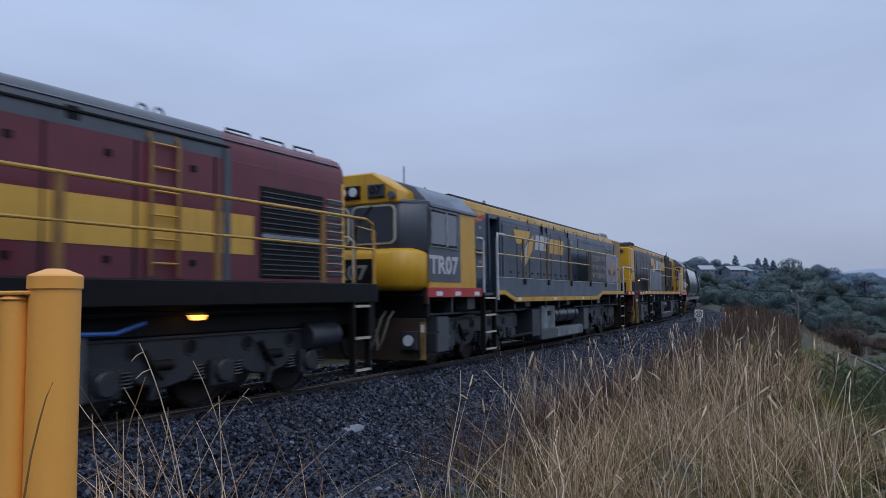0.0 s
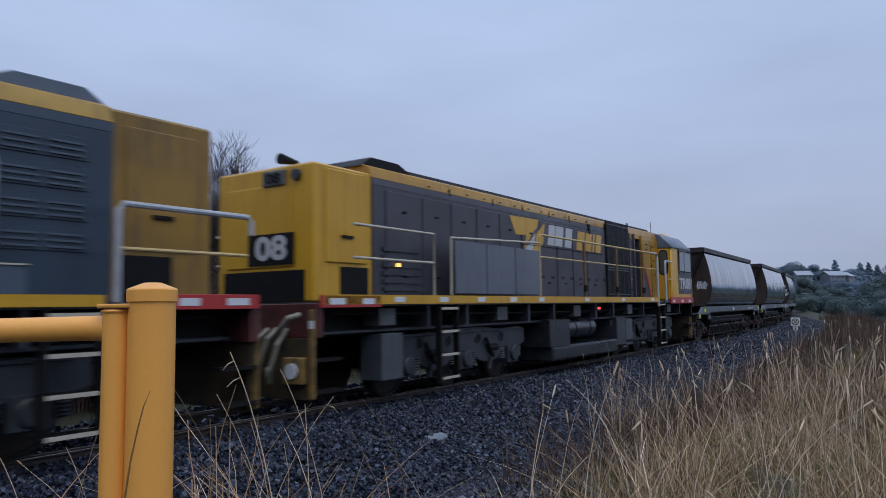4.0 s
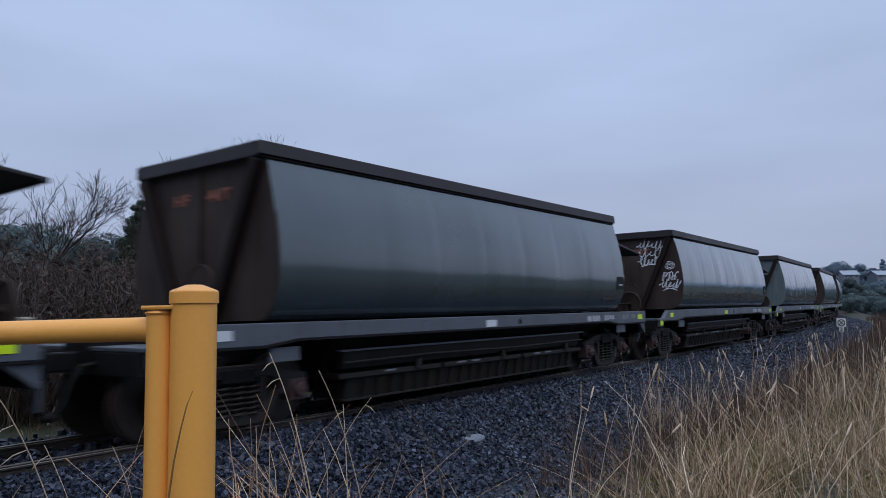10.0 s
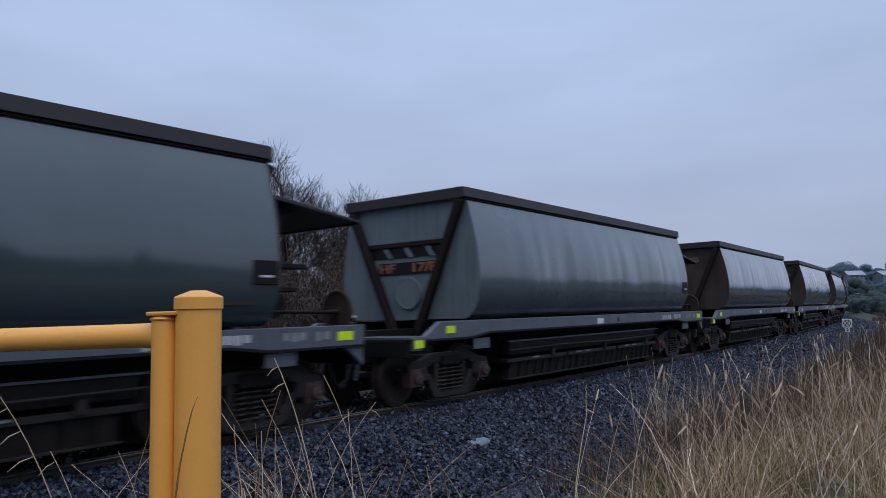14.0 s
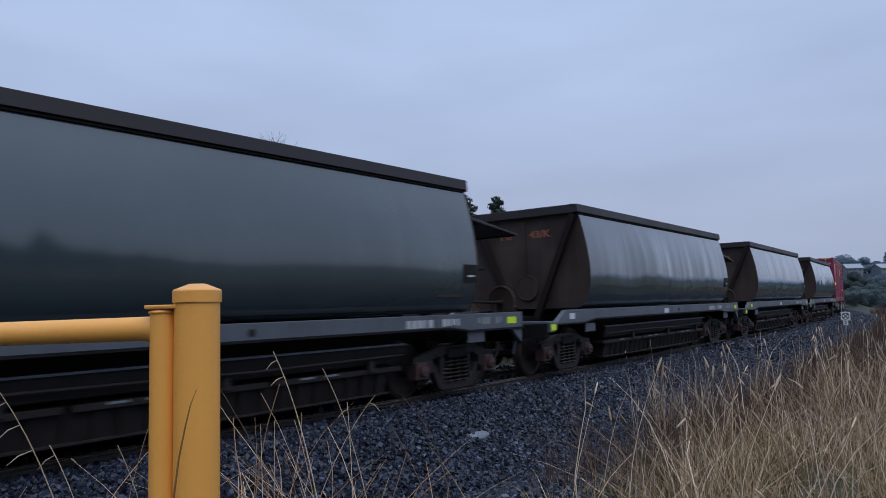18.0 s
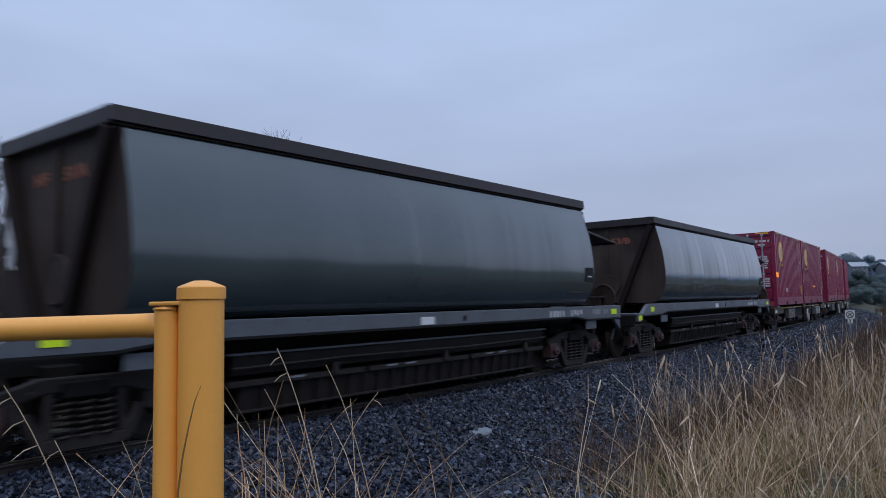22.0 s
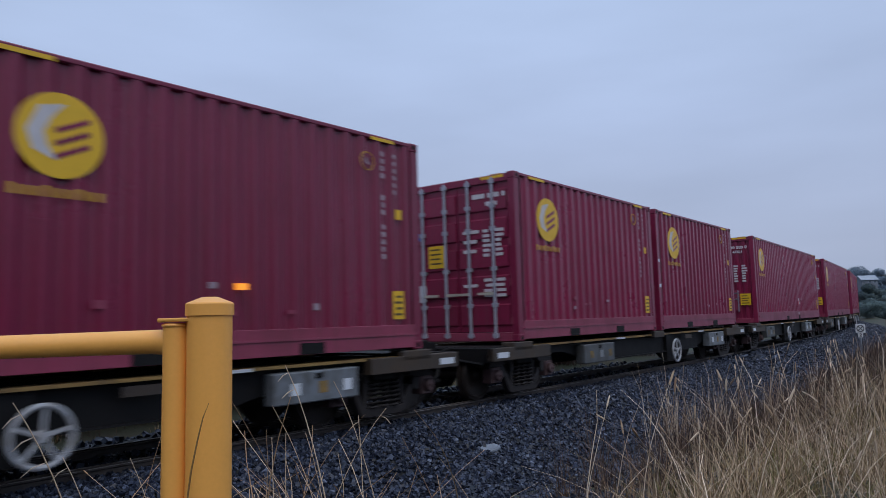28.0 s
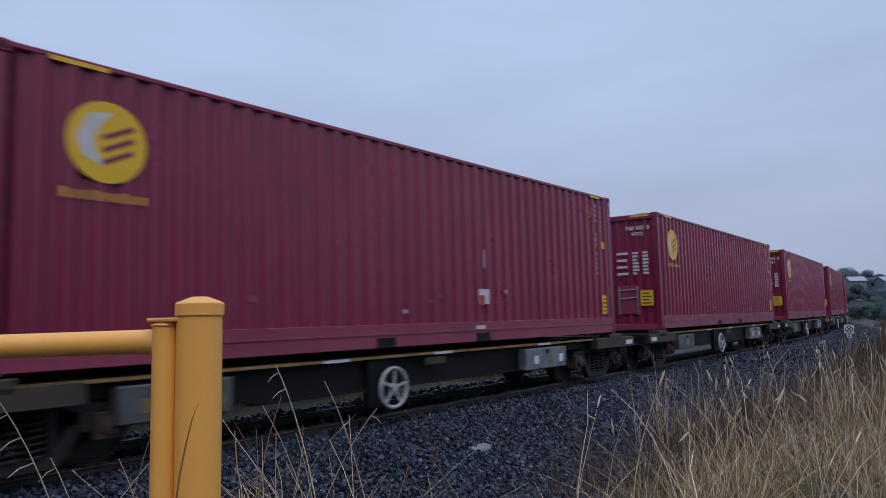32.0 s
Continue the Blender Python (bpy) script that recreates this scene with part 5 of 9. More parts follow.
        for ua, ub, w in ((3.0, r0, 0.992), (r0 + 0.004, r1 - 0.004, 0.802), (r1, 6.34, 0.992)):
            piece = cut(arc, ua, ub)
            if len(piece) > 2:
                part("yellow_sweep", px(piece, *sorted((k * w, k * (w + 0.004)))), band, g, "yellow sweep behind the cab")
        red = arc[3:-1] if style != "skirt" else arc[1:]
        s = Shape()
        for (u0, z0), (u1, z1) in zip(red, red[1:]):
            s.bar((X(u0), y + k * 0.007, z0), (X(u1), y + k * 0.007, z1), 0.11, 0.004, (0, 1, 0))
        part("red_line", s, LOCO_RED, g, "dark red sweeping line")
        # doors and panels with handles along the hood
        if style == "skirt":
            doors = [(3.9, 3.0), (2.95, 2.1), (2.05, 1.2), (1.15, 0.3), (0.25, -0.6), (-0.65, -1.5), (-1.55, -2.4), (-2.45, -3.4), (-3.45, -4.4), (-4.45, -5.4)]
        else:
            doors = [(1.7, 0.85), (0.8, 0.0), (-0.05, -0.85), (-0.9, -1.7), (-1.75, -2.5), (-2.6, -3.4), (-3.45, -4.25), (-4.3, -5.1), (-5.15, -5.95), (-6.0, -6.9)]
        for u0, u1 in doors:
            d = part("hood_door", bx(u0, u1, *sorted((k * 0.99, k * 1.008)), 1.56, 3.14), grey, g, bevel=0.008)
            for zz in (1.85, 2.85):
                part("door_latch", bx((u0 + u1) / 2 - 0.045, (u0 + u1) / 2 + 0.045, *sorted((k * 1.008, k * 1.026)), zz - 0.02, zz + 0.012), LOCO_BLACK, d)
        for u0 in (2.05, 0.95, -0.1, -1.15, -2.4, -3.6, -5.1):
            part("seam", bx(u0 - 0.008, u0 + 0.008, *sorted((k * 0.972, k * 0.984)), 3.20, 3.40), LOCO_BLACK, g)
        for i in range(16):
            part("bolt", bx(3.3 - i * 0.6, 3.27 - i * 0.6, *sorted((k * 0.95, k * 0.985)), 3.345, 3.365), LOCO_BLACK, g)
        part("lifting_lug", bx(1.05, 0.95, *sorted((k * 0.98, k * 1.02)), 3.06, 3.30), LOCO_BLACK, g)
        for u0, u1 in ((5.15, 6.25), (5.65, 5.68)):
            part("panel_edge", bx(u0, u1, *sorted((k * 0.994, k * 1.004)), 1.56 if u1 - u0 < 0.1 else 3.08, 3.12), band if u1 - u0 > 0.1 else UNDER, g)
        # a row of square lift holes
        for i in range(12):
            u0 = 3.4 - i * 0.5
            for q in (-0.05, 0.05):
                part("vent_hole", bx(u0 + q - 0.026, u0 + q + 0.026, *sorted((k * 1.006, k * 1.0115)), 1.94, 2.0), LOCO_BLACK, g)
        if style == "skirt":
            for uu in (4.12, 4.78):
                part("door_frame", bx(uu - 0.03, uu + 0.03, *sorted((k * 0.98, k * 1.03)), 1.5, 3.28), grey, g, bevel=0.01)
            door = part("recessed_door", bx(4.70, 4.22, *sorted((k * 0.80, k * 0.83)), 1.55, 3.05), grey, g, "recessed hood door in shadow", bevel=0.012)
            part("recess_lamp", bx(4.52, 4.40, *sorted((k * 0.83, k * 0.86)), 2.86, 2.96), PATCH_GREY, door)
            part("danger_label", bx(5.30, 5.16, *sorted((k * 0.992, k * 0.998)), 2.12, 2.18), PINK_LABEL, g)
            part("danger_label", bx(5.30, 5.18, *sorted((k * 0.998, k * 1.002)), 2.90, 2.96), PINK_LABEL, g)
            for i in range(3):
                part("side_louvre", bx(5.95, 4.95, *sorted((k * 0.992, k * 1.016)), 2.30 + i * 0.05, 2.318 + i * 0.05), LOCO_BLACK, g)
            part("louvre_panel", bx(-2.5, -5.8, *sorted((k * 0.99, k * 1.012)), 2.86, 3.18), grey, g)
            for zz in (2.875, 3.09):
                part("panel_seam", bx(-2.5, -5.8, *sorted((k * 1.010, k * 1.0135)), zz, zz + 0.012), LOCO_BLACK, g)
            part("notice", bx(-1.62, -1.86, *sorted((k * 1.012, k * 1.016)), 2.98, 3.06), LETTER_DIM, g, "small pale notice")
            for zz in (1.98, 2.28, 2.58, 2.88):
                vent = part("louvre_panel", bx(-6.05, -6.95, *sorted((k * 0.99, k * 1.004)), zz - 0.03, zz + 0.20), grey, g, bevel=0.004)
                for i in range(3):
                    for ua, ub in ((-6.12, -6.46), (-6.54, -6.88)):
                        part("louvre", px([(ua, zz + i * 0.06), (ub, zz + i * 0.06), (ub, zz + i * 0.06 + 0.022), (ua, zz + i * 0.06 + 0.022)], *sorted((k * 1.004, k * 1.024))), LOCO_SKIRT, vent)
            y2 = k * 1.012
            part("logo_shape", px([(3.22, 3.05), (1.99, 3.08), (2.08, 2.90), (2.27, 2.80), (2.70, 2.41), (2.57, 2.73), (2.99, 2.70)], *sorted((y2, y2 + k * 0.003))), LOCO_YEL, g, "yellow arrow-like emblem")
            part("logo_shape", px([(1.71, 3.04), (2.11, 2.77), (2.37, 2.20), (2.27, 2.24), (1.82, 2.60)], *sorted((y2, y2 + k * 0.003))), LOCO_YEL, g, "yellow arrow-like emblem")
            part("logo_shape", px([(2.14, 2.80), (2.70, 2.39), (2.565, 2.05), (2.37, 2.20)], *sorted((y2, y2 + k * 0.003))), LETTER, g, "pale wedge in the emblem")
            letter_blocks(g, ((1.60, 0.28), (1.24, 0.36), (0.80, 0.28)), 2.62, 3.02, LETTER, px, y2)
            letter_blocks(g, ((0.40, 0.33), (-0.01, 0.36), (-0.44, 0.10), (-0.62, 0.25)), 2.58, 3.0, LOCO_YEL, px, y2)
            for u0 in (0.60, -1.40):
                part("panel_seam", bx(u0 + 0.025, u0 - 0.025, *sorted((k * 0.99, k * 1.018)), 1.5, 3.3), LOCO_BLACK, g)
            for u0, z0 in ((-1.55, 3.0), (-0.3, 2.45), (1.9, 2.3), (-1.1, 2.3)):
                part("small_plate", bx(u0, u0 - 0.10, *sorted((k * 1.008, k * 1.014)), z0, z0 + 0.05), PATCH_GREY, g)
        else:
            grille = part("radiator_grille", bx(3.70, 2.05, *sorted((k * 0.99, k * 1.03)), 1.56, 3.50), LOCO_BLACK, g, "large black radiator grille", bevel=0.01)
            for zz in (1.62, 2.24, 2.30, 3.40):
                part("grille_slat", bx(3.64, 2.11, *sorted((k * 1.03, k * 1.042)), zz, zz + 0.022), TANK_GREY, grille)
            for i in range(5):
                part("grille_slat", bx(3.60 - i * 0.36, 3.585 - i * 0.36, *sorted((k * 1.03, k * 1.036)), 1.66, 3.4), LOCO_UNDER, grille)
            for uu in (4.12, 4.75):
                part("door_frame", bx(uu - 0.035, uu + 0.035, *sorted((k * 0.98, k * 1.05)), 1.5, 3.30), grey if uu < 4.5 else band, g, bevel=0.01)
            door = part("recessed_door", bx(4.66, 4.22, *sorted((k * 0.80, k * 0.825)), 1.55, 2.72), grey, g, "recessed hood door in shadow", bevel=0.012)
            for zz in (1.8, 2.1, 2.45):
                part("door_latch", bx(4.60, 4.52, *sorted((k * 0.825, k * 0.85)), zz, zz + 0.05), LOCO_BLACK, door)
            for zz, mt in ((2.86, PINK_LABEL), (2.02, PINK_LABEL), (2.44, PATCH_GREY), (1.74, LOCO_BLACK)):
                part("danger_label", bx(4.02, 3.86, *sorted((k * 0.992, k * 0.998)), zz, zz + 0.045), mt, g)
            part("seam_post", bx(3.80, 3.745, *sorted((k * 0.985, k * 1.03)), 1.5, 3.3), grey, g)
            for zz, uu in ((3.06, 5.3), (2.92, 5.3), (3.02, 5.85), (2.62, 5.9), (2.2, 5.95)):
                part("catch", bx(uu, uu - 0.10, *sorted((k * 0.996, k * 1.012)), zz, zz + 0.035), LOCO_BLACK, g)
            part("vertical_seam", bx(5.62, 5.595, *sorted((k * 0.996, k * 1.008)), 1.5, 3.22), LOCO_YEL2, g)
            part("notice", bx(4.98, 4.86, *sorted((k * 0.996, k * 1.004)), 1.86, 2.02), LETTER, g, "small pale notice")
            y2 = k * 1.012
            if sg < 0 and k > 0:
                part("logo_shape", px([(-3.02, 3.14), (-1.75, 3.16), (-1.84, 2.98), (-2.03, 2.88), (-2.46, 2.47), (-2.33, 2.80), (-2.78, 2.78)], *sorted((y2, y2 + k * 0.003))), LOCO_YEL, g, "yellow arrow-like emblem")
                part("logo_shape", px([(-1.46, 3.12), (-1.87, 2.85), (-2.13, 2.28), (-2.03, 2.32), (-1.56, 2.68)], *sorted((y2, y2 + k * 0.003))), LOCO_YEL, g, "yellow arrow-like emblem")
                part("logo_shape", px([(-1.90, 2.88), (-2.46, 2.46), (-2.32, 2.12), (-2.13, 2.28)], *sorted((y2, y2 + k * 0.003))), LETTER, g, "pale wedge in the emblem")
                letter_blocks(g, ((-0.98, 0.32), (-0.55, 0.40), (-0.06, 0.36)), 2.66, 3.10, LETTER, px, y2, -0.05)
                letter_blocks(g, ((0.66, 0.42), (1.10, 0.38), (1.30, 0.12), (1.72, 0.34)), 2.64, 3.08, LOCO_YEL, px, y2, -0.05)
                part("hood_stripe", bx(1.85, -2.6, *sorted((k * 1.008, k * 1.016)), 2.60, 2.615), LOCO_BLACK, g)
                part("red_marker", bx(0.78, 0.56, 1.25, 1.32, 1.24, 1.33), LOCO_BLACK, g)
                part("red_marker_light", bx(0.75, 0.59, 1.32, 1.33, 1.26, 1.31), RED_GLOW, g, "glowing red marker display")
            for i in range(6):
                part("louvre", bx(-7.0, -6.1, *sorted((k * 0.995, k * 1.03)), 1.62 + i * 0.12, 1.68 + i * 0.12), LOCO_UNDER, g)
        part("lower_grille", bx(-7.9, -7.3, *sorted((k * 0.95, k * 0.975)), 1.47, 1.95), LOCO_BLACK, g)
    # hood end
    part("end_cabinet", bx(-8.42, -7.18, -0.96, 0.96, 1.46, 3.36 if style != "skirt" else 3.46), END_YEL if style == "skirt" else LOCO_YEL, g, "yellow hood end", bevel=0.03)
    for k in (1, -1):
        part("cabinet_door", bx(-8.2, -7.35, *sorted((k * 0.96, k * 0.985)), 2.0, 3.3), END_YEL if style == "skirt" else LOCO_YEL, g, bevel=0.012)
        part("cabinet_handle", bx(-7.9, -7.65, *sorted((k * 0.985, k * 1.01)), 2.35, 2.39), LOCO_BLACK, g)
    part("roof_hatch", Shape().prism([(X(-5.9), 3.50), (X(-6.3), 3.66), (X(-7.0), 3.66), (X(-7.25), 3.50)], "y", -0.8, 0.8), LOCO_ROOF if style == "skirt" else LOCO_BLACK, g, bevel=0.01)
    part("exhaust", bx(0.9, 0.5, -0.3, 0.3, 3.55, 3.63), LOCO_BLACK, g, bevel=0.01)
    part("roof_fan", Shape().disc((X(-4.2), 0, 3.56), "z", 0.6, 0.6, 0.06, 24), LOCO_BLACK, g)
    part("lift_eye", Shape().ring((X(4.4), 0.75, 3.58), "y", 0.06, 0.014, 14, 6), LOCO_BLACK, g)
    part("horn", Shape().tube([(X(-8.0), 0.25, 3.48), (X(-8.35), 0.25, 3.49)], [0.03, 0.08], 12), LOCO_BLACK, g)
    ex = X(-8.42)
    fx = 1 if ex > 0 else -1
    part("end_door", Shape().box(min(ex, ex + fx * 0.02), max(ex, ex + fx * 0.02), -0.75, 0.55, 1.95, 3.1), END_YEL if style == "skirt" else LOCO_YEL, g, bevel=0.01)
    part("end_grille", Shape().box(min(ex, ex + fx * 0.02), max(ex, ex + fx * 0.02), -0.8, 0.8, 1.48, 1.9), LOCO_BLACK, g)
    if fx > 0:
        part("number_panel", Shape().box(ex + 0.02, ex + 0.03, -0.28, 0.62, 1.98, 2.42), LOCO_BLACK, g, "black number panel")
        lettering("end_number", num[2:], 0.46, at(ex + 0.036, 0.18, 2.20, FRONT), LETTER, g, "white number on black", width=0.62)
        part("number_box", Shape().box(ex, ex + 0.05, 0.02, 0.46, 3.08, 3.30), BOX_DULL, g, bevel=0.012)
        lettering("box_number", num[2:], 0.2, at(ex + 0.056, 0.24, 3.18, FRONT), LOCO_BLACK, g, "dark number on grey", width=0.28)
        part("marker_lamp", Shape().disc((ex + 0.03, 0.66, 3.20), "x", 0.09, 0.08, 0.06, 8), LOCO_UNDER, g)
    # cab
    side = [(6.32, 1.46), (8.42, 1.46), (8.42, 3.06), (6.36, 3.06)]
    part("cab_body", px(side, -1.385, 1.385), LOCO_YEL, g, "yellow cab", bevel=0.03)
    part("cab_roof", Shape().prism([(-1.395, 3.04), (-1.40, 3.10), (-1.06, 3.44), (-0.6, 3.60), (0.6, 3.60), (1.06, 3.44), (1.40, 3.10), (1.395, 3.04)], "x", *sorted((X(6.32), X(8.36)))), LOCO_ROOF, g, "blue-grey sloping cab roof", bevel=0.015)
    part("roof_gutter", Shape().box(*sorted((X(6.3), X(8.4))), -1.42, 1.42, 3.045, 3.075), LOCO_ROOF, g)
    for k in (1, -1):
        ya, yb = sorted((k * 1.385, k * 1.392))
        u1 = 7.10 if style == "skirt" else 7.0
        part("cab_grey_panel", px([(8.46, 1.66), (8.46, 3.04), (u1, 3.04), (u1, 1.66)], ya, yb), CAB_GREY if style == "skirt" else grey, g, "dark grey panel on the cab side")
        wu0, wu1 = (8.42, 7.26) if style == "skirt" else (8.36, 7.08)
        fr = part("cab_side_window", bx(wu0, wu1, *sorted((k * 1.39, k * 1.41)), 2.30, 3.0), LOCO_BLACK, g, "pale-edged sliding cab window", bevel=0.01)
        for zz in (2.295, 2.985):
            part("window_edge", bx(wu0, wu1, *sorted((k * 1.408, k * 1.418)), zz, zz + 0.022), PATCH_GREY, fr)
        for uu in (wu0, wu1 + 0.022):
            part("window_edge", bx(uu, uu - 0.022, *sorted((k * 1.408, k * 1.418)), 2.317, 2.985), PATCH_GREY, fr)
        mid = wu0 - (wu0 - wu1) * 0.58
        part("window_pane", bx(wu0 - 0.05, mid + 0.03, *sorted((k * 1.40, k * 1.414)), 2.36, 2.95), GLASS, fr, "dark reflecting glass")
        part("window_pane", bx(mid - 0.03, wu1 + 0.05, *sorted((k * 1.40, k * 1.418)), 2.36, 2.95), GLASS, fr, "dark reflecting glass")
        part("window_bar", bx(mid + 0.03, mid - 0.03, *sorted((k * 1.40, k * 1.425)), 2.33, 2.98), GALV, fr)
        part("cab_sill", bx(8.5, 6.34, *sorted((k * 1.385, k * 1.40)), 1.53, 1.56), LOCO_YEL2, g)
        part("mirror_arm", Shape().tube([(X(8.3), k * 1.40, 3.0), (X(8.42), k * 1.5, 2.96)], 0.012, 6), LOCO_BLACK, g)
        # cab rear corner door
        part("cab_door", bx(6.32, 6.26, *sorted((k * 1.0, k * 1.32)), 1.5, 3.0), LOCO_YEL, g, bevel=0.01)
        part("door_window", Shape().prism(rounded(*sorted((k * 1.04, k * 1.31)), 2.22, 2.98, 0.12), "x", *sorted((X(6.262), X(6.25)))), LOCO_BLACK, g, "black-edged oval door window")
        part("door_pane", Shape().prism(rounded(*sorted((k * 1.07, k * 1.28)), 2.26, 2.94, 0.10), "x", *sorted((X(6.252), X(6.244)))), GLASS, g)
    lettering("cab_number", num, 0.46, at(X(7.84 if style == "skirt" else 7.70), 1.396, 1.96, SIDE), LETTER, g, "pale number on dark grey", width=1.22)
    # cab face: narrower than the cab, with its corners cut back to the sides
    cx = X(8.90)
    f = 1 if cx > 0 else -1
    def face(d0, d1, y0, y1, z0, z1):
        a, b = sorted((cx + f * d0, cx + f * d1))
        return Shape().box(a, b, y0, y1, z0, z1)
    half = [(8.40, 1.384), (8.50, 1.375), (8.90, 1.04)]
    part("cab_front", Shape().prism([(X(u), y) for u, y in half] + [(X(u), -y) for u, y in reversed(half)], "z", 2.20, 3.10), CAB_GREY, g, "dark grey cab front", bevel=0.03, smooth=60)
    half = [(8.38, 1.387), (8.62, 1.36), (8.90, 1.22), (9.04, 0.98), (9.08, 0.60)]
    part("nose", Shape().prism([(X(u), y) for u, y in half] + [(X(u), -y) for u, y in reversed(half)], "z", 1.50, 2.26), LOCO_YEL, g, "rounded yellow nose", bevel=0.10, smooth=70)
    if f > 0:
        part("nose_panel", face(0.17, 0.195, -0.64, 0.64, 1.58, 2.08), LOCO_BLACK, g, "dark panel on the nose", bevel=0.01)
        lettering("nose_number", num, 0.36, at(cx + 0.20, 0.0, 1.82, FRONT), LETTER_DIM, g, width=0.95)
    for y0, y1 in ((0.04, 0.96), (-0.96, -0.04)):
        ws = part("windscreen_frame", Shape().prism(rounded(y0 - 0.01, y1 + 0.01, 2.34, 3.07, 0.13), "x", *sorted((cx - f * 0.01, cx + f * 0.025))), RAIL_GREY, g, "pale rubber-edged windscreen frame", bevel=0.006)
        part("windscreen_pane", Shape().prism(rounded(y0 + 0.03, y1 - 0.03, 2.38, 3.03, 0.10), "x", *sorted((cx + f * 0.02, cx + f * 0.032))), GLASS, ws, "reflecting windscreen")
        part("wiper", Shape().tube([(cx + f * 0.05, (y0 + y1) / 2, 3.06), (cx + f * 0.045, y0 + 0.15, 2.75)], 0.012, 6), LOCO_BLACK, g)
    part("brow", Shape().prism([(-1.06, 3.08), (-1.05, 3.30), (-0.50, 3.67), (0.50, 3.67), (1.05, 3.32), (1.06, 3.08)], "x", *sorted((cx - f * 0.56, cx + f * 0.05))), LOCO_YEL, g, "yellow brow over the windscreen", bevel=0.03)
    part("brow_corner", Shape().prism([(X(8.36), 1.39), (X(8.50), 1.37), (X(8.90), 1.05), (X(8.90), -1.05), (X(8.50), -1.37), (X(8.36), -1.39)], "z", 3.06, 3.15), CAB_GREY, g, bevel=0.015)
    for y0, w, mt in ((0.0, 0.5, LOCO_BLACK), (0.60, 0.36, LOCO_UNDER), (-0.60, 0.36, LOCO_UNDER)):
        part("lamp_box", face(0.02, 0.10, y0 - w / 2, y0 + w / 2, 3.2, 3.44), mt, g, bevel=0.01)
    for yy in (-0.12, 0.12):
        part("headlamp", Shape().disc((cx + f * 0.11, yy, 3.32), "x", 0.085, 0.085, 0.03, 20), LAMP_WHITE, g, "clear headlamp")
    if f > 0:
        lettering("box_number", num[2:], 0.2, at(cx + 0.105, 0.60, 3.32, FRONT), LOCO_BLACK, g, width=0.26)
    for yy in (0.92, -0.92):
        part("marker_lamp", Shape().disc((cx + f * 0.08, yy, 3.22), "x", 0.08, 0.07, 0.05, 16), TANK_GREY, g)
    part("antenna", Shape().tube([(X(7.6), 0.4, 3.53), (X(7.6), 0.4, 4.0)], 0.012, 6), LOCO_UNDER, g)
    part("antenna", Shape().tube([(X(5.4), -0.3, 3.56), (X(5.4), -0.3, 3.92)], 0.02, 6), LOCO_UNDER, g)
    # pilots, steps and couplers at both ends
    for e in (1, -1):
        p = e * sg
        xe = p * (8.48 if e > 0 else 8.78)
        part("buffer_beam", Shape().box(min(xe, xe - p * 0.12), max(xe, xe - p * 0.12), -1.36, 1.36, 1.0, 1.44), DULL_RED if e < 0 else LOCO_BLACK, g, bevel=0.01)
        part("pilot", Shape().prism([(-1.30, 1.0), (1.30, 1.0), (1.22, 0.22), (-1.22, 0.22)], "x", min(xe, xe - p * 0.06), max(xe, xe - p * 0.06)), WAGON_RUST if e > 0 else PILOT_DIRT, g, "scuffed pilot plate", bevel=0.01)
        for yy in (1.02, -1.02):
            part("ditch_lamp_box", Shape().box(min(xe, xe + p * 0.10), max(xe, xe + p * 0.10), yy - 0.17, yy + 0.17, 0.42, 0.76), MUSTARD if e < 0 else LOCO_UNDER, g, bevel=0.015)
            part("ditch_lamp", Shape().disc((xe + p * 0.11, yy, 0.59), "x", 0.10, 0.10, 0.04, 20), LAMP_WHITE, g, "clear ditch lamp")
            part("end_step", Shape().box(min(xe - p * 0.5, xe), max(xe - p * 0.5, xe), yy * 1.2 - 0.06, yy * 1.2 + 0.12 * (1 if yy > 0 else 0), 0.30, 0.34), UNDER, g)
            part("end_step", Shape().box(min(xe - p * 0.5, xe), max(xe - p * 0.5, xe), yy * 1.2 - 0.06, yy * 1.2 + 0.12 * (1 if yy > 0 else 0), 0.70, 0.74), UNDER, g)
        coupler(g, p * 8.55, p)
        for i, yy in enumerate((0.5, 0.66, -0.5)):
            part("jumper_hose", Shape().tube([(xe + p * 0.02, yy, 1.12), (xe + p * 0.18, yy, 1.0), (xe + p * 0.22, yy - 0.12, 0.6), (xe + p * 0.16, yy - 0.25, 0.42), (xe + p * 0.12, yy - 0.3, 0.8)], 0.026, 8), HOSE if i < 2 else UNDER, g, "hanging brake hose")
        # end handrails
        if e > 0:
            part("end_rail", Shape().tube([(p * 9.16, 0.22, 1.40), (p * 9.16, 0.22, 2.40), (p * 9.16, 0.12, 2.48), (p * 9.16, -0.95, 2.48)], 0.026, 8), RAIL_GREY, g, "pale rail before the nose")
            for q in (1, -1):
                edge_plate = part("beam_frame", Shape().box(*sorted((xe, xe + p * 0.03)), *sorted((q * 1.22, q * 1.33)), 0.24, 0.92), MUSTARD, g, "mustard edge of the pilot", bevel=0.01)
                part("beam_label", Shape().box(*sorted((xe + p * 0.03, xe + p * 0.034)), *sorted((q * 1.24, q * 1.31)), 0.74, 0.88), WHITE, edge_plate)
                part("red_corner", Shape().box(*sorted((xe - p * 0.02, xe + p * 0.05)), *sorted((q * 1.31, q * 1.40)), 1.24, 1.545), DULL_RED, g, "red corner post under the cab", bevel=0.01)
        else:
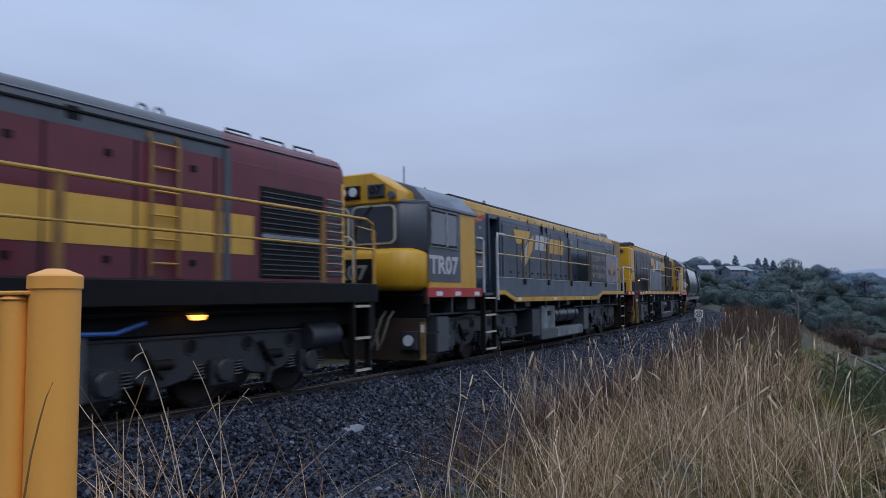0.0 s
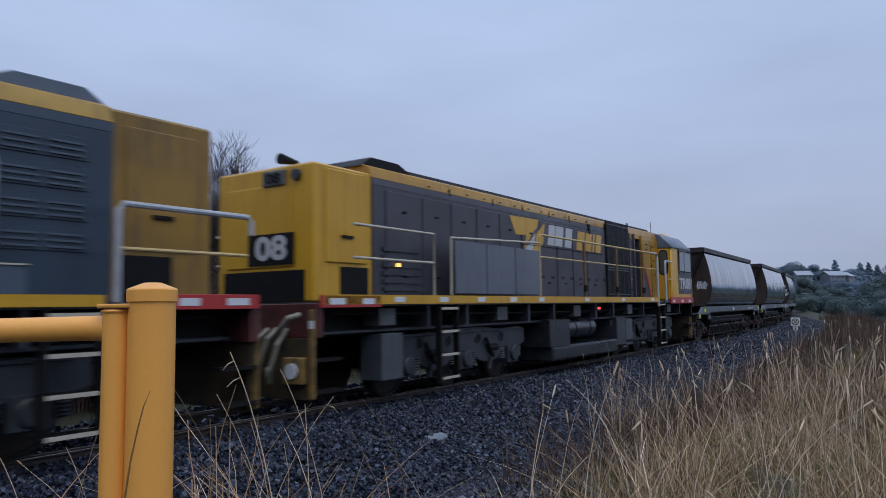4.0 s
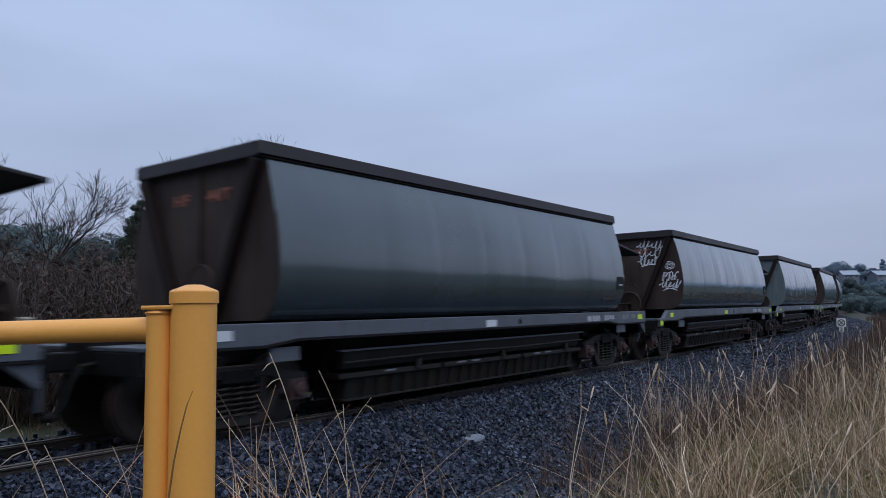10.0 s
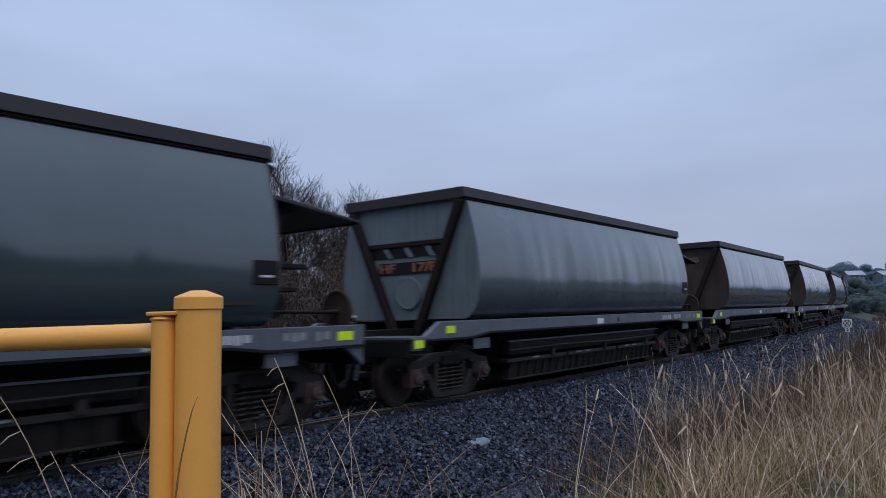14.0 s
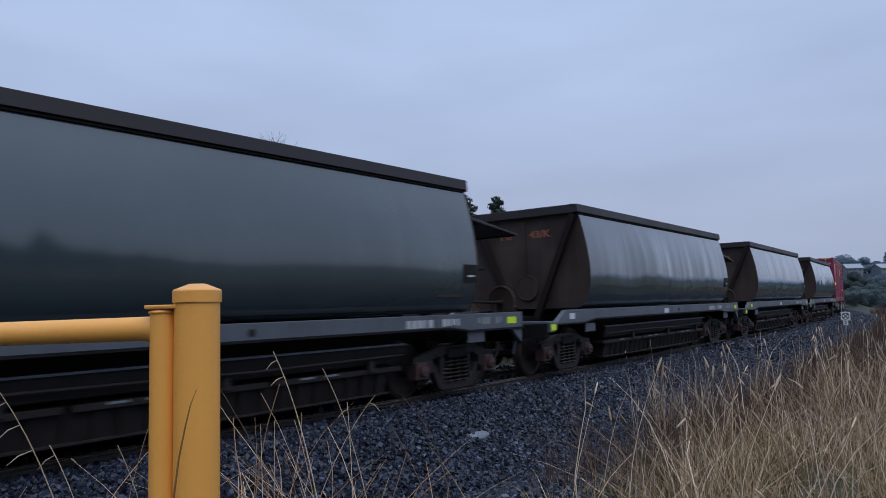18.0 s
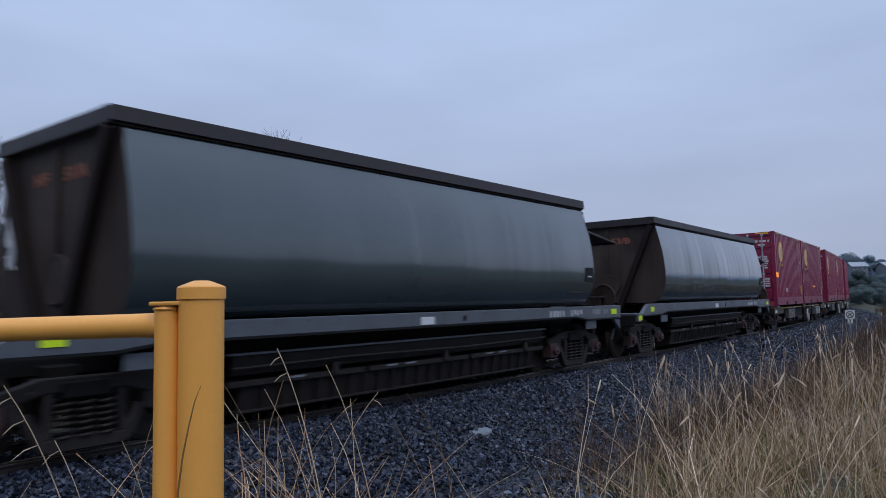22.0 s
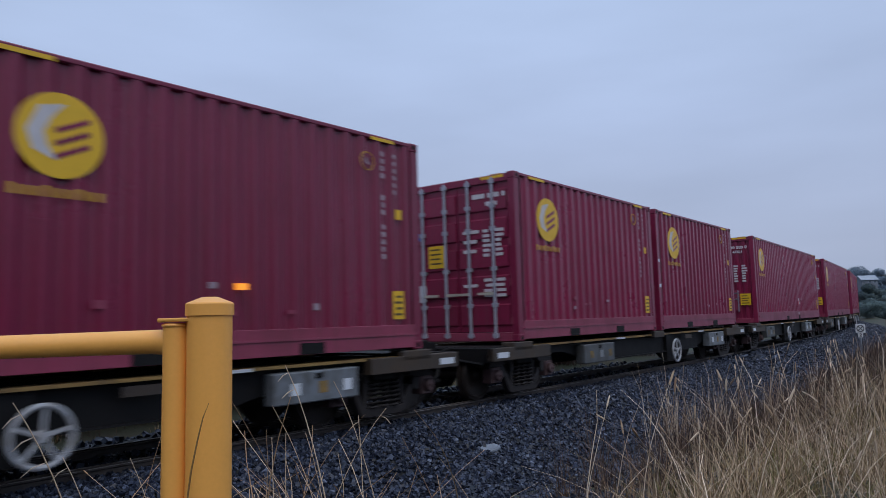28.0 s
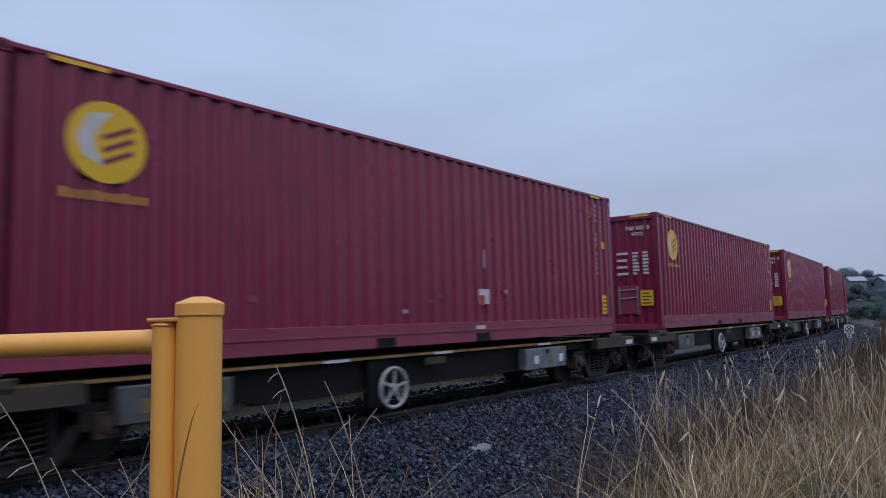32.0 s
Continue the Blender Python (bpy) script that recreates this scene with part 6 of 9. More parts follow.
            for q in (1, -1):
                side_rail = [(X(-7.05), q * 1.36, 1.46), (X(-7.05), q * 1.36, 2.36), (X(-7.11), q * 1.36, 2.42), (X(-8.62), q * 1.36, 2.42)]
                if style == "skirt":
                    part("end_rail", Shape().tube(side_rail + [(X(-8.68), q * 1.34, 2.37), (X(-8.68), q * 1.34, 2.22)], 0.032, 8), PALE_RAIL, g, "pale grey end rail")
                    part("end_rail", Shape().tube([(X(-7.05), q * 1.36, 1.98), (X(-8.6), q * 1.36, 1.98)], 0.02, 8), RAIL_YEL, g)
                beam_plate = part("beam_frame", Shape().box(*sorted((xe, xe + p * 0.03)), *sorted((q * 1.24, q * 1.34)), 0.24, 1.36), MUSTARD, g, "mustard edge of the pilot", bevel=0.01)
                part("beam_label", Shape().box(*sorted((xe + p * 0.03, xe + p * 0.034)), *sorted((q * 1.25, q * 1.33)), 1.12, 1.22), WHITE, beam_plate)
                part("jumper_hose", Shape().tube([(xe + p * 0.03, q * 0.62, 0.98), (xe + p * 0.14, q * 0.80, 1.08), (xe + p * 0.16, q * 1.02, 1.26), (xe + p * 0.05, q * 1.12, 1.30)], 0.034, 8), HOSE, g, "pale hanging hose")
                part("jumper_hose", Shape().tube([(xe + p * 0.03, q * 0.86, 1.12), (xe + p * 0.18, q * 0.84, 0.92), (xe + p * 0.20, q * 0.74, 0.60), (xe + p * 0.14, q * 0.66, 0.44), (xe + p * 0.10, q * 0.58, 0.62)], 0.030, 8), HOSE, g, "pale hanging hose")
    # side handrails
    for k in (1, -1):
        y = k * 1.385
        if style == "skirt":
            posts, run_a, run_b = [3.5, 1.7, -0.34, -2.37, -4.3], 5.19, -5.9
            boards = [(-2.42, -4.28, "b"), (-4.34, -5.82, "p")]
        else:
            posts, run_a, run_b = [3.72, 1.75, -0.25], 4.95, -2.5
            boards = []
        rails = Shape().tube([(X(run_a), y, 1.46), (X(run_a), y, 2.72), (X(run_a - 0.06), y, 2.77), (X(run_b + 0.06), y, 2.77), (X(run_b), y, 2.72), (X(run_b), y, 1.46)], 0.022, 8)
        part("top_handrail", rails, RAIL_YEL, g, "long handrail")
        for u in ((run_b, run_a) if style == "skirt" else (run_a,)):
            part("rail_end_post", Shape().tube([(X(u), y * 1.003, 1.30), (X(u), y * 1.003, 2.66), (X(u + (0.05 if u < 0 else -0.05)), y * 1.003, 2.77), (X(u + (0.4 if u < 0 else -0.4)), y * 1.003, 2.77)], 0.034, 10), PALE_RAIL, g, "pale grey end of the handrail")
        part("middle_handrail", Shape().tube([(X(run_a), y, 2.33), (X(run_b if not boards else -2.37), y, 2.33)], 0.016, 8), RAIL_YEL, g)
        for u in posts:
            part("stanchion", bx(u - 0.045, u + 0.045, *sorted((k * 1.36, k * 1.40)), 1.72 if style == "skirt" else 1.5, 2.77), RUST_POST, g, "rusty brown stanchion")
            part("stanchion_foot", bx(u - 0.07, u + 0.07, *sorted((k * 1.38, k * 1.43)), 1.66, 1.80), LOCO_BLACK, g)
        for ua, ub, kind in boards:
            board = part("banner_board" if kind == "b" else "picture_board", bx(ua, ub, *sorted((k * 1.405, k * 1.42)), 1.83, 2.74), BANNER if kind == "b" else BOARD_PINK, g, "slate-blue banner with faded words" if kind == "b" else "faded pinkish picture board with a tan map", bevel=0.006)
            if kind == "b" and k > 0:
                for txt, z, w, sz in (("CELEBRATING", 2.55, 1.55, 0.26), ("150 YEARS OF RAIL", 2.27, 1.62, 0.2), ("IN TASMANIA", 2.00, 1.55, 0.26)):
                    lettering("banner_line", txt, sz, at(X((ua + ub) / 2), 1.424, z, SIDE), BANNER_WORD, board, width=w)
            if kind == "p" and k > 0:
                c = (ua + ub) / 2
                part("board_edge", bx(ub + 0.22, ub + 0.205, 1.421, 1.424, 1.86, 2.71), BANNER_WORD, board)
                part("map_shape", Shape().prism([(X(c + 0.27), 2.20), (X(c + 0.22), 2.36), (X(c + 0.24), 2.47), (X(c + 0.08), 2.44), (X(c), 2.56), (X(c - 0.08), 2.44), (X(c - 0.22), 2.43), (X(c - 0.20), 2.2), (X(c - 0.08), 2.02), (X(c + 0.02), 1.95), (X(c + 0.10), 2.05)], "y", 1.421, 1.424), MAP_TAN, board)
                for zz, w in ((2.40, 0.26), (2.32, 0.30)):
                    part("map_caption", bx(c + w / 2, c - w / 2, 1.4245, 1.4265, zz - 0.018, zz + 0.018), LOCO_YEL2, board)
                for q in (1, -1):
                    part("dark_mark", Shape().prism([(X(c + q * 0.50), 2.19), (X(c + q * 0.40), 2.27), (X(c + q * 0.20), 2.19), (X(c + q * 0.10), 2.10), (X(c + q * 0.12), 2.02), (X(c + q * 0.30), 2.07), (X(c + q * 0.50), 2.09)], "y", 1.425, 1.427), MAP_BROWN, board)
                part("dark_mark", Shape().prism([(X(c + 0.16), 2.12), (X(c), 2.05), (X(c - 0.16), 2.12), (X(c - 0.06), 1.98), (X(c), 1.90), (X(c + 0.06), 1.98)], "y", 1.428, 1.430), MAP_TAN, board)
        # gate posts beside the steps
        for u in ((5.95,) if style == "skirt" else (5.71,)):
            part("grab_rail", Shape().tube([(X(u), y, 1.46), (X(u), y, 2.55), (X(u + 0.05), y, 2.6), (X(6.3), y, 2.6)], 0.032, 8), PALE_RAIL, g, "pale grab rail")
        if style == "skirt":
            for zz in (2.3, 2.0):
                part("middle_handrail", Shape().tube([(X(5.95), y, zz), (X(6.3), y, zz)], 0.018, 8), RAIL_YEL, g)
        if style != "skirt":
            part("middle_handrail", Shape().tube([(X(5.71), y, 2.08), (X(6.3), y, 2.08)], 0.018, 8), RAIL_YEL, g)
            for ua, ub in ((-2.55, -3.55), (-3.58, -4.60), (-4.63, -5.62)):
                part("grey_screen", bx(ua, ub, *sorted((k * 1.39, k * 1.41)), 1.58, 2.44), SCREEN_GREY, g, "plain pale grey panel on the handrail", bevel=0.006)
            part("top_handrail", Shape().tube([(X(-2.5), y, 2.6), (X(-5.7), y, 2.48), (X(-5.72), y, 1.46)], 0.022, 8), RAIL_GREY, g)
            part("top_handrail", Shape().tube([(X(-6.2), y, 1.46), (X(-6.2), y, 2.5), (X(-8.1), y, 2.5)], 0.022, 8), RAIL_GREY, g)
            part("middle_handrail", Shape().tube([(X(-6.2), y, 2.05), (X(-8.1), y, 2.05)], 0.02, 8), RAIL_GREY, g)
            ladder(g, X(5.25), 0.5, k * 1.40)
            ladder(g, X(-5.8), 0.5, k * 1.40)
            if k > 0:
                part("side_lamp", bx(4.89, 4.82, 1.005, 1.05, 1.735, 1.765), ORANGE_GLOW, g, "glowing amber lamp")
                part("side_lamp", bx(-6.64, -6.70, 1.035, 1.06, 1.99, 2.04), ORANGE_GLOW, g, "glowing amber lamp")
        else:
            ladder(g, X(5.65), 0.6, k * 1.40)
            ladder(g, X(-6.63), 0.52, k * 1.40)
    # tanks between the bogies
    part("fuel_tank", bx(1.95, -1.8, -1.28, 1.28, 0.22, 0.52), TANK_GREY if style == "skirt" else AIR_TANK, g, "grey fuel tank", bevel=0.03)
    part("fuel_tank_end", bx(1.95, 0.85, -1.28, 1.28, 0.50, 1.12) if style == "skirt" else bx(-0.9, -1.9, -1.28, 1.28, 0.50, 1.08), TANK_STREAK if style == "skirt" else AIR_TANK, g, bevel=0.02)
    part("battery_box", bx(2.6, 2.0, -1.25, 1.25, 0.35, 1.05), LOCO_UNDER, g, bevel=0.02)
    for k in (1, -1):
        t = Shape().tube([(X(0.72), k * 1.02, 0.86), (X(0.66), k * 1.02, 0.86), (X(-1.55), k * 1.02, 0.86), (X(-1.6), k * 1.02, 0.86)], [0.14, 0.22, 0.22, 0.14], 20)
        tank = part("air_reservoir", t, AIR_TANK, g, "dark cylindrical air tank", smooth=50)
        for u in (0.35, -0.45, -1.25):
            part("tank_strap", Shape().ring((X(u), k * 1.02, 0.86), "x", 0.222, 0.012, 22, 6), UNDER, tank)
        part("tank_panel", bx(0.7, -1.78, *sorted((k * 1.285, k * 1.30)), 0.26, 0.48), TANK_STREAK if style == "skirt" else AIR_TANK, g, bevel=0.01)
        part("filler", bx(1.5, 1.3, *sorted((k * 1.28, k * 1.32)), 0.86, 0.98), UNDER, g)
        part("pipe_run", Shape().tube([(X(-2.6), k * 1.1, 1.18), (X(0), k * 1.12, 1.2), (X(3.0), k * 1.1, 1.18)], 0.03, 8), UNDER, g)
        part("pipe_run", Shape().tube([(X(2.4), k * 1.2, 0.45), (X(4.2), k * 1.22, 0.42)], 0.04, 8), UNDER, g)
    big_bogie(g, X(5.25)), big_bogie(g, X(-4.75))
    return g


def old_diesel():
    g = thing("hood_locomotive", "maroon hood locomotive with a yellow side band and grey roof", "locomotive", "diesel locomotives")
    part("main_frame", Shape().box(-7.85, 8.0, -1.0, 1.0, 0.95, 1.4), UNDER, g, bevel=0.02)
    part("deck", Shape().box(-7.9, 8.0, -1.40, 1.40, 1.30, 1.60), LOCO_BLACK, g, "black running board", bevel=0.015)
    prof = [(-0.97, 1.60), (0.97, 1.60), (0.97, 3.22), (-0.97, 3.22)]
    part("hood", Shape().prism(prof, "x", -7.55, 3.4), MAROON, g, bevel=0.02)
    for k in (1, -1):
        ya, yb = sorted((k * 0.97, k * 0.976))
        part("yellow_band", Shape().box(-5.5, 3.4, ya, yb, 1.97, 2.50), CREAM_YEL, g, "yellow side band")
        gr = part("radiator_grille", Shape().box(-7.02, -5.62, *sorted((k * 0.965, k * 0.985)), 1.66, 2.94), LOCO_BLACK, g, "black slatted radiator grille", bevel=0.01)
        for i in range(17):
            part("grille_slat", Shape().box(-6.98, -5.66, *sorted((k * 0.985, k * 0.998)), 1.70 + i * 0.072, 1.715 + i * 0.072), TANK_GREY, gr)
        part("grille_bar", Shape().box(-7.0, -5.64, *sorted((k * 0.998, k * 1.006)), 2.22, 2.27), GALV, gr)
        for i in range(10):
            part("end_louvre", Shape().box(-7.5, -7.1, *sorted((k * 0.965, k * 0.99)), 1.72 + i * 0.125, 1.78 + i * 0.125), LOCO_UNDER, g)
            part("louvre_lip", Shape().box(-7.5, -7.1, *sorted((k * 0.965, k * 1.002)), 1.782 + i * 0.125, 1.796 + i * 0.125), RAIL_GREY, g)
        part("yellow_edge", Shape().box(-7.56, -7.5, *sorted((k * 0.955, k * 0.982)), 1.6, 3.2), CREAM_YEL, g, bevel=0.004)
        for u in (-4.8, -3.6, -2.5, -1.4, -0.3, 0.8, 1.9, 3.0):
            part("door_seam", Shape().box(u - 0.012, u + 0.012, *sorted((k * 0.965, k * 0.981)), 1.62, 3.2), UNDER, g)
            for zz in (1.78, 2.95):
                part("door_latch", Shape().box(u + 0.32, u + 0.40, *sorted((k * 0.97, k * 0.99)), zz + 0.01, zz + 0.08), UNDER, g)
        # handrails and posts
        y = k * 1.37
        part("top_handrail", Shape().tube([(3.4, y, 2.62), (-7.6, y, 2.62), (-7.78, y, 2.56), (-7.8, y, 2.3)], 0.024, 8), OLD_RAIL, g, "yellow handrail")
        part("middle_handrail", Shape().tube([(3.4, y, 2.15), (-7.8, y, 2.15)], 0.018, 8), OLD_RAIL, g)
        for u in (1.7, -0.35, -2.42, -4.47, -6.51):
            part("stanchion", Shape().box(u - 0.05, u + 0.05, *sorted((k * 1.345, k * 1.385)), 1.58, 2.62), OLD_POST, g)
        part("end_rail", Shape().tube([(-7.82, y, 1.55), (-7.82, y, 2.45), (-7.82, y * 0.75, 2.55), (-7.82, y * 0.72, 1.55)], 0.026, 8), OLD_RAIL, g)
        # hood ladder
        for xx in (-4.18, -3.78):
            part("ladder_stile", Shape().tube([(xx, k * 1.02, 1.65), (xx, k * 1.02, 3.2), (xx, k * 0.85, 3.55)], 0.022, 6), OLD_POST, g)
        for i in range(6):
            part("ladder_rung", Shape().tube([(-4.18, k * 1.02, 1.8 + i * 0.28), (-3.78, k * 1.02, 1.8 + i * 0.28)], 0.014, 6), OLD_RAIL, g)
        ladder(g, -7.45, 0.42, k * 1.40, 0.22, 1.35, 3)
        part("sill_pipe", Shape().tube([(-7.0, k * 1.2, 1.22), (3.0, k * 1.2, 1.22)], 0.03, 8), UNDER, g)
        part("air_reservoir", Shape().tube([(-7.2, k * 1.0, 0.82), (-6.5, k * 1.0, 0.82)], 0.2, 16), LOCO_UNDER, g)
    roof = [(0.97, 3.20), (0.965, 3.36), (0.93, 3.48), (0.86, 3.58), (0.72, 3.65), (0.5, 3.69), (0.2, 3.705)]
    poly = roof + [(-y, z) for y, z in reversed(roof)]
    part("roof_panel", Shape().prism(poly, "x", -5.0, 3.4), ROOF_GREY, g, "grey rounded roof", smooth=50)
    part("roof_panel", Shape().prism([(y * 0.995, z - 0.01) for y, z in poly], "x", -7.56, -5.0), MAROON, g, "maroon roof end", smooth=50)
    part("roof_rail", Shape().tube([(-7.3, 0.72, 3.60), (-5.2, 0.72, 3.64)], 0.02, 6), ROOF_GREY, g)
    part("roof_seam", Shape().box(-5.05, 3.4, 0.94, 0.985, 3.36, 3.385), UNDER, g)
    part("roof_moulding", Shape().box(-7.5, 3.4, 0.925, 0.945, 3.475, 3.49), GALV, g)
    part("roof_joint", Shape().box(-5.03, -4.97, -0.99, 0.99, 3.2, 3.30), UNDER, g)
    part("hood_joint", Shape().box(-5.06, -4.94, 0.96, 0.995, 1.62, 3.34), ROOF_GREY, g, bevel=0.006)
    for xx in (-7.1, -6.4, -5.7):
        part("roof_hoop", Shape().tube([(xx, 0.74, 3.58), (xx, 0.70, 3.70), (xx + 0.45, 0.70, 3.70), (xx + 0.45, 0.74, 3.58)], 0.016, 6), ROOF_GREY, g)
    for xx in (-2.9, -1.2, 0.6):
        part("roof_stain_plate", Shape().box(xx, xx + 0.16, 0.955, 0.968, 3.27, 3.42), UNDER, g)
    for xx in (-4.05, -4.3):
        part("lift_eye", Shape().ring((xx, 0.5, 3.72), "y", 0.07, 0.02, 16, 6), GALV, g)
    part("cab", Shape().prism([(-1.38, 1.6), (1.38, 1.6), (1.38, 3.1), (1.0, 3.6), (-1.0, 3.6), (-1.38, 3.1)], "x", 3.4, 5.6), MAROON, g, bevel=0.03)
    part("short_hood", Shape().box(5.6, 7.8, -0.95, 0.95, 1.6, 2.9), MAROON, g, bevel=0.05)
    part("amber_lamp", Shape().disc((-4.3, 1.22, 1.16), "z", 0.07, 0.11, 0.06, 16), ORANGE_GLOW, g, "glowing amber lamp under the deck")
    part("blue_hose", Shape().tube([(-3.6, 1.15, 1.12), (-3.2, 1.2, 1.02), (-2.8, 1.2, 1.03), (-2.3, 1.15, 1.08)], 0.025, 8), HOSE_BLUE, g, "blue hose")
    part("buffer_beam", Shape().box(-7.95, -7.82, -1.3, 1.3, 0.7, 1.4), LOCO_BLACK, g, bevel=0.01)
    coupler(g, -7.9, -1), hose(g, -7.95, -1)
    part("fuel_tank", Shape().box(-1.6, 1.8, -1.2, 1.2, 0.3, 0.95), UNDER, g, bevel=0.03)
    big_bogie(g, -4.9, OLD_BOGIE), big_bogie(g, 4.9, OLD_BOGIE)
    return g

# ---- the ground and what grows on it ----
BALLAST = leafy("blue_grey_ballast", [(0.0045, 0.006, 0.012), (0.031, 0.040, 0.068), (0.007, 0.009, 0.018), (0.063, 0.078, 0.124), (0.0035, 0.005, 0.010), (0.020, 0.026, 0.046), (0.006, 0.008, 0.016), (0.046, 0.058, 0.094), (0.008, 0.011, 0.021), (0.115, 0.138, 0.198)], 0.38)
BALLAST.node_tree.nodes["Principled BSDF"].inputs["Specular IOR Level"].default_value = 0.28
# Near-black colour paints the deep shade in the gaps between stones.
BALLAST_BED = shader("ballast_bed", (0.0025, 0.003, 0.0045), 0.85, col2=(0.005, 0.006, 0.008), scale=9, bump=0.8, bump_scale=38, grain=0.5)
SOIL = shader("grassy_soil", (0.036, 0.031, 0.019), 0.95, col2=(0.028, 0.041, 0.024), scale=0.5, mixed=1.0, bump=0.6, bump_scale=26, grain=0.6)
RAIL_SIDE = shader("rail_brown_side", (0.050, 0.040, 0.036), 0.5, col2=(0.075, 0.055, 0.045), scale=7)
RAIL_CROWN = shader("worn_rail_crown", (0.24, 0.215, 0.20), 0.38, metal=0.55, col2=(0.17, 0.14, 0.12), scale=5, grain=0.1)
SLEEPER = shader("dark_sleeper", (0.050, 0.046, 0.042), 0.8, col2=(0.03, 0.028, 0.026), scale=8, bump=0.3)
STRAW = leafy("dry_straw_grass", [(0.60, 0.41, 0.25), (0.14, 0.084, 0.052), (0.84, 0.65, 0.45), (0.045, 0.029, 0.019), (0.46, 0.30, 0.175), (0.09, 0.054, 0.033), (0.70, 0.50, 0.31), (0.20, 0.122, 0.072)], 0.5, 0.15, patch=0.65, patch_scale=0.8, patch_col=(0.50, 0.50, 0.30))
THATCH = leafy("dark_brown_thatch", [(0.12, 0.080, 0.045), (0.075, 0.072, 0.030), (0.19, 0.120, 0.066), (0.050, 0.036, 0.022), (0.10, 0.105, 0.040)], 0.8, 0.1)
GREEN_BLADE = leafy("green_undergrowth", [(0.14, 0.165, 0.045), (0.25, 0.225, 0.075), (0.16, 0.185, 0.055), (0.42, 0.31, 0.13)], 0.7, 0.2, patch=0.6, patch_scale=1.6)
PALE_STALK = leafy("pale_dry_stalks", [(0.72, 0.56, 0.41), (0.46, 0.33, 0.225), (0.84, 0.70, 0.55), (0.26, 0.16, 0.10), (0.60, 0.44, 0.29)], 0.5, 0.1)
BENT_STALK = leafy("weathered_tan_stalks", [(0.52, 0.36, 0.22), (0.34, 0.20, 0.115), (0.66, 0.50, 0.34), (0.22, 0.125, 0.072), (0.46, 0.28, 0.16)], 0.55, 0.1)
RUSSET = leafy("russet_scrub", [(0.150, 0.090, 0.070), (0.060, 0.041, 0.038), (0.26, 0.175, 0.128), (0.042, 0.030, 0.029), (0.105, 0.066, 0.056)], 0.8, 0.12, patch=0.7, patch_scale=0.8)
BRAMBLE = leafy("grey_bramble_canes", [(0.13, 0.107, 0.104), (0.040, 0.033, 0.033), (0.30, 0.255, 0.245), (0.06, 0.048, 0.048), (0.17, 0.138, 0.13)], 0.85, patch=0.6, patch_scale=0.5)
TWIG = leafy("bare_twigs", [(0.035, 0.029, 0.029), (0.022, 0.019, 0.019), (0.055, 0.046, 0.044), (0.030, 0.024, 0.024)], 0.85, patch=0.6, patch_scale=0.5)
TWIG_RED = leafy("reddish_bramble", [(0.092, 0.058, 0.052), (0.052, 0.038, 0.036), (0.135, 0.092, 0.082), (0.066, 0.064, 0.044)], 0.85, patch=0.6, patch_scale=0.5)
BARK = shader("grey_bark", (0.055, 0.046, 0.040), 0.9, col2=(0.09, 0.078, 0.07), scale=6, bump=0.5, bump_scale=30)
# Grey-green leaves with some distance haze mixed in as blue.
GUM = leafy("eucalypt_leaves", [(0.088, 0.128, 0.146), (0.108, 0.150, 0.154), (0.076, 0.110, 0.134), (0.136, 0.172, 0.132), (0.096, 0.138, 0.162)], 0.85, 0.1, patch=0.5, patch_scale=0.05, patch_col=(0.50, 0.58, 0.72), each=0.45)
# Farther leaves: paler and bluer, the haze painted into the colour.
GUM_FAR = leafy("haze_tinted_leaves", [(0.130, 0.180, 0.245), (0.148, 0.202, 0.268), (0.116, 0.164, 0.226), (0.160, 0.214, 0.256), (0.138, 0.190, 0.255)], 0.9, 0.1, patch=0.5, patch_scale=0.05, patch_col=(0.64, 0.70, 0.78), each=0.3)
YOUNG_PINE = leafy("young_pine_needles", [(0.075, 0.11, 0.055), (0.10, 0.14, 0.065), (0.05, 0.08, 0.045)], 0.7, 0.1)
PINE = leafy("dark_conifer_leaves", [(0.018, 0.032, 0.022), (0.028, 0.045, 0.028), (0.014, 0.024, 0.018)], 0.7, 0.05)
# Distance haze as a flat pale blue base colour.
HAZE = shader("painted_haze_blue", (0.29, 0.345, 0.45), 1.0, col2=(0.26, 0.31, 0.41), scale=0.004, grain=0.03, spec=0.0)
WET_ROAD = shader("wet_bitumen", (0.045, 0.047, 0.052), 0.22, col2=(0.035, 0.036, 0.04), scale=0.8, spec=0.7, bump=0.05)
HOUSE_WALL = shader("grey_weatherboard", (0.15, 0.17, 0.20), 0.7, scale=1.5)
# Roof tone dulled and blued: distance haze put into the colour.
HOUSE_ROOF = shader("pale_steel_roof", (0.29, 0.33, 0.39), 0.6, scale=1.5)
SIGN_WHITE = shader("sign_white", (0.66, 0.67, 0.68), 0.5, mixed=0.2, grain=0.04)
SIGN_BLACK = shader("sign_black", (0.012, 0.012, 0.014), 0.5)
ROCK = shader("pale_bluish_rock", (0.17, 0.20, 0.25), 0.6, col2=(0.11, 0.13, 0.17), scale=12, bump=0.5)
POLE_WOOD = shader("weathered_pole", (0.16, 0.14, 0.12), 0.9, scale=5)
rs = np.random.RandomState(11)


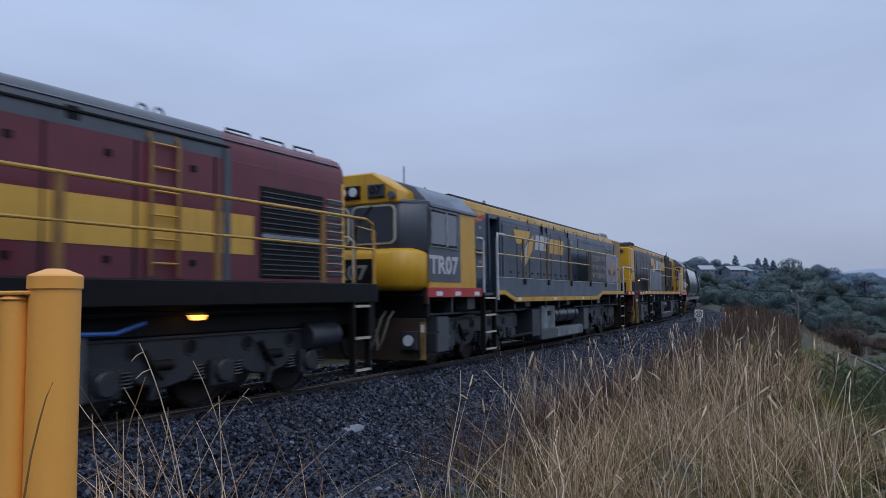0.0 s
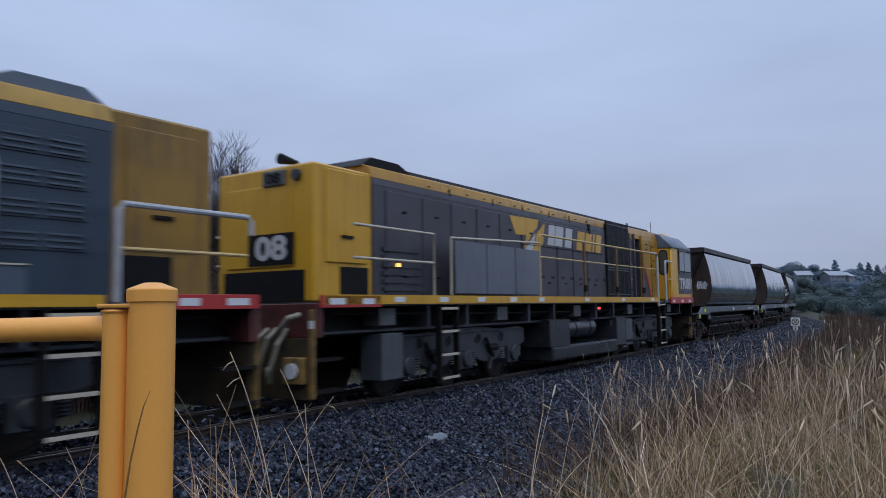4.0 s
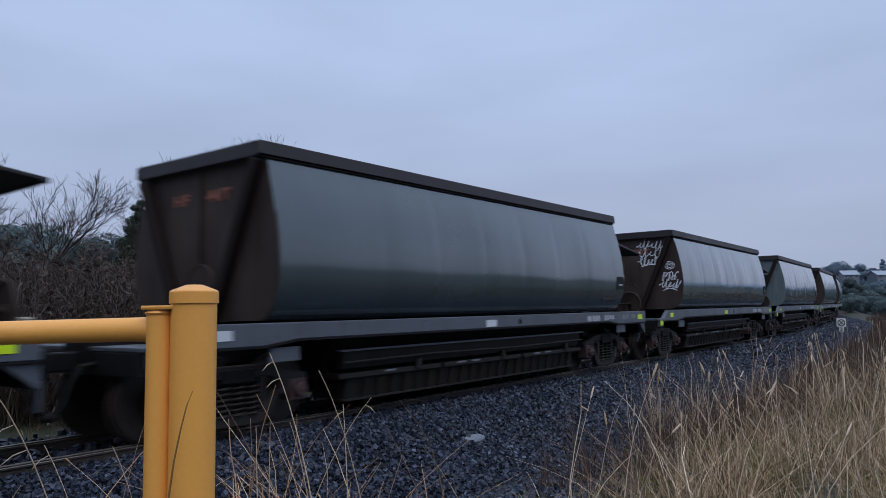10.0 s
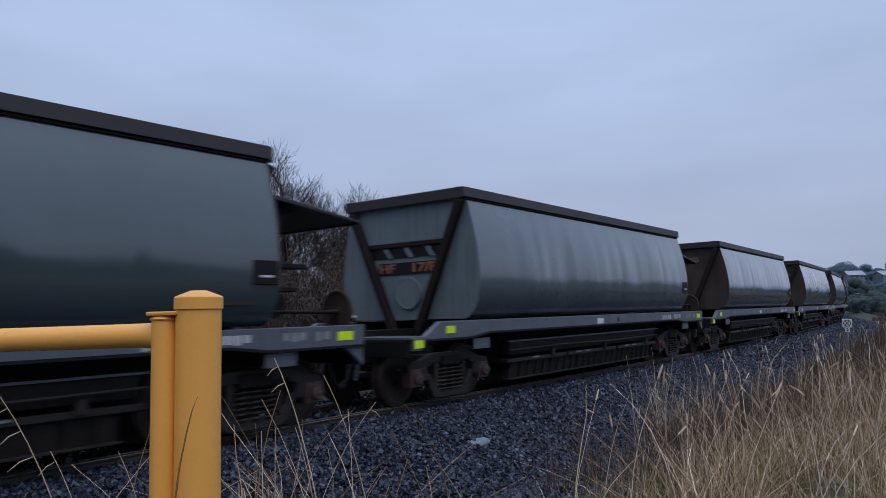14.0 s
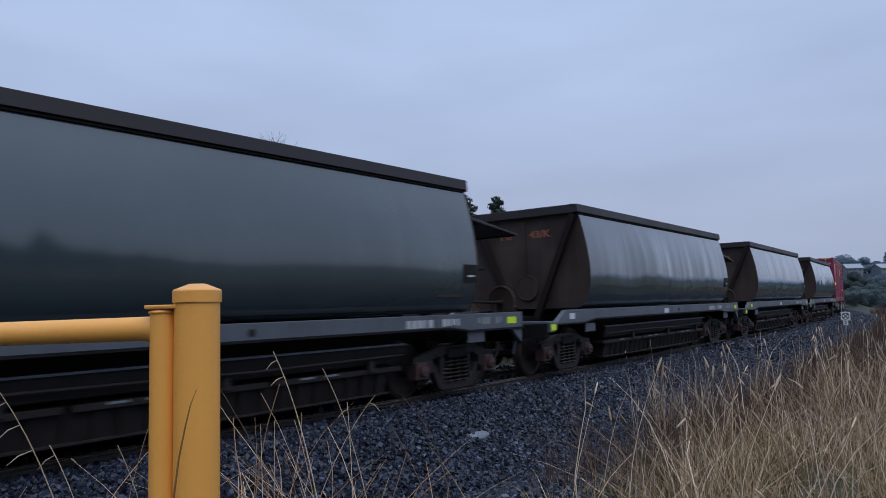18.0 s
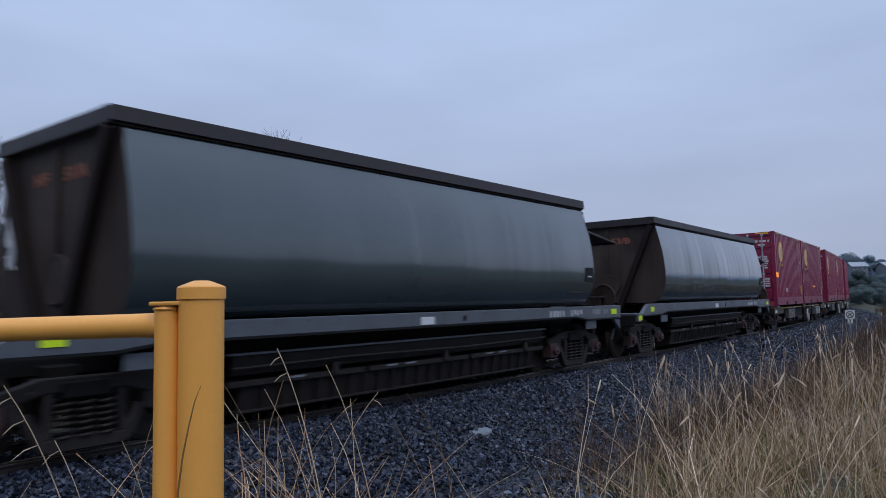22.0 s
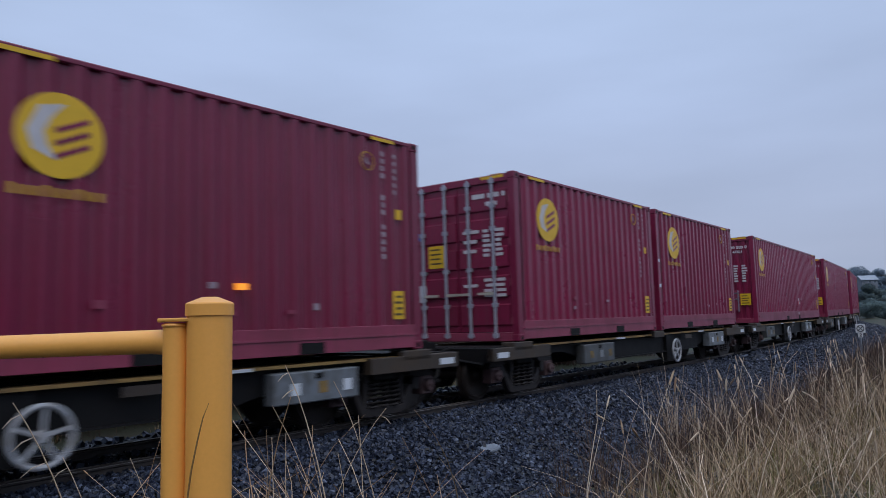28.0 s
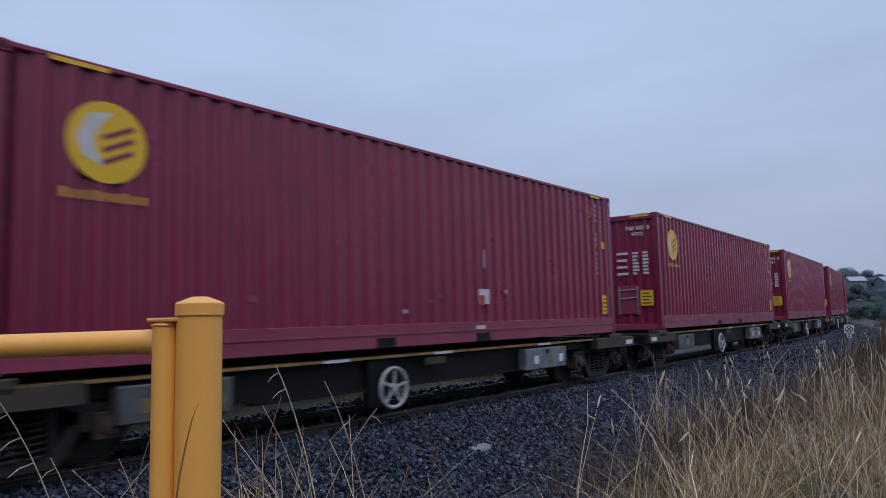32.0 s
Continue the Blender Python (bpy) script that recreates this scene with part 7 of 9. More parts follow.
def fast(name, verts, faces, material, kind="", label="", category="", parent=None, smooth=False, mats=None):
    """A mesh from arrays: faces all triangles or all quads."""
    me = bpy.data.meshes.new(name)
    verts, faces = np.asarray(verts, np.float32), np.asarray(faces, np.int32)
    n, k = faces.shape
    me.vertices.add(len(verts)); me.loops.add(n * k); me.polygons.add(n)
    me.vertices.foreach_set("co", verts.ravel())
    me.loops.foreach_set("vertex_index", faces.ravel())
    me.polygons.foreach_set("loop_start", np.arange(0, n * k, k, dtype=np.int32))
    me.polygons.foreach_set("loop_total", np.full(n, k, np.int32))
    me.polygons.foreach_set("use_smooth", np.full(n, smooth))
    me.update(calc_edges=True)
    me.validate()
    me.materials.append(material)
    if name is None:
        return me
    ob = new(name, me)
    ob.parent = parent
    return tagged(ob, label=label, category=category, kind=kind)


def near_track(x, y):
    """s and lat of places given as arrays."""
    x, y = np.asarray(x, float), np.asarray(y, float)
    s, lat = np.empty(x.shape), np.empty(x.shape)
    fx, fy, fs, fl = x.ravel(), y.ravel(), s.ravel(), lat.ravel()
    for a in range(0, len(fx), 4000):
        d2 = (fx[a:a + 4000, None] - _X[None]) ** 2 + (fy[a:a + 4000, None] - _Y[None]) ** 2
        i = d2.argmin(1)
        fs[a:a + 4000] = _s[i]
        side = (fx[a:a + 4000] - _X[i]) * np.cos(_a[i]) + (fy[a:a + 4000] - _Y[i]) * np.sin(_a[i])
        fl[a:a + 4000] = np.sign(side) * np.sqrt(d2[np.arange(len(i)), i])
    return fs.reshape(x.shape), fl.reshape(x.shape)


def wob(x, y, k):
    return np.sin(x * k + 1.3) * np.cos(y * k * 1.17 + 0.4) + 0.5 * np.sin(x * k * 2.3 + y * k * 1.9)


def ground_z(x, y):
    """The lie of the land: a low bank beside the line, a valley beyond it, wooded hills round about."""
    x, y = np.asarray(x, float), np.asarray(y, float)
    s, lat = near_track(x, y)
    base = TRACK_GRADE * np.clip(s, -60, 200)
    z = np.interp(lat, [-400, -60, -14, -6, -3.6, -2.6, 0, 2.4, 3.3, 4.4, 6.0, 60], [-0.2, -0.2, -0.1, -0.35, -0.55, -0.6, -0.6, -0.62, -0.60, -0.50, -0.32, -0.28])
    edge = np.interp(s, [-40, 4, 14, 34, 60], [16, 9.4, 7.2, 6.6, 6.2])
    z = z - np.clip((lat - edge) * np.interp(s, [4, 14], [0.34, 0.50]), 0, 4.2) * (s > -30)
    z = z + base
    r = np.hypot(x, y)
    az = np.degrees(np.arctan2(-x, y))
    hill = np.interp(r, [0, 105, 170, 300, 420, 700, 3000], [0, 0, 3.6, 11.5, 19.5, 25.0, 20.0])
    hill = hill * np.interp(az, [-180, -60, -33, -27, -20, -12, 10, 60, 180], [0.2, 0.2, 0.22, 0.42, 0.80, 1.06, 0.95, 0.8, 0.4])
    z = z + hill + 0.06 * wob(x, y, 0.7) * np.clip((np.abs(lat) - 3.2), 0, 1) + 0.5 * wob(x, y, 0.03) * np.clip((r - 90) / 60, 0, 1)
    return z


def lay(s, lat):
    """Places on the ground given along and beside the track."""
    p = beside_many(np.asarray(s, float), np.asarray(lat, float), 0.0)
    p[:, 2] = ground_z(p[:, 0], p[:, 1])
    return p


# one sheet to the horizon
gx = np.concatenate([-np.geomspace(2600, 32, 34), np.arange(-30, 46, 0.75), np.geomspace(48, 2600, 34)])
gy = np.concatenate([-np.geomspace(2600, 32, 26), np.arange(-30, 76, 0.75), np.geomspace(78, 3000, 40)])
GX, GY = np.meshgrid(gx, gy, indexing="ij")
GZ = ground_z(GX, GY)
ny_ = len(gy)
ii, jj = np.meshgrid(np.arange(len(gx) - 1), np.arange(ny_ - 1), indexing="ij")
q = (ii * ny_ + jj).ravel()
fast("ground", np.stack([GX, GY, GZ], -1).reshape(-1, 3), np.stack([q, q + ny_, q + ny_ + 1, q + 1], -1), SOIL, kind="structure", label="grassy bank and rolling ground", smooth=True)

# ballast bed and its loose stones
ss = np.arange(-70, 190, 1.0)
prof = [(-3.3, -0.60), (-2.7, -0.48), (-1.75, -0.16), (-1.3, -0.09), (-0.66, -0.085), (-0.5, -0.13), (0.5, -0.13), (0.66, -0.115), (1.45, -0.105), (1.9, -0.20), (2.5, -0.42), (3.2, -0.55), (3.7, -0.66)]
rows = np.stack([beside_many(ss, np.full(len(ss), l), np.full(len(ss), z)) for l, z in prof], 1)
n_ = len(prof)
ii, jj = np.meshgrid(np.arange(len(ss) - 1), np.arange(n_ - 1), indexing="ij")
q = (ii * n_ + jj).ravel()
fast("ballast_bed", rows.reshape(-1, 3), np.stack([q, q + n_, q + n_ + 1, q + 1], -1), BALLAST_BED, kind="structure", label="crushed-stone track bed, near-black as painted shade between stones")


def stones(s, lat, size, lift=0.0):
    n = len(s)
    z = np.interp(lat, [p[0] for p in prof], [p[1] for p in prof])
    c = beside_many(s, lat, z + lift)
    far = lat > 3.55
    if far.any():
        c[far, 2] = np.maximum(c[far, 2], ground_z(c[far, 0], c[far, 1]) + 0.008)
    cube = np.array([(x, y, w) for x in (-1, 1) for y in (-1, 1) for w in (-1, 1)], float)
    v = cube[None] * (1 + 0.62 * (rs.rand(n, 8, 3) - 0.5)) * 0.5
    v *= (size[:, None] * (0.62 + 0.55 * rs.rand(n, 3)))[:, None, :]
    a = rs.rand(n, 3) * 6.28
    ca, sa = np.cos(a), np.sin(a)
    for i, (u, w) in enumerate(((0, 1), (1, 2), (0, 2))):
        t = v[..., u] * ca[:, None, i] - v[..., w] * sa[:, None, i]
        v[..., w] = v[..., u] * sa[:, None, i] + v[..., w] * ca[:, None, i]
        v[..., u] = t
    f = np.array([(0, 1, 3), (0, 3, 2), (4, 6, 7), (4, 7, 5), (0, 4, 5), (0, 5, 1), (2, 3, 7), (2, 7, 6), (0, 2, 6), (0, 6, 4), (1, 5, 7), (1, 7, 3)])
    return (v + c[:, None]).reshape(-1, 3), (f[None] + 8 * np.arange(n)[:, None, None]).reshape(-1, 3)


sv, sf = [], []
off = 0
for count, s0, s1, l0, l1, size in ((36000, -3, 9, 0.66, 3.9, 0.035), (7000, -3, 10, 3.8, 5.7, 0.034), (29000, 9, 21, 0.66, 3.9, 0.038), (11000, 21, 48, 0.64, 3.6, 0.062), (4500, 48, 110, 0.62, 3.5, 0.10),
                                    (3500, -14, 20, -3.2, -0.6, 0.065), (2600, -14, 20, -0.45, 0.45, 0.06)):
    s = s0 + (s1 - s0) * rs.rand(count)
    l = l0 + (l1 - l0) * rs.rand(count)
    if l1 > 5:
        l = l0 + (l1 - l0) * rs.rand(count) ** 1.7
    v, f = stones(s, l, size * (0.55 + 0.9 * rs.rand(count)), (-0.012 + 0.050 * rs.rand(count)) * size / 0.04)
    sv.append(v); sf.append(f + off); off += len(v)
fast("ballast_stones", np.concatenate(sv), np.concatenate(sf), BALLAST, kind="stuff", label="loose blue-grey crushed ballast stones beside the rails", category="ballast")

# rails and sleepers
head = [(-0.035, 0.0), (-0.032, -0.012), (-0.032, -0.036), (-0.008, -0.05), (-0.008, -0.13), (-0.06, -0.145), (-0.06, -0.158), (0.06, -0.158), (0.06, -0.145), (0.008, -0.13), (0.008, -0.05), (0.032, -0.036), (0.032, -0.012), (0.035, 0.0)]
for k in (1, -1):
    sr = np.arange(-200, 290, 1.0)
    rr = np.stack([beside_many(sr, np.full(len(sr), k * 0.568 + y), np.full(len(sr), z)) for y, z in head], 1)
    m_ = len(head)
    ii, jj = np.meshgrid(np.arange(len(sr) - 1), np.arange(m_ - 1), indexing="ij")
    q = (ii * m_ + jj).ravel()
    rail = fast("rail", rr.reshape(-1, 3), np.stack([q, q + m_, q + m_ + 1, q + 1], -1), RAIL_SIDE, kind="structure", label="brown steel rail with a polished top")
    crown = ((-0.036, -0.020), (-0.026, -0.003), (-0.012, 0.004), (0.012, 0.004), (0.026, -0.003), (0.036, -0.020))
    top = np.stack([beside_many(sr, np.full(len(sr), k * 0.568 + y), np.full(len(sr), z)) for y, z in crown], 1)
    ii, jj = np.meshgrid(np.arange(len(sr) - 1), np.arange(5), indexing="ij")
    q = (ii * 6 + jj).ravel()
    fast("rail_head", top.reshape(-1, 3), np.stack([q, q + 6, q + 7, q + 1], -1), RAIL_CROWN, parent=rail, smooth=True)
sl_mesh = mesh_of("sleeper", Shape().box(-0.11, 0.11, -1.02, 1.02, -0.16, 0.0), SLEEPER, bevel=0.012)
bed = bpy.data.objects["ballast_bed"]
for i in range(110):
    s = -24 + i * 0.66
    o = new("sleeper", sl_mesh)
    o.parent = bed
    m = on_track(s, 0.5)
    o.matrix_basis = m @ pose(0, 0, -0.155 + 0.01 * math.sin(i * 2.1))


def blades(pos, h, w, lean, bend=0.35, seg=3, way=None):
    """Upright tapering blades: 2 * seg + 1 points each."""
    n = len(pos)
    a = rs.rand(n) * 2 * math.pi if way is None else way
    d = np.stack([np.cos(a), np.sin(a), np.zeros(n)], -1)
    b = rs.rand(n) * 2 * math.pi
    side = np.stack([np.cos(b), np.sin(b), np.zeros(n)], -1)
    out = []
    for i in range(seg + 1):
        t = i / seg
        c = pos + d * (h * lean * (t * (1 - bend) + bend * t * t * 1.6))[:, None]
        c[:, 2] += h * (t - 0.18 * np.abs(lean) * t * t)
        ww = (w * (1 - t) ** 0.7)[:, None] * 0.5
        if i < seg:
            out += [c - side * ww, c + side * ww]
        else:
            out += [c]
    v = np.stack(out, 1)
    k = 2 * seg + 1
    f = []
    for i in range(seg - 1):
        f += [(2 * i, 2 * i + 1, 2 * i + 3), (2 * i, 2 * i + 3, 2 * i + 2)]
    f.append((2 * seg - 2, 2 * seg - 1, 2 * seg))
    f = (np.array(f)[None] + k * np.arange(n)[:, None, None]).reshape(-1, 3)
    return v.reshape(-1, 3), f, v[:, -1], v[:, -1] - v[:, -3]


def stalks(pos, h, w, lean, seg=5, way=None):
    """Round dry stalks: three-sided tapering tubes that bend over towards the tip."""
    n = len(pos)
    a = rs.rand(n) * 2 * math.pi if way is None else way
    d = np.stack([np.cos(a), np.sin(a), np.zeros(n)], -1)
    e = np.stack([-d[:, 1], d[:, 0], np.zeros(n)], -1)
    kink = rs.randn(n, 2) * 0.045
    rows = []
    for i in range(seg + 1):
        t = i / seg
        c = pos + d * (h * lean * (0.2 * t + 0.8 * t ** 2.2))[:, None] + e * (h * (kink[:, 0] * math.sin(5 * t) + kink[:, 1] * t))[:, None]
        c[:, 2] += h * (t - 0.30 * lean * t ** 2.4)
        for k in range(3):
            u = 2.094 * k
            off = d * math.cos(u) + e * math.sin(u)
            rows.append(c + off * (w * 0.5 * (1 - 0.65 * t))[:, None])
    v = np.stack(rows, 1)
    f = []
    for i in range(seg):
        for k in range(3):
            j = (k + 1) % 3
            f += [(3 * i + k, 3 * i + j, 3 * i + 3 + j), (3 * i + k, 3 * i + 3 + j, 3 * i + 3 + k)]
    m = 3 * (seg + 1)
    f = (np.array(f)[None] + m * np.arange(n)[:, None, None]).reshape(-1, 3)
    return v.reshape(-1, 3), f, v[:, -1], v[:, -1] - v[:, -4]


def heads(tip, way, size):
    """Seed heads: small spindles at the tips of stalks."""
    n = len(tip)
    way = way / np.maximum(np.linalg.norm(way, axis=1), 1e-6)[:, None]
    ref = np.tile(np.array([[0.3, 0.9, 0.1]]), (n, 1))
    a = np.cross(way, ref); a /= np.linalg.norm(a, axis=1)[:, None]
    b = np.cross(way, a)
    pts = [tip - way * (size * 0.45)[:, None]]
    for r, t in ((0.085, -0.25), (0.105, 0.25), (0.080, 0.75)):
        for i in range(5):
            u = 2 * math.pi * i / 5
            pts.append(tip + way * (size * t)[:, None] + (a * math.cos(u) + b * math.sin(u)) * (size * r)[:, None])
    pts.append(tip + way * size[:, None])
    v = np.stack(pts, 1)
    f = []
    for i in range(5):
        j = (i + 1) % 5
        f += [(0, 1 + j, 1 + i), (16, 11 + i, 11 + j)]
        for r in (1, 6):
            f += [(r + i, r + j, r + 5 + j), (r + i, r + 5 + j, r + 5 + i)]
    f = (np.array(f)[None] + 17 * np.arange(n)[:, None, None]).reshape(-1, 3)
    return v.reshape(-1, 3), f


def meadow(name, material, label, patches, head=0.0, category="grass", maker=blades):
    V, F, o = [], [], 0
    for count, s0, s1, l0, l1, h0, h1, w, lean, tuft in patches:
        if tuft:
            # fans of blades that lean out from the middle of each tuft
            c = max(1, count // tuft)
            cs, cl = s0 + (s1 - s0) * rs.rand(c), l0 + (l1 - l0) * rs.rand(c)
            k = rs.randint(0, c, count)
            a, q = rs.rand(count) * 6.283, np.abs(rs.randn(count)) * (0.05 + 0.06 * rs.rand(c))[k]
            s, l = cs[k] + q * np.cos(a), cl[k] + q * np.sin(a)
            hk = (0.45 + 0.6 * rs.rand(c))[k]
            mid = lay(cs, cl)
        else:
            s, l = s0 + (s1 - s0) * rs.rand(count), l0 + (l1 - l0) * rs.rand(count)
            hk = 1.0
        p = lay(s, l)
        way = None
        if tuft:
            out = p - mid[k]
            way = np.arctan2(out[:, 1], out[:, 0]) + rs.randn(count) * 0.5
        p[:, 2] -= 0.02
        h = (h0 + (h1 - h0) * rs.rand(count) ** 1.3) * hk
        v, f, tip, tilt = maker(p, h, w * (0.7 + 0.6 * rs.rand(count)), lean * (0.1 + rs.rand(count) ** 1.5 * 1.3), way=way)
        V.append(v); F.append(f + o); o += len(v)
        if head:
            pick = rs.rand(count) < head
            if pick.any():
                v, f = heads(tip[pick], tilt[pick], 0.056 + 0.036 * rs.rand(pick.sum()))
                V.append(v); F.append(f + o); o += len(v)
    return fast(name, np.concatenate(V), np.concatenate(F), material, kind="stuff", label=label, category=category)


def clumps(name, material, label, spots, width, head=0.0):
    """Loose bunches of long bent stalks: bearing, distance, count, height and lean of each bunch."""
    P, H, L, W = [], [], [], []
    for az, r, count, h, lean in spots:
        for i in range(count):
            x, y = polar(az + rs.randn() * 0.9, r + 0.75 + rs.randn() * 0.15)
            P.append((x, y, float(ground_z(np.array([x]), np.array([y]))[0]) - 0.03))
            H.append(h * (0.65 + 0.55 * rs.rand())); L.append(abs(lean) * (0.3 + 1.5 * rs.rand()))
            W.append((math.pi if lean > 0 else 0.0) + rs.randn() * 0.8)
    n = len(P)
    v, f, tip, tilt = stalks(np.array(P), np.array(H), width * (0.7 + 0.6 * rs.rand(n)), np.array(L), seg=7, way=np.array(W))
    V, F, o = [v], [f], len(v)
    pick = rs.rand(n) < head
    if pick.any():
        v, f = heads(tip[pick], tilt[pick], 0.03 + 0.015 * rs.rand(pick.sum()))
        V.append(v); F.append(f + o)
    return fast(name, np.concatenate(V), np.concatenate(F), material, kind="stuff", label=label, category="grass")


def polar(az, r):
    return -math.sin(radians(az)) * r, math.cos(radians(az)) * r


#                  count  s0   s1   l0   l1   h0    h1    w      lean tuft
meadow("dry_grass", STRAW, "dry straw-coloured tall grass on the bank", [
    (3400, 4.4, 9.0, 5.6, 8.0, 0.25, 1.0, 0.0080, 0.95, 38),
    (1300, 5.2, 9.0, 4.5, 5.9, 0.15, 0.50, 0.0065, 0.95, 30),
    (700, 4.2, 12.0, 7.4, 10.0, 0.15, 0.45, 0.0080, 1.0, 30),
    (2000, 9.0, 14.5, 5.3, 7.5, 0.30, 1.05, 0.0100, 0.85, 38),
    (900, 17.0, 30.0, 6.0, 8.4, 0.30, 0.65, 0.013, 0.65, 36),
    (700, 30.0, 60.0, 7.5, 10.0, 0.30, 0.7, 0.015, 0.45, 24),
    (900, 0.6, 4.2, 4.9, 6.4, 0.08, 0.30, 0.0050, 0.9, 22),
    (900, -9.0, 22.0, -5.0, -3.4, 0.15, 0.4, 0.008, 0.5, 12),
])
meadow("seeding_stalks", PALE_STALK, "tall pale grass stalks with seed heads", [
    (130, 4.2, 9.0, 5.2, 8.0, 0.75, 1.30, 0.0095, 0.55, 0),
    (120, 9.0, 15.0, 4.5, 7.2, 0.80, 1.40, 0.0115, 0.45, 0),
    (22, 18.0, 28.0, 3.9, 7.5, 0.8, 1.25, 0.012, 0.30, 0),
], head=0.62, maker=stalks)
meadow("bare_stalks", PALE_STALK, "thin bent dry grass stalks", [
    (900, 4.8, 9.0, 5.6, 9.0, 0.40, 1.05, 0.0085, 1.0, 6),
    (240, 9.0, 15.0, 4.6, 7.4, 0.5, 1.15, 0.0100, 0.9, 6),
    (120, 8.6, 11.5, 3.8, 4.6, 0.7, 1.45, 0.0075, 0.30, 12),
], maker=stalks)
meadow("thatch", THATCH, "low dark matted dead grass under the stalks", [
    (11000, 4.0, 11.0, 5.0, 9.8, 0.10, 0.40, 0.011, 1.1, 40),
    (9000, 11.0, 22.0, 4.2, 9.4, 0.12, 0.45, 0.014, 1.0, 40),
    (1500, -1.0, 4.2, 5.0, 7.0, 0.05, 0.2, 0.008, 1.2, 30),
])
meadow("brown_stalks", RUSSET, "thin brown dead stalks at the ballast edge", [
    (2000, 6.5, 15.0, 3.9, 5.6, 0.40, 1.05, 0.0065, 0.5, 12),
], maker=stalks)
meadow("fallen_straw", STRAW, "short broken straw lying at the ballast edge", [
    (700, -1.0, 4.8, 4.4, 6.2, 0.08, 0.28, 0.0055, 1.7, 14),
    (120, 4.4, 9.0, 3.8, 4.6, 0.15, 0.40, 0.005, 1.0, 12),
])
clumps("sparse_stalks", BENT_STALK, "sparse bent dry stalks at the foot of the ballast", [
    (27.2, 3.0, 4, 1.45, -0.35), (26.0, 3.4, 3, 1.17, 0.2), (25.0, 3.3, 2, 1.24, -0.3), (23.6, 3.6, 4, 1.72, 0.75), (23.0, 3.2, 4, 1.31, 0.5),
    (20.4, 3.3, 6, 1.52, 0.30), (19.2, 3.0, 8, 1.10, -0.5), (18.6, 3.4, 4, 1.59, 0.7), (17.4, 3.2, 3, 1.03, 0.6),
    (13.4, 3.6, 2, 1.10, 0.4), (10.6, 3.9, 1, 1.31, 0.2), (15.0, 3.1, 3, 1.03, -0.9), (11.6, 3.2, 2, 0.90, 0.9), (7.4, 3.9, 2, 1.05, 0.5),
    (20.6, 3.1, 12, 1.10, 0.5), (18.6, 3.1, 14, 1.13, -0.5), (16.6, 3.0, 12, 1.08, 0.6), (22.4, 3.0, 8, 1.10, -0.4), (24.6, 2.9, 6, 1.08, 0.5), (26.6, 2.8, 6, 1.17, 0.4), (14.4, 3.1, 7, 0.99, 0.7),
    (26.0, 2.7, 12, 0.95, 0.9), (24.0, 2.7, 12, 0.90, -0.9), (22.0, 2.8, 12, 0.95, 0.8), (20.0, 2.8, 12, 0.90, -0.8), (18.0, 2.9, 10, 0.88, 0.8), (28.5, 2.7, 9, 1.0, -0.8), (16.0, 3.0, 8, 0.85, -0.8),
    (38.0, 3.1, 7, 1.35, 0.9), (41.5, 3.3, 7, 1.40, 0.8), (36.5, 3.2, 6, 1.25, -0.6), (44.0, 3.4, 5, 1.50, -0.9), (33.6, 3.2, 3, 1.25, 0.7), (46.0, 3.2, 3, 1.3, -0.8), (29.6, 3.1, 4, 1.2, 0.5),
], 0.0098, head=0.04)
meadow("green_grass", GREEN_BLADE, "short green grass among the dry stalks", [
    (7000, 4.2, 12.0, 5.4, 9.6, 0.18, 0.58, 0.0085, 0.8, 44),
    (4200, 12.0, 30.0, 5.8, 9.8, 0.15, 0.55, 0.012, 0.7, 40),
    (3200, -16.0, 20.0, -5.6, -3.2, 0.05, 0.22, 0.008, 0.6, 20),
    (9000, 14.0, 75.0, 9.2, 30.0, 0.08, 0.30, 0.030, 0.8, 30),
    (60, 7.3, 7.6, 2.55, 2.75, 0.05, 0.12, 0.004, 0.7, 0),
    (80, 9.6, 10.1, 2.2, 2.5, 0.06, 0.14, 0.004, 0.7, 0),
])
meadow("russet_scrub", RUSSET, "russet dead dock and bracken scrub on the bank", [
    (4400, 8.5, 14.0, 4.2, 7.2, 0.30, 0.85, 0.007, 0.6, 40),
    (4500, 14.0, 24.0, 4.0, 7.0, 0.35, 1.0, 0.008, 0.5, 50),
    (8000, 24.0, 48.0, 3.6, 7.2, 0.4, 1.15, 0.011, 0.4, 44),
    (4000, 48.0, 85.0, 3.6, 8.0, 0.5, 1.3, 0.02, 0.35, 24),
], category="scrub")

# a pale rock lying on the ballast
s = Shape()
s.prism([(-0.085, -0.05), (-0.03, -0.075), (0.06, -0.06), (0.09, 0.0), (0.05, 0.065), (-0.04, 0.06), (-0.09, 0.02)], "z", -0.03, 0.03)
rock = part("rock", s, ROCK, None, "pale bluish angular rock lying on dark ballast", bevel=0.018)
tagged(rock, category="rock")
rock.matrix_world = pose(-1.60, 9.55, -0.275, 24, -6, 20) @ Matrix.Diagonal((1.7, 1.25, 1.0, 1))


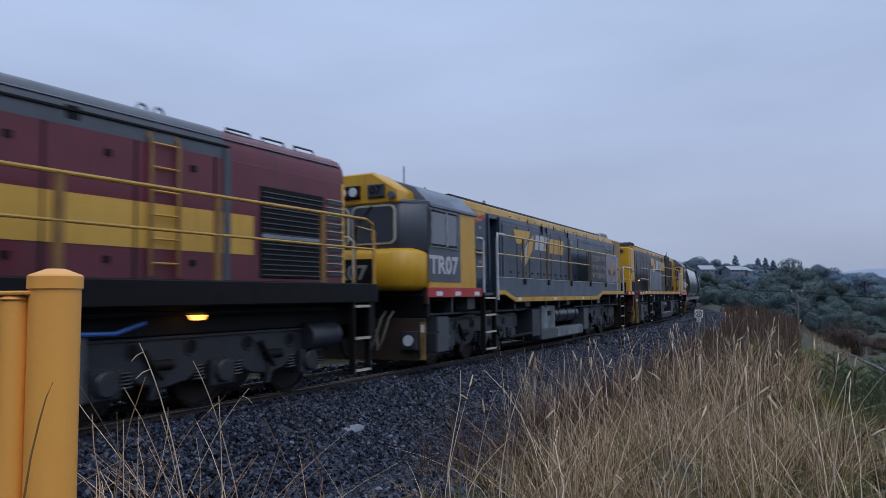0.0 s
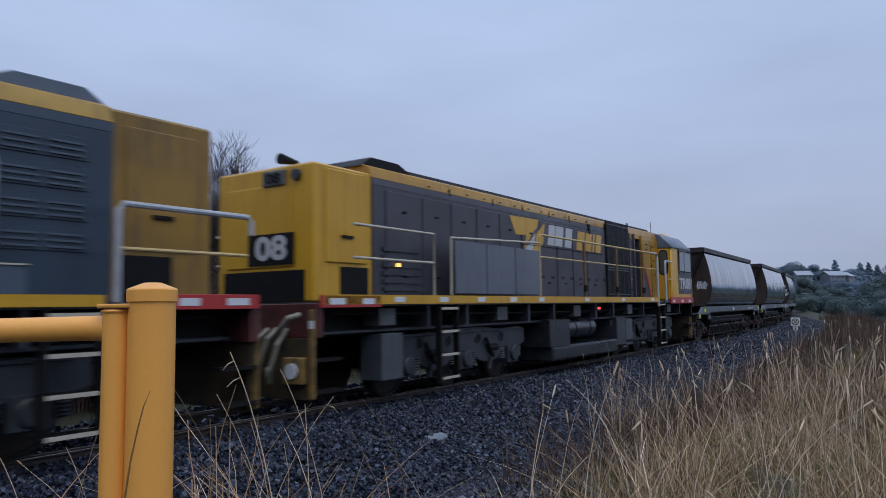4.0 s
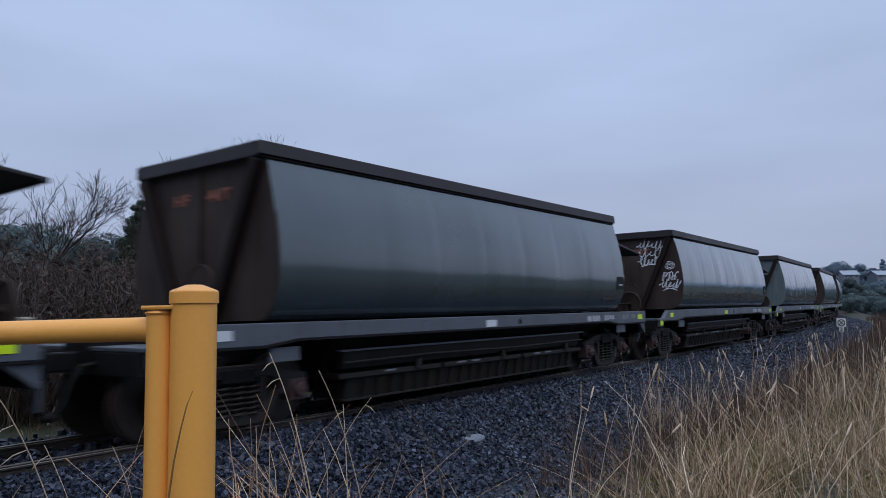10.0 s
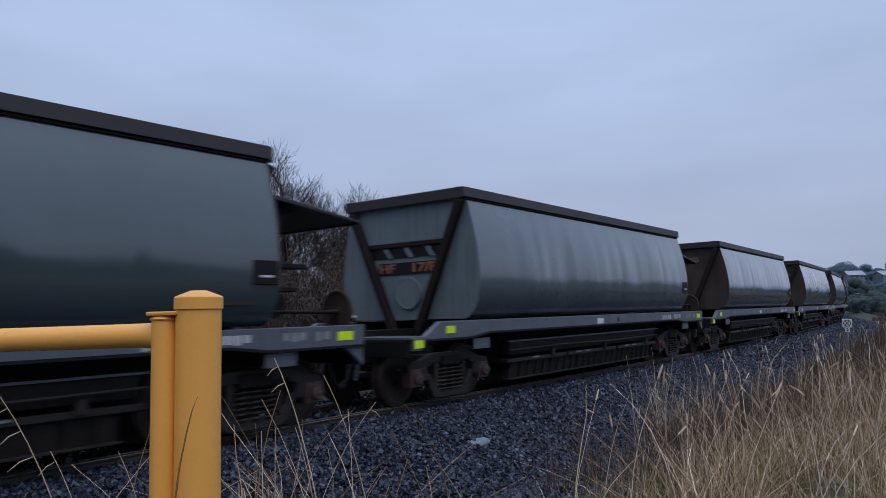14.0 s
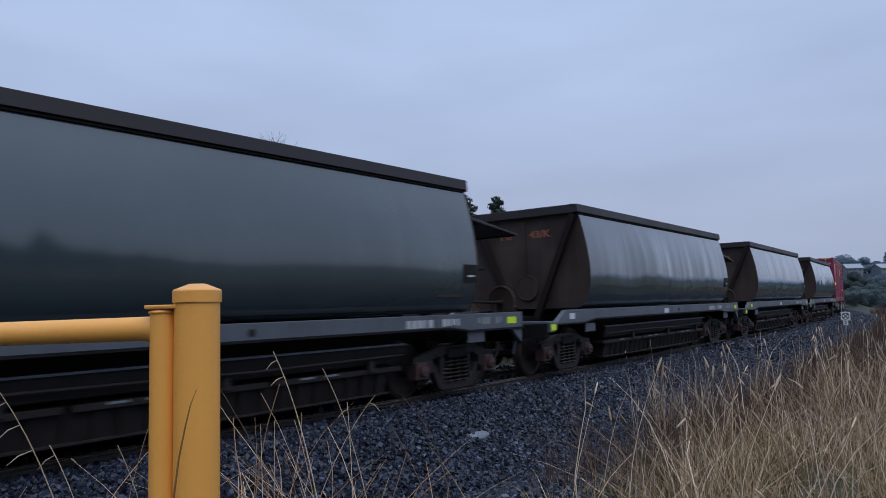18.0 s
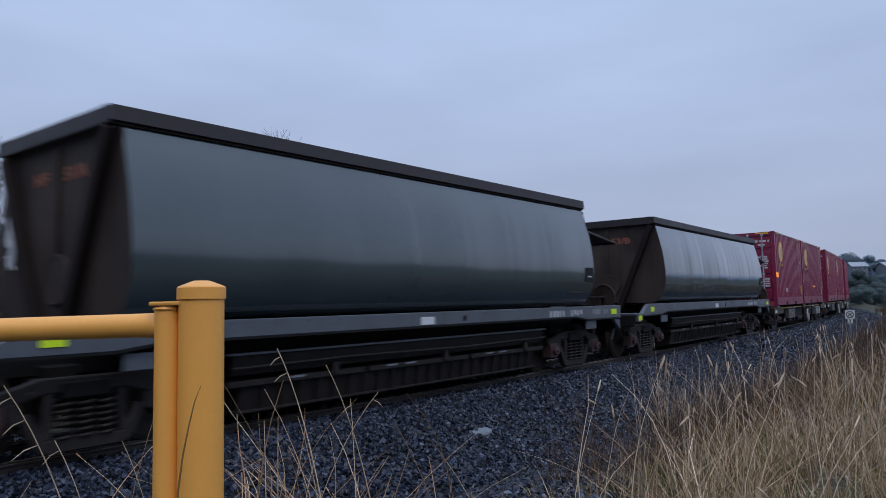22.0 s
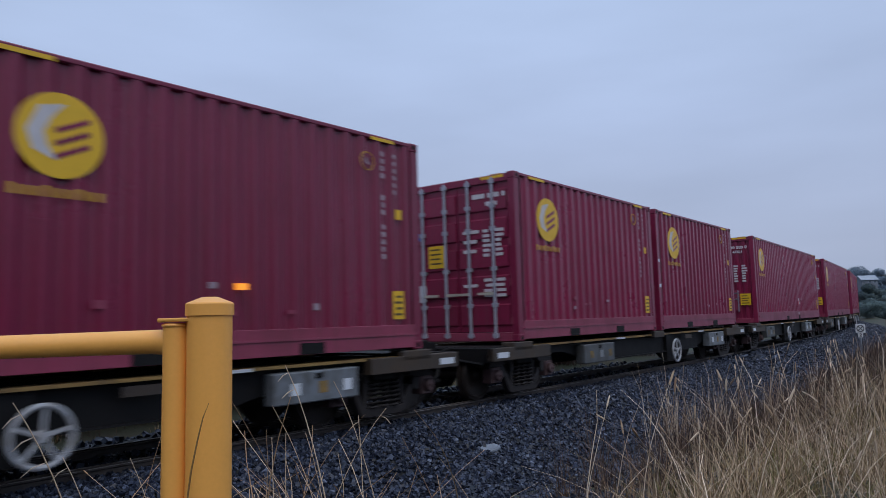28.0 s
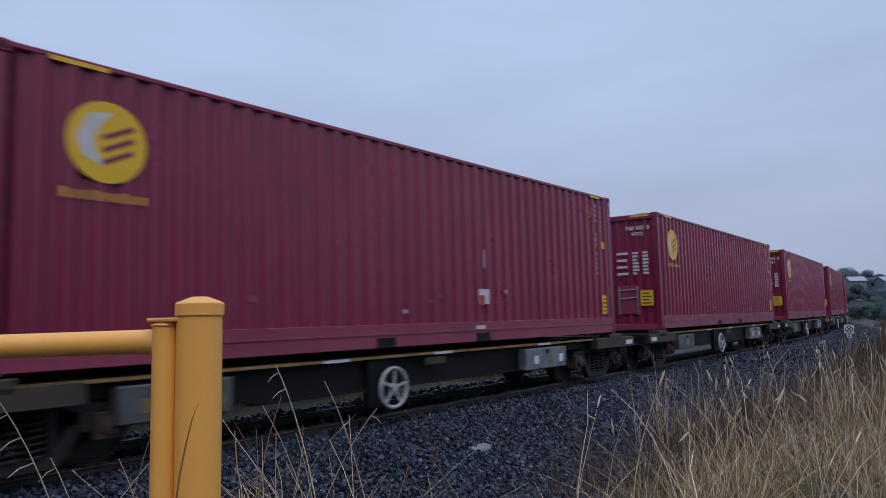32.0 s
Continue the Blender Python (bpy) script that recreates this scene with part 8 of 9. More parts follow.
# ---- trees and bushes ----
def branching(seed, height, spread, levels=5, r0=0.09, fork=3, start=0.25, up=0.25):
    rng = random.Random(seed)
    trunk, twigs = Shape(), Shape()
    def grow(p, d, length, r, lv):
        steps = 3 if lv < levels - 1 else 2
        pts, rad = [p], [r]
        q, w = p.copy(), d.copy()
        for i in range(steps):
            w = (w + Vector((rng.gauss(0, 0.16), rng.gauss(0, 0.16), rng.gauss(0, 0.10) + up * 0.42))).normalized()
            q = q + w * length / steps
            pts.append(q.copy()); rad.append(r * (1 - 0.45 * (i + 1) / steps))
        (trunk if lv < 2 else twigs).tube(pts, rad, 7 if lv < 2 else 3, cap=False)
        if lv >= levels:
            return
        n = fork + (rng.random() < 0.5)
        for i in range(n):
            t = rng.uniform(0.35, 1.0) if i else 1.0
            k = min(int(t * steps), steps - 1)
            o = pts[k].lerp(pts[k + 1], t * steps - k)
            e = (w + Vector((rng.gauss(0, 1), rng.gauss(0, 1), rng.gauss(0, 0.6))) * spread).normalized()
            grow(o, e, length * rng.uniform(0.55, 0.80), max(r * 0.55, 0.0058), lv + 1)
    for i in range(rng.choice((2, 3))):
        a = rng.uniform(0, 6.28)
        grow(Vector((0.15 * math.cos(a), 0.15 * math.sin(a), -0.1)), Vector((0.28 * math.cos(a), 0.28 * math.sin(a), 1)).normalized(), height * 0.36, r0, 0)
    return trunk, twigs


def bare_tree(seed, height, spread=0.43, levels=6, label="leafless grey tree with a spreading twiggy crown"):
    g = thing("bare_tree", label, "tree", "leafless trees")
    a, b = branching(seed, height, spread, levels)
    k = height / max(p[2] for p in b.v)
    for sh in (a, b):
        sh.v = [(p[0] * k, p[1] * k, p[2] * k) for p in sh.v]
    part("trunk", a, BARK, g, smooth=60, fix=False)
    part("crown", b, TWIG, g, smooth=0, fix=False)
    return g


def stand(ob, x, y, turn=0.0, size=1.0, sink=0.05):
    ob.matrix_world = Matrix.Translation((x, y, float(ground_z(np.array([x]), np.array([y]))[0]) - sink)) @ Matrix.Rotation(turn, 4, "Z") @ Matrix.Diagonal((size, size, size, 1))
    return ob


tree_a, tree_b = bare_tree(5, 8.2), bare_tree(9, 7.4)
stand(tree_a, *polar(26.0, 26), 0.4, 0.91)
stand(tree_b, *polar(30.8, 24), 1.9, 0.86)
for src, az, r, turn, size in ((tree_a, 21.3, 29, 2.5, 0.88), (tree_b, 42.6, 22, 0.9, 0.86), (tree_a, 17.2, 36, 4.2, 0.80), (tree_a, 47.5, 24, 5.2, 0.8), (tree_b, 24.0, 24, 5.0, 0.9)):
    c = copy_thing(src, Matrix())
    stand(c, *polar(az, r), turn, size)


def thicket(seed, h):
    """A bramble-like bush of many bent canes."""
    g = thing("bramble_bush", "dense leafless brown bramble bush along the far side of the line", "bush", "hedge bushes")
    rng = np.random.RandomState(seed)
    n = 520
    base = np.stack([rng.randn(n) * 0.75, rng.randn(n) * 0.5, np.zeros(n)], -1)
    a = rng.rand(n) * 6.28
    d = np.stack([np.cos(a), np.sin(a), np.zeros(n)], -1)
    ln = h * (0.5 + 0.62 * rng.rand(n))
    V, F, o = [], [], 0
    def cane(p0, d, ln, arch, w):
        nonlocal o
        k = 5
        pts = []
        for i in range(k + 1):
            t = i / k
            c = p0 + d * (ln * arch * t ** 1.5)[:, None]
            c[:, 2] += ln * (t - arch * 0.55 * t * t)
            c += rng.randn(*c.shape) * 0.02
            pts.append(c)
        side = np.stack([-d[:, 1], d[:, 0], rng.randn(len(d)) * 0.5], -1)
        side /= np.linalg.norm(side, axis=1)[:, None]
        v = np.stack([q for i, c in enumerate(pts) for q in (c - side * w * (1 - 0.6 * i / k), c + side * w * (1 - 0.6 * i / k))], 1)
        f = [(2 * i, 2 * i + 1, 2 * i + 3, 2 * i + 2) for i in range(k)]
        V.append(v.reshape(-1, 3)); F.append((np.array(f)[None] + v.shape[1] * np.arange(len(d))[:, None, None]).reshape(-1, 4) + o)
        o += v.shape[0] * v.shape[1]
        return pts
    pts = cane(base, d, ln, 0.3 + 0.5 * rng.rand(n), 0.009)
    for level in range(2):
        src = np.concatenate(pts[1:])
        m = 1500 if level == 0 else 2400
        k = rng.randint(0, len(src), m)
        a = rng.rand(m) * 6.28
        pts = cane(src[k], np.stack([np.cos(a), np.sin(a), np.zeros(m)], -1), (0.75 if level == 0 else 0.42) * (0.4 + rng.rand(m)), 0.5 + 0.7 * rng.rand(m), 0.0055 if level == 0 else 0.004)
    fast("twig_mass", np.concatenate(V), np.concatenate(F), TWIG_RED if seed % 2 else BRAMBLE, parent=g)
    m = 900
    src = np.concatenate(pts[2:])
    k = rng.randint(0, len(src), m)
    c = src[k]
    t = rng.randn(m, 3, 3) * 0.03
    fast("dead_leaf_mass", (c[:, None] + t).reshape(-1, 3), np.arange(3 * m).reshape(-1, 3), TWIG_RED, parent=g)
    return g


bushes = [thicket(21, 2.6), thicket(22, 2.3), thicket(23, 2.9)]
rng = random.Random(4)
spots = []
for row, (lat0, h) in enumerate(((-5.8, 0.70), (-7.0, 0.98), (-8.4, 1.14), (-9.9, 1.22))):
    for i in range(26 if row < 3 else 20):
        spots.append((-15 + i * 1.85 + rng.uniform(-0.5, 0.5), lat0 + rng.uniform(-0.45, 0.45), h * rng.uniform(0.85, 1.18)))
for i, (s, lat, size) in enumerate(spots):
    p = beside(s, lat)
    ob = bushes[i] if i < 3 else copy_thing(bushes[i % 3], Matrix())
    stand(ob, p.x, p.y, rng.uniform(0, 6.28), size)


def leaf_cloud(rng, centres, radii, n, size, flat=0.75):
    """Small leaf triangles scattered through lumps, thicker at their skins."""
    k = rng.choice(len(centres), n, p=radii ** 2 / (radii ** 2).sum())
    d = rng.randn(n, 3)
    d /= np.linalg.norm(d, axis=1)[:, None]
    r = radii[k] * (0.55 + 0.5 * rng.rand(n) ** 0.6)
    c = centres[k] + d * r[:, None] * np.array([1, 1, flat])
    t = rng.randn(n, 3, 3) * size
    t -= 0.72 * (t * d[:, None]).sum(-1, keepdims=True) * d[:, None]      # leaves lie roughly along the lump's skin
    return (c[:, None] + t).reshape(-1, 3), np.arange(3 * n).reshape(-1, 3)


def leafy_tree(seed, height, width, conifer=False, n=36000, leaf=None):
    rng = np.random.RandomState(seed)
    g = thing("conifer_tree" if conifer else "eucalypt_tree", "dark green conifer in the distance" if conifer else "grey-green eucalypt on the hillside with an uneven, haze-tinted crown", "tree", "conifers" if conifer else "hillside trees")
    s = Shape().tube([(0, 0, -0.3), (0.1 * height * 0.1, 0, height * 0.4), (0, 0.05 * height * 0.1, height * (0.95 if conifer else 0.75))], [height * 0.03, height * 0.02, 0.03], 7)
    for i in range(6):
        a = rng.rand() * 6.28
        z = height * (0.3 + 0.4 * rng.rand())
        s.tube([(0, 0, z), (math.cos(a) * width * 0.2, math.sin(a) * width * 0.2, z + height * 0.08)], [height * 0.012, 0.02], 5)
    part("trunk", s, BARK, g)
    if conifer:
        m = 26
        z = np.linspace(0.18, 0.98, m)
        rad = width * 0.5 * (1 - z) ** 0.8 + 0.12
        a = np.arange(m) * 2.4
        cen = np.stack([np.cos(a) * rad * 0.55, np.sin(a) * rad * 0.55, z * height], -1)
        v, f = leaf_cloud(rng, cen, rad * 0.72 + 0.16, n, height * 0.0105, 0.55)
    else:
        m = 34
        a, q = rng.rand(m) * 6.28, rng.rand(m) ** 0.5
        cen = np.stack([np.cos(a) * q * width * 0.36, np.sin(a) * q * width * 0.36, height * (0.16 + 0.68 * rng.rand(m) * (1.15 - 0.5 * q))], -1)
        v, f = leaf_cloud(rng, cen, width * (0.10 + 0.11 * rng.rand(m)), n, height * 0.0145)
    fast("crown", v, f, leaf or (PINE if conifer else GUM), parent=g)
    return g


gums = [leafy_tree(31, 9, 8.5), leafy_tree(32, 7.5, 9), leafy_tree(33, 10.5, 7.0), leafy_tree(34, 5.0, 6.5)]
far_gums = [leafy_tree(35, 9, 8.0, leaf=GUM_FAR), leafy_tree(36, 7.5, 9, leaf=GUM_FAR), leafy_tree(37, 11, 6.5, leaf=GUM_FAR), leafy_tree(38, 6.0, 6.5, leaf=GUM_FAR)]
# Skyline conifers share the leaf colour that has haze painted in.
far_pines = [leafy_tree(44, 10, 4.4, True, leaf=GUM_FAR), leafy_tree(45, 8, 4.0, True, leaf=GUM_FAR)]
pines = [leafy_tree(41, 10, 5.0, True), leafy_tree(42, 8, 4.2, True)]
kinds = {"gum": gums, "far": far_gums, "pine": pines, "far_pine": far_pines}
fresh = {k: v[:] for k, v in kinds.items()}


def plant(kind, i, az, r, size, drop=0.2):
    src = kinds[kind][i]
    if src in fresh[kind]:
        fresh[kind].remove(src)
    else:
        src = copy_thing(src, Matrix())
    stand(src, *polar(az, r), rng.uniform(0, 6.28), size, drop)


def plant_to(kind, i, az, r, el):
    """A tree whose top shows at the elevation el from where one stands at the gate."""
    x, y = polar(az, r)
    tall = {"gum": (9, 7.5, 10.5, 5.0), "far": (9, 7.5, 11, 6.0), "far_pine": (10, 8)}[kind][i]
    plant(kind, i, az, r, (1.355 + r * math.tan(radians(el)) - float(ground_z(np.array([x]), np.array([y]))[0]) + 0.2) / tall)


# conifers that show over the train
for az, r, top in ((14.1, 62, 9.6), (7.6, 70, 9.0), (9.9, 74, 8.9), (12.6, 66, 8.6), (34.4, 46, 8.7), (10.6, 80, 7.9), (5.6, 78, 7.6)):
    x, y = polar(az, r)
    h = 1.355 + r * math.tan(radians(top)) - float(ground_z(np.array([x]), np.array([y]))[0])
    plant("pine", int(az * 10) % 2, az, r, h / (10 if int(az * 10) % 2 == 0 else 8))
# woods beyond the hedge
for i in range(14):
    az, r = rng.uniform(-6, 48), rng.uniform(48, 95)
    plant("gum", rng.randrange(4), az, r, rng.uniform(0.55, 0.85))
for i in range(30):
    plant_to("gum", rng.randrange(4), 31 + i * 1.0 + rng.uniform(-0.4, 0.4), rng.uniform(74, 90), rng.uniform(6.2, 7.0))
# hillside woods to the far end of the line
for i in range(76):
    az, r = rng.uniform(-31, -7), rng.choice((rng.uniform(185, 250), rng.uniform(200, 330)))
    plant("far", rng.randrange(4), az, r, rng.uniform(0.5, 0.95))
for i in range(48):
    az, r = rng.uniform(-26, -9), rng.uniform(130, 195)
    plant("gum", rng.randrange(4), az, r, rng.uniform(0.45, 0.85))
for i in range(28):
    plant("gum", 3, rng.uniform(-25, -10), rng.uniform(100, 150), rng.uniform(0.3, 0.7))
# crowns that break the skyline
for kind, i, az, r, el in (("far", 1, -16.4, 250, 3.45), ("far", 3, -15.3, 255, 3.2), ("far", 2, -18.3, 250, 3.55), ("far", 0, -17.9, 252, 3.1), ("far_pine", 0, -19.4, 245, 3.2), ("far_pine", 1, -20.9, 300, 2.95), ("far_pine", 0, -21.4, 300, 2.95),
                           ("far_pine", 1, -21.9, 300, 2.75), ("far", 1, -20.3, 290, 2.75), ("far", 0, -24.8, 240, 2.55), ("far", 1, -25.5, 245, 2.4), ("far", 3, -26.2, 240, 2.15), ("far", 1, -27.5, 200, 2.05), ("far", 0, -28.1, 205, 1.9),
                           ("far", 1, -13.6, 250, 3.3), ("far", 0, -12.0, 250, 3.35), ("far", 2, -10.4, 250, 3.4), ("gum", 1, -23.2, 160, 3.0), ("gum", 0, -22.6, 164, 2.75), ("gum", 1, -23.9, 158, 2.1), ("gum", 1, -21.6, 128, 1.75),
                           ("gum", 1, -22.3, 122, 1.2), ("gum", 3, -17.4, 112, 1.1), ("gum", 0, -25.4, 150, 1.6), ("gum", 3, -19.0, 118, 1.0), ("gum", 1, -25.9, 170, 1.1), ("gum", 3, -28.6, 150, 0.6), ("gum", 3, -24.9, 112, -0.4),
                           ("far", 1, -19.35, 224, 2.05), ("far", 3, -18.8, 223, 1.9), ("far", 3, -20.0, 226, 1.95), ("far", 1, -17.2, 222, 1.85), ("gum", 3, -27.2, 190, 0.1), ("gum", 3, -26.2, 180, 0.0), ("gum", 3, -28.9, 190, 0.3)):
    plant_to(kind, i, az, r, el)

# scrub and low trees on the valley floor
for i in range(18):
    plant("gum", 3, rng.uniform(-30, -24.6), rng.uniform(106, 150), rng.uniform(0.25, 0.5))
for i in range(12):
    az, r = rng.uniform(-29, -25.2), rng.uniform(76, 98)
    stand(copy_thing(bushes[i % 3], Matrix()), *polar(az, r), rng.uniform(0, 6.28), rng.uniform(0.25, 0.45))
for az, r, size in ((-26.3, 62, 0.95), (-25.9, 64, 0.8)):
    stand(copy_thing(bushes[0], Matrix()), *polar(az, r), rng.uniform(0, 6.28), size)

# trees behind the camera, which the wagon sides mirror
for i in range(40):
    az, r = rng.uniform(85, 275), rng.uniform(32, 54)
    plant("gum", rng.randrange(3), az, r, rng.uniform(1.1, 1.7))
# young green pines on the bank
sapling = thing("pine_sapling", "small fresh green pine sapling among dry grass", "sapling", "pine saplings")
srng = np.random.RandomState(43)
stem = Shape().tube([(0, 0, -0.05), (0.01, 0, 0.6), (0, 0.01, 1.18)], [0.014, 0.010, 0.004], 6)
sv_, sf_, so_ = [], [], 0
for ring in range(7):
    z0, reach = 0.12 + ring * 0.155, 0.46 - 0.05 * ring
    for b in range(5):
        a = b * 1.257 + ring * 0.6
        tip = np.array([math.cos(a) * reach, math.sin(a) * reach, z0 + reach * 0.75])
        root = np.array([0, 0, z0])
        stem.tube([tuple(root), tuple(tip)], [0.006, 0.003], 4)
        m = 70
        base = root + (tip - root) * (0.25 + 0.78 * srng.rand(m))[:, None]
        d = srng.randn(m, 3) + (tip - root) / reach * 1.4
        d = d / np.linalg.norm(d, axis=1)[:, None] * (0.07 + 0.06 * srng.rand(m))[:, None]
        side = np.cross(d, srng.randn(m, 3)); side = side / np.linalg.norm(side, axis=1)[:, None] * 0.0035
        sv_.append(np.stack([base - side, base + side, base + d], 1).reshape(-1, 3)); sf_.append(np.arange(3 * m).reshape(-1, 3) + so_); so_ += 3 * m
part("stem", stem, BARK, sapling)
fast("needle_mass", np.concatenate(sv_), np.concatenate(sf_), YOUNG_PINE, parent=sapling)
for i, (az, r, size) in enumerate(((-25.4, 13.6, 0.80), (-26.6, 12.6, 0.72), (-28.4, 12.0, 0.95), (-29.6, 12.4, 0.9), (-27.4, 11.0, 0.6), (-26.0, 15.5, 0.65), (-28.0, 16.0, 0.8), (-24.9, 14.8, 0.5))):
    stand(copy_thing(sapling, Matrix()) if i else sapling, *polar(az, r), i * 1.3, size, 0.02)

# far woods, in the haze-tinted leaf colour
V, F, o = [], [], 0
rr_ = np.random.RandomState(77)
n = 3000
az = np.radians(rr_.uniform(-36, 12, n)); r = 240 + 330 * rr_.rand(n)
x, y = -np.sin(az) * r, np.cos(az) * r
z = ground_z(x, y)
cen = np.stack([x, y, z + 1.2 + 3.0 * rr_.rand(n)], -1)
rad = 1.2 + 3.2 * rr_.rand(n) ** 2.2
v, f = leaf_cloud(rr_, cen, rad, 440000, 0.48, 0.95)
fast("far_woods", v, f, GUM_FAR, kind="stuff", label="distant woods on the hills, haze-blue put into the leaf colour", category="woods")

# ---- road, pole, houses and sign on the valley side ----
def strip(name, pts, w, material, label, lift=0.06):
    s = Shape()
    rows = []
    for i, (x, y) in enumerate(pts):
        a, b = pts[max(i - 1, 0)], pts[min(i + 1, len(pts) - 1)]
        d = Vector((b[0] - a[0], b[1] - a[1])).normalized()
        row = []
        for k in (-1, -0.5, 0, 0.5, 1):
            px, py = x - d.y * w / 2 * k, y + d.x * w / 2 * k
            row.append((px, py))
        rows.append(row)
    s.grid([[(px, py, float(ground_z(np.array([px]), np.array([py]))[0]) + lift) for px, py in r] for r in rows])
    return tagged(part(name, s, material, None, label, fix=False), kind="structure")


strip("road", [polar(-27.9, 43), polar(-28.6, 48), polar(-29.4, 56), polar(-31.5, 68), polar(-35, 80)], 3.4, WET_ROAD, "wet grey country road")
strip("road", [polar(-24.4, 103), polar(-26.3, 102.5), polar(-28.6, 101), polar(-33, 98), polar(-40, 92)], 2.2, WET_ROAD, "wet grey side road")

# a ridge beyond the valley, its haze painted as pale blue colour
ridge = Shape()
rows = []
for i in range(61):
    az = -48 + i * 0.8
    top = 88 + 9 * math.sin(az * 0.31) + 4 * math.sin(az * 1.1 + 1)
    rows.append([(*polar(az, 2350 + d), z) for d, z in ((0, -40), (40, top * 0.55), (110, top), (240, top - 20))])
tagged(part("backdrop", ridge.grid(rows), HAZE, None, "ridge beyond the valley with haze painted as pale blue", fix=False), kind="structure")


def house(az, r, w, d, h, turn, el=0.0):
    g = thing("house", "grey weatherboard house with a light steel gable roof", "house", "valley houses")
    part("wall", Shape().prism([(-d / 2, -0.5), (d / 2, -0.5), (d / 2, h), (0, h + d * 0.28), (-d / 2, h)], "x", -w / 2, w / 2), HOUSE_WALL, g, bevel=0.02)
    for k in (1, -1):
        part("roof", Shape().prism([(k * (d / 2 + 0.4), h - 0.1), (k * (d / 2 + 0.4), h), (0, h + d * 0.28 + 0.15), (0, h + d * 0.28 + 0.03)], "x", -w / 2 - 0.3, w / 2 + 0.3), HOUSE_ROOF, g)
    for k in (1, -1):
        for i in range(3):
            u = -w / 2 + w * (i + 0.5) / 3
            win = part("window", Shape().box(u - w * 0.09, u + w * 0.09, k * d / 2 - 0.03, k * d / 2 + 0.03, h * 0.35, h * 0.78), HOUSE_ROOF, g)
            part("pane", Shape().box(u - w * 0.075, u + w * 0.075, k * d / 2 - 0.04, k * d / 2 + 0.04, h * 0.39, h * 0.74), GLASS, win)
    part("door", Shape().box(w / 2 - 0.02, w / 2 + 0.03, -0.45, 0.45, -0.4, h * 0.85), HOUSE_ROOF, g)
    x, y = polar(az, r)
    z = max(float(ground_z(np.array([x]), np.array([y]))[0]), 1.355 + r * math.tan(radians(el)) - h / 2)
    g.matrix_world = pose(x, y, z, 0, 0, turn)
    part("base", Shape().box(-w / 2, w / 2, -d / 2, d / 2, -5.0, -0.5), HOUSE_WALL, g)
    return g


house(-19.2, 232, 5.0, 4, 1.2, 20, 1.98), house(-19.9, 236, 4, 4, 1.2, 50, 1.9), house(-26.75, 240, 5.0, 4.5, 1.8, 60, 0.55), house(-26.35, 226, 8, 2.6, 0.9, 8, 0.15), house(-28.5, 215, 7, 4, 1.2, 0, -0.1), house(-17.3, 230, 4, 4, 1.3, 5, 2.05)


def pole(az, r, h):
    g = thing("power_pole", "weathered timber power pole with a crossarm in the valley", "power pole", "power poles")
    part("shaft", Shape().tube([(0, 0, -0.5), (0, 0, h)], [0.11, 0.075], 10), POLE_WOOD, g)
    part("crossarm", Shape().box(-0.75, 0.75, -0.04, 0.04, h - 0.30, h - 0.22), POLE_WOOD, g)
    for xx in (-0.7, 0.7):
        part("insulator", Shape().tube([(xx, 0, h - 0.22), (xx, 0, h - 0.06)], [0.05, 0.03], 8), SIGN_WHITE, g)
    x, y = polar(az, r)
    g.matrix_world = pose(x, y, float(ground_z(np.array([x]), np.array([y]))[0]), 0, 0, 10)
    return g, (x, y, g.matrix_world.translation.z + h - 0.28)


p1, t1 = pole(-23.35, 92, 5.2)
p2, t2 = pole(-44.0, 84, 6.0)
p3, t3 = pole(-6.0, 150, 4.5)
for k in (-1.0, 1.0):
    for a, b in ((t1, t2), (t1, t3)):
        pts = []
        for i in range(13):
            t = i / 12
            pts.append((a[0] + (b[0] - a[0]) * t + k * 0.68, a[1] + (b[1] - a[1]) * t + k * 0.17, a[2] + (b[2] - a[2]) * t - 1.6 * 4 * t * (1 - t) * 0.5))
        tagged(part("power_cable", Shape().tube(pts, 0.02, 4), UNDER, None, "thin black power cable sagging between poles"), category="cable", group="power cables")

# speed-restriction sign beside the line
g = thing("track_sign", "white square sign with a crossed circle and small number plate", "sign")
part("post", Shape().tube([(0, 0.05, -2.7), (0, 0.05, 0.25)], 0.045, 10), GALV, g)
board = part("board", Shape().box(-0.215, 0.215, -0.012, 0.012, -0.215, 0.215), SIGN_WHITE, g, "white square board", bevel=0.008)
part("circle", Shape().ring((0, -0.016, 0), "y", 0.155, 0.020, 32, 6), SIGN_BLACK, board, "black ring")
for k in (1, -1):
    part("cross_bar", Shape().bar((-0.10, -0.018, -0.10 * k), (0.10, -0.018, 0.10 * k), 0.036, 0.012, (0, 1, 0)), SIGN_BLACK, board)
plate = part("number_plate", Shape().box(-0.11, 0.11, -0.012, 0.012, -0.45, -0.225), SIGN_WHITE, g, bevel=0.006)
lettering("plate_number", "2", 0.22, at(0, -0.016, -0.335, Matrix(((1, 0, 0, 0), (0, 0, -1, 0), (0, 1, 0, 0), (0, 0, 0, 1)))), SIGN_BLACK, plate)
g.matrix_world = pose(8.344, 27.772, 0.83, 0, 1.5, -14) @ Matrix.Diagonal((0.68, 0.68, 0.68, 1))

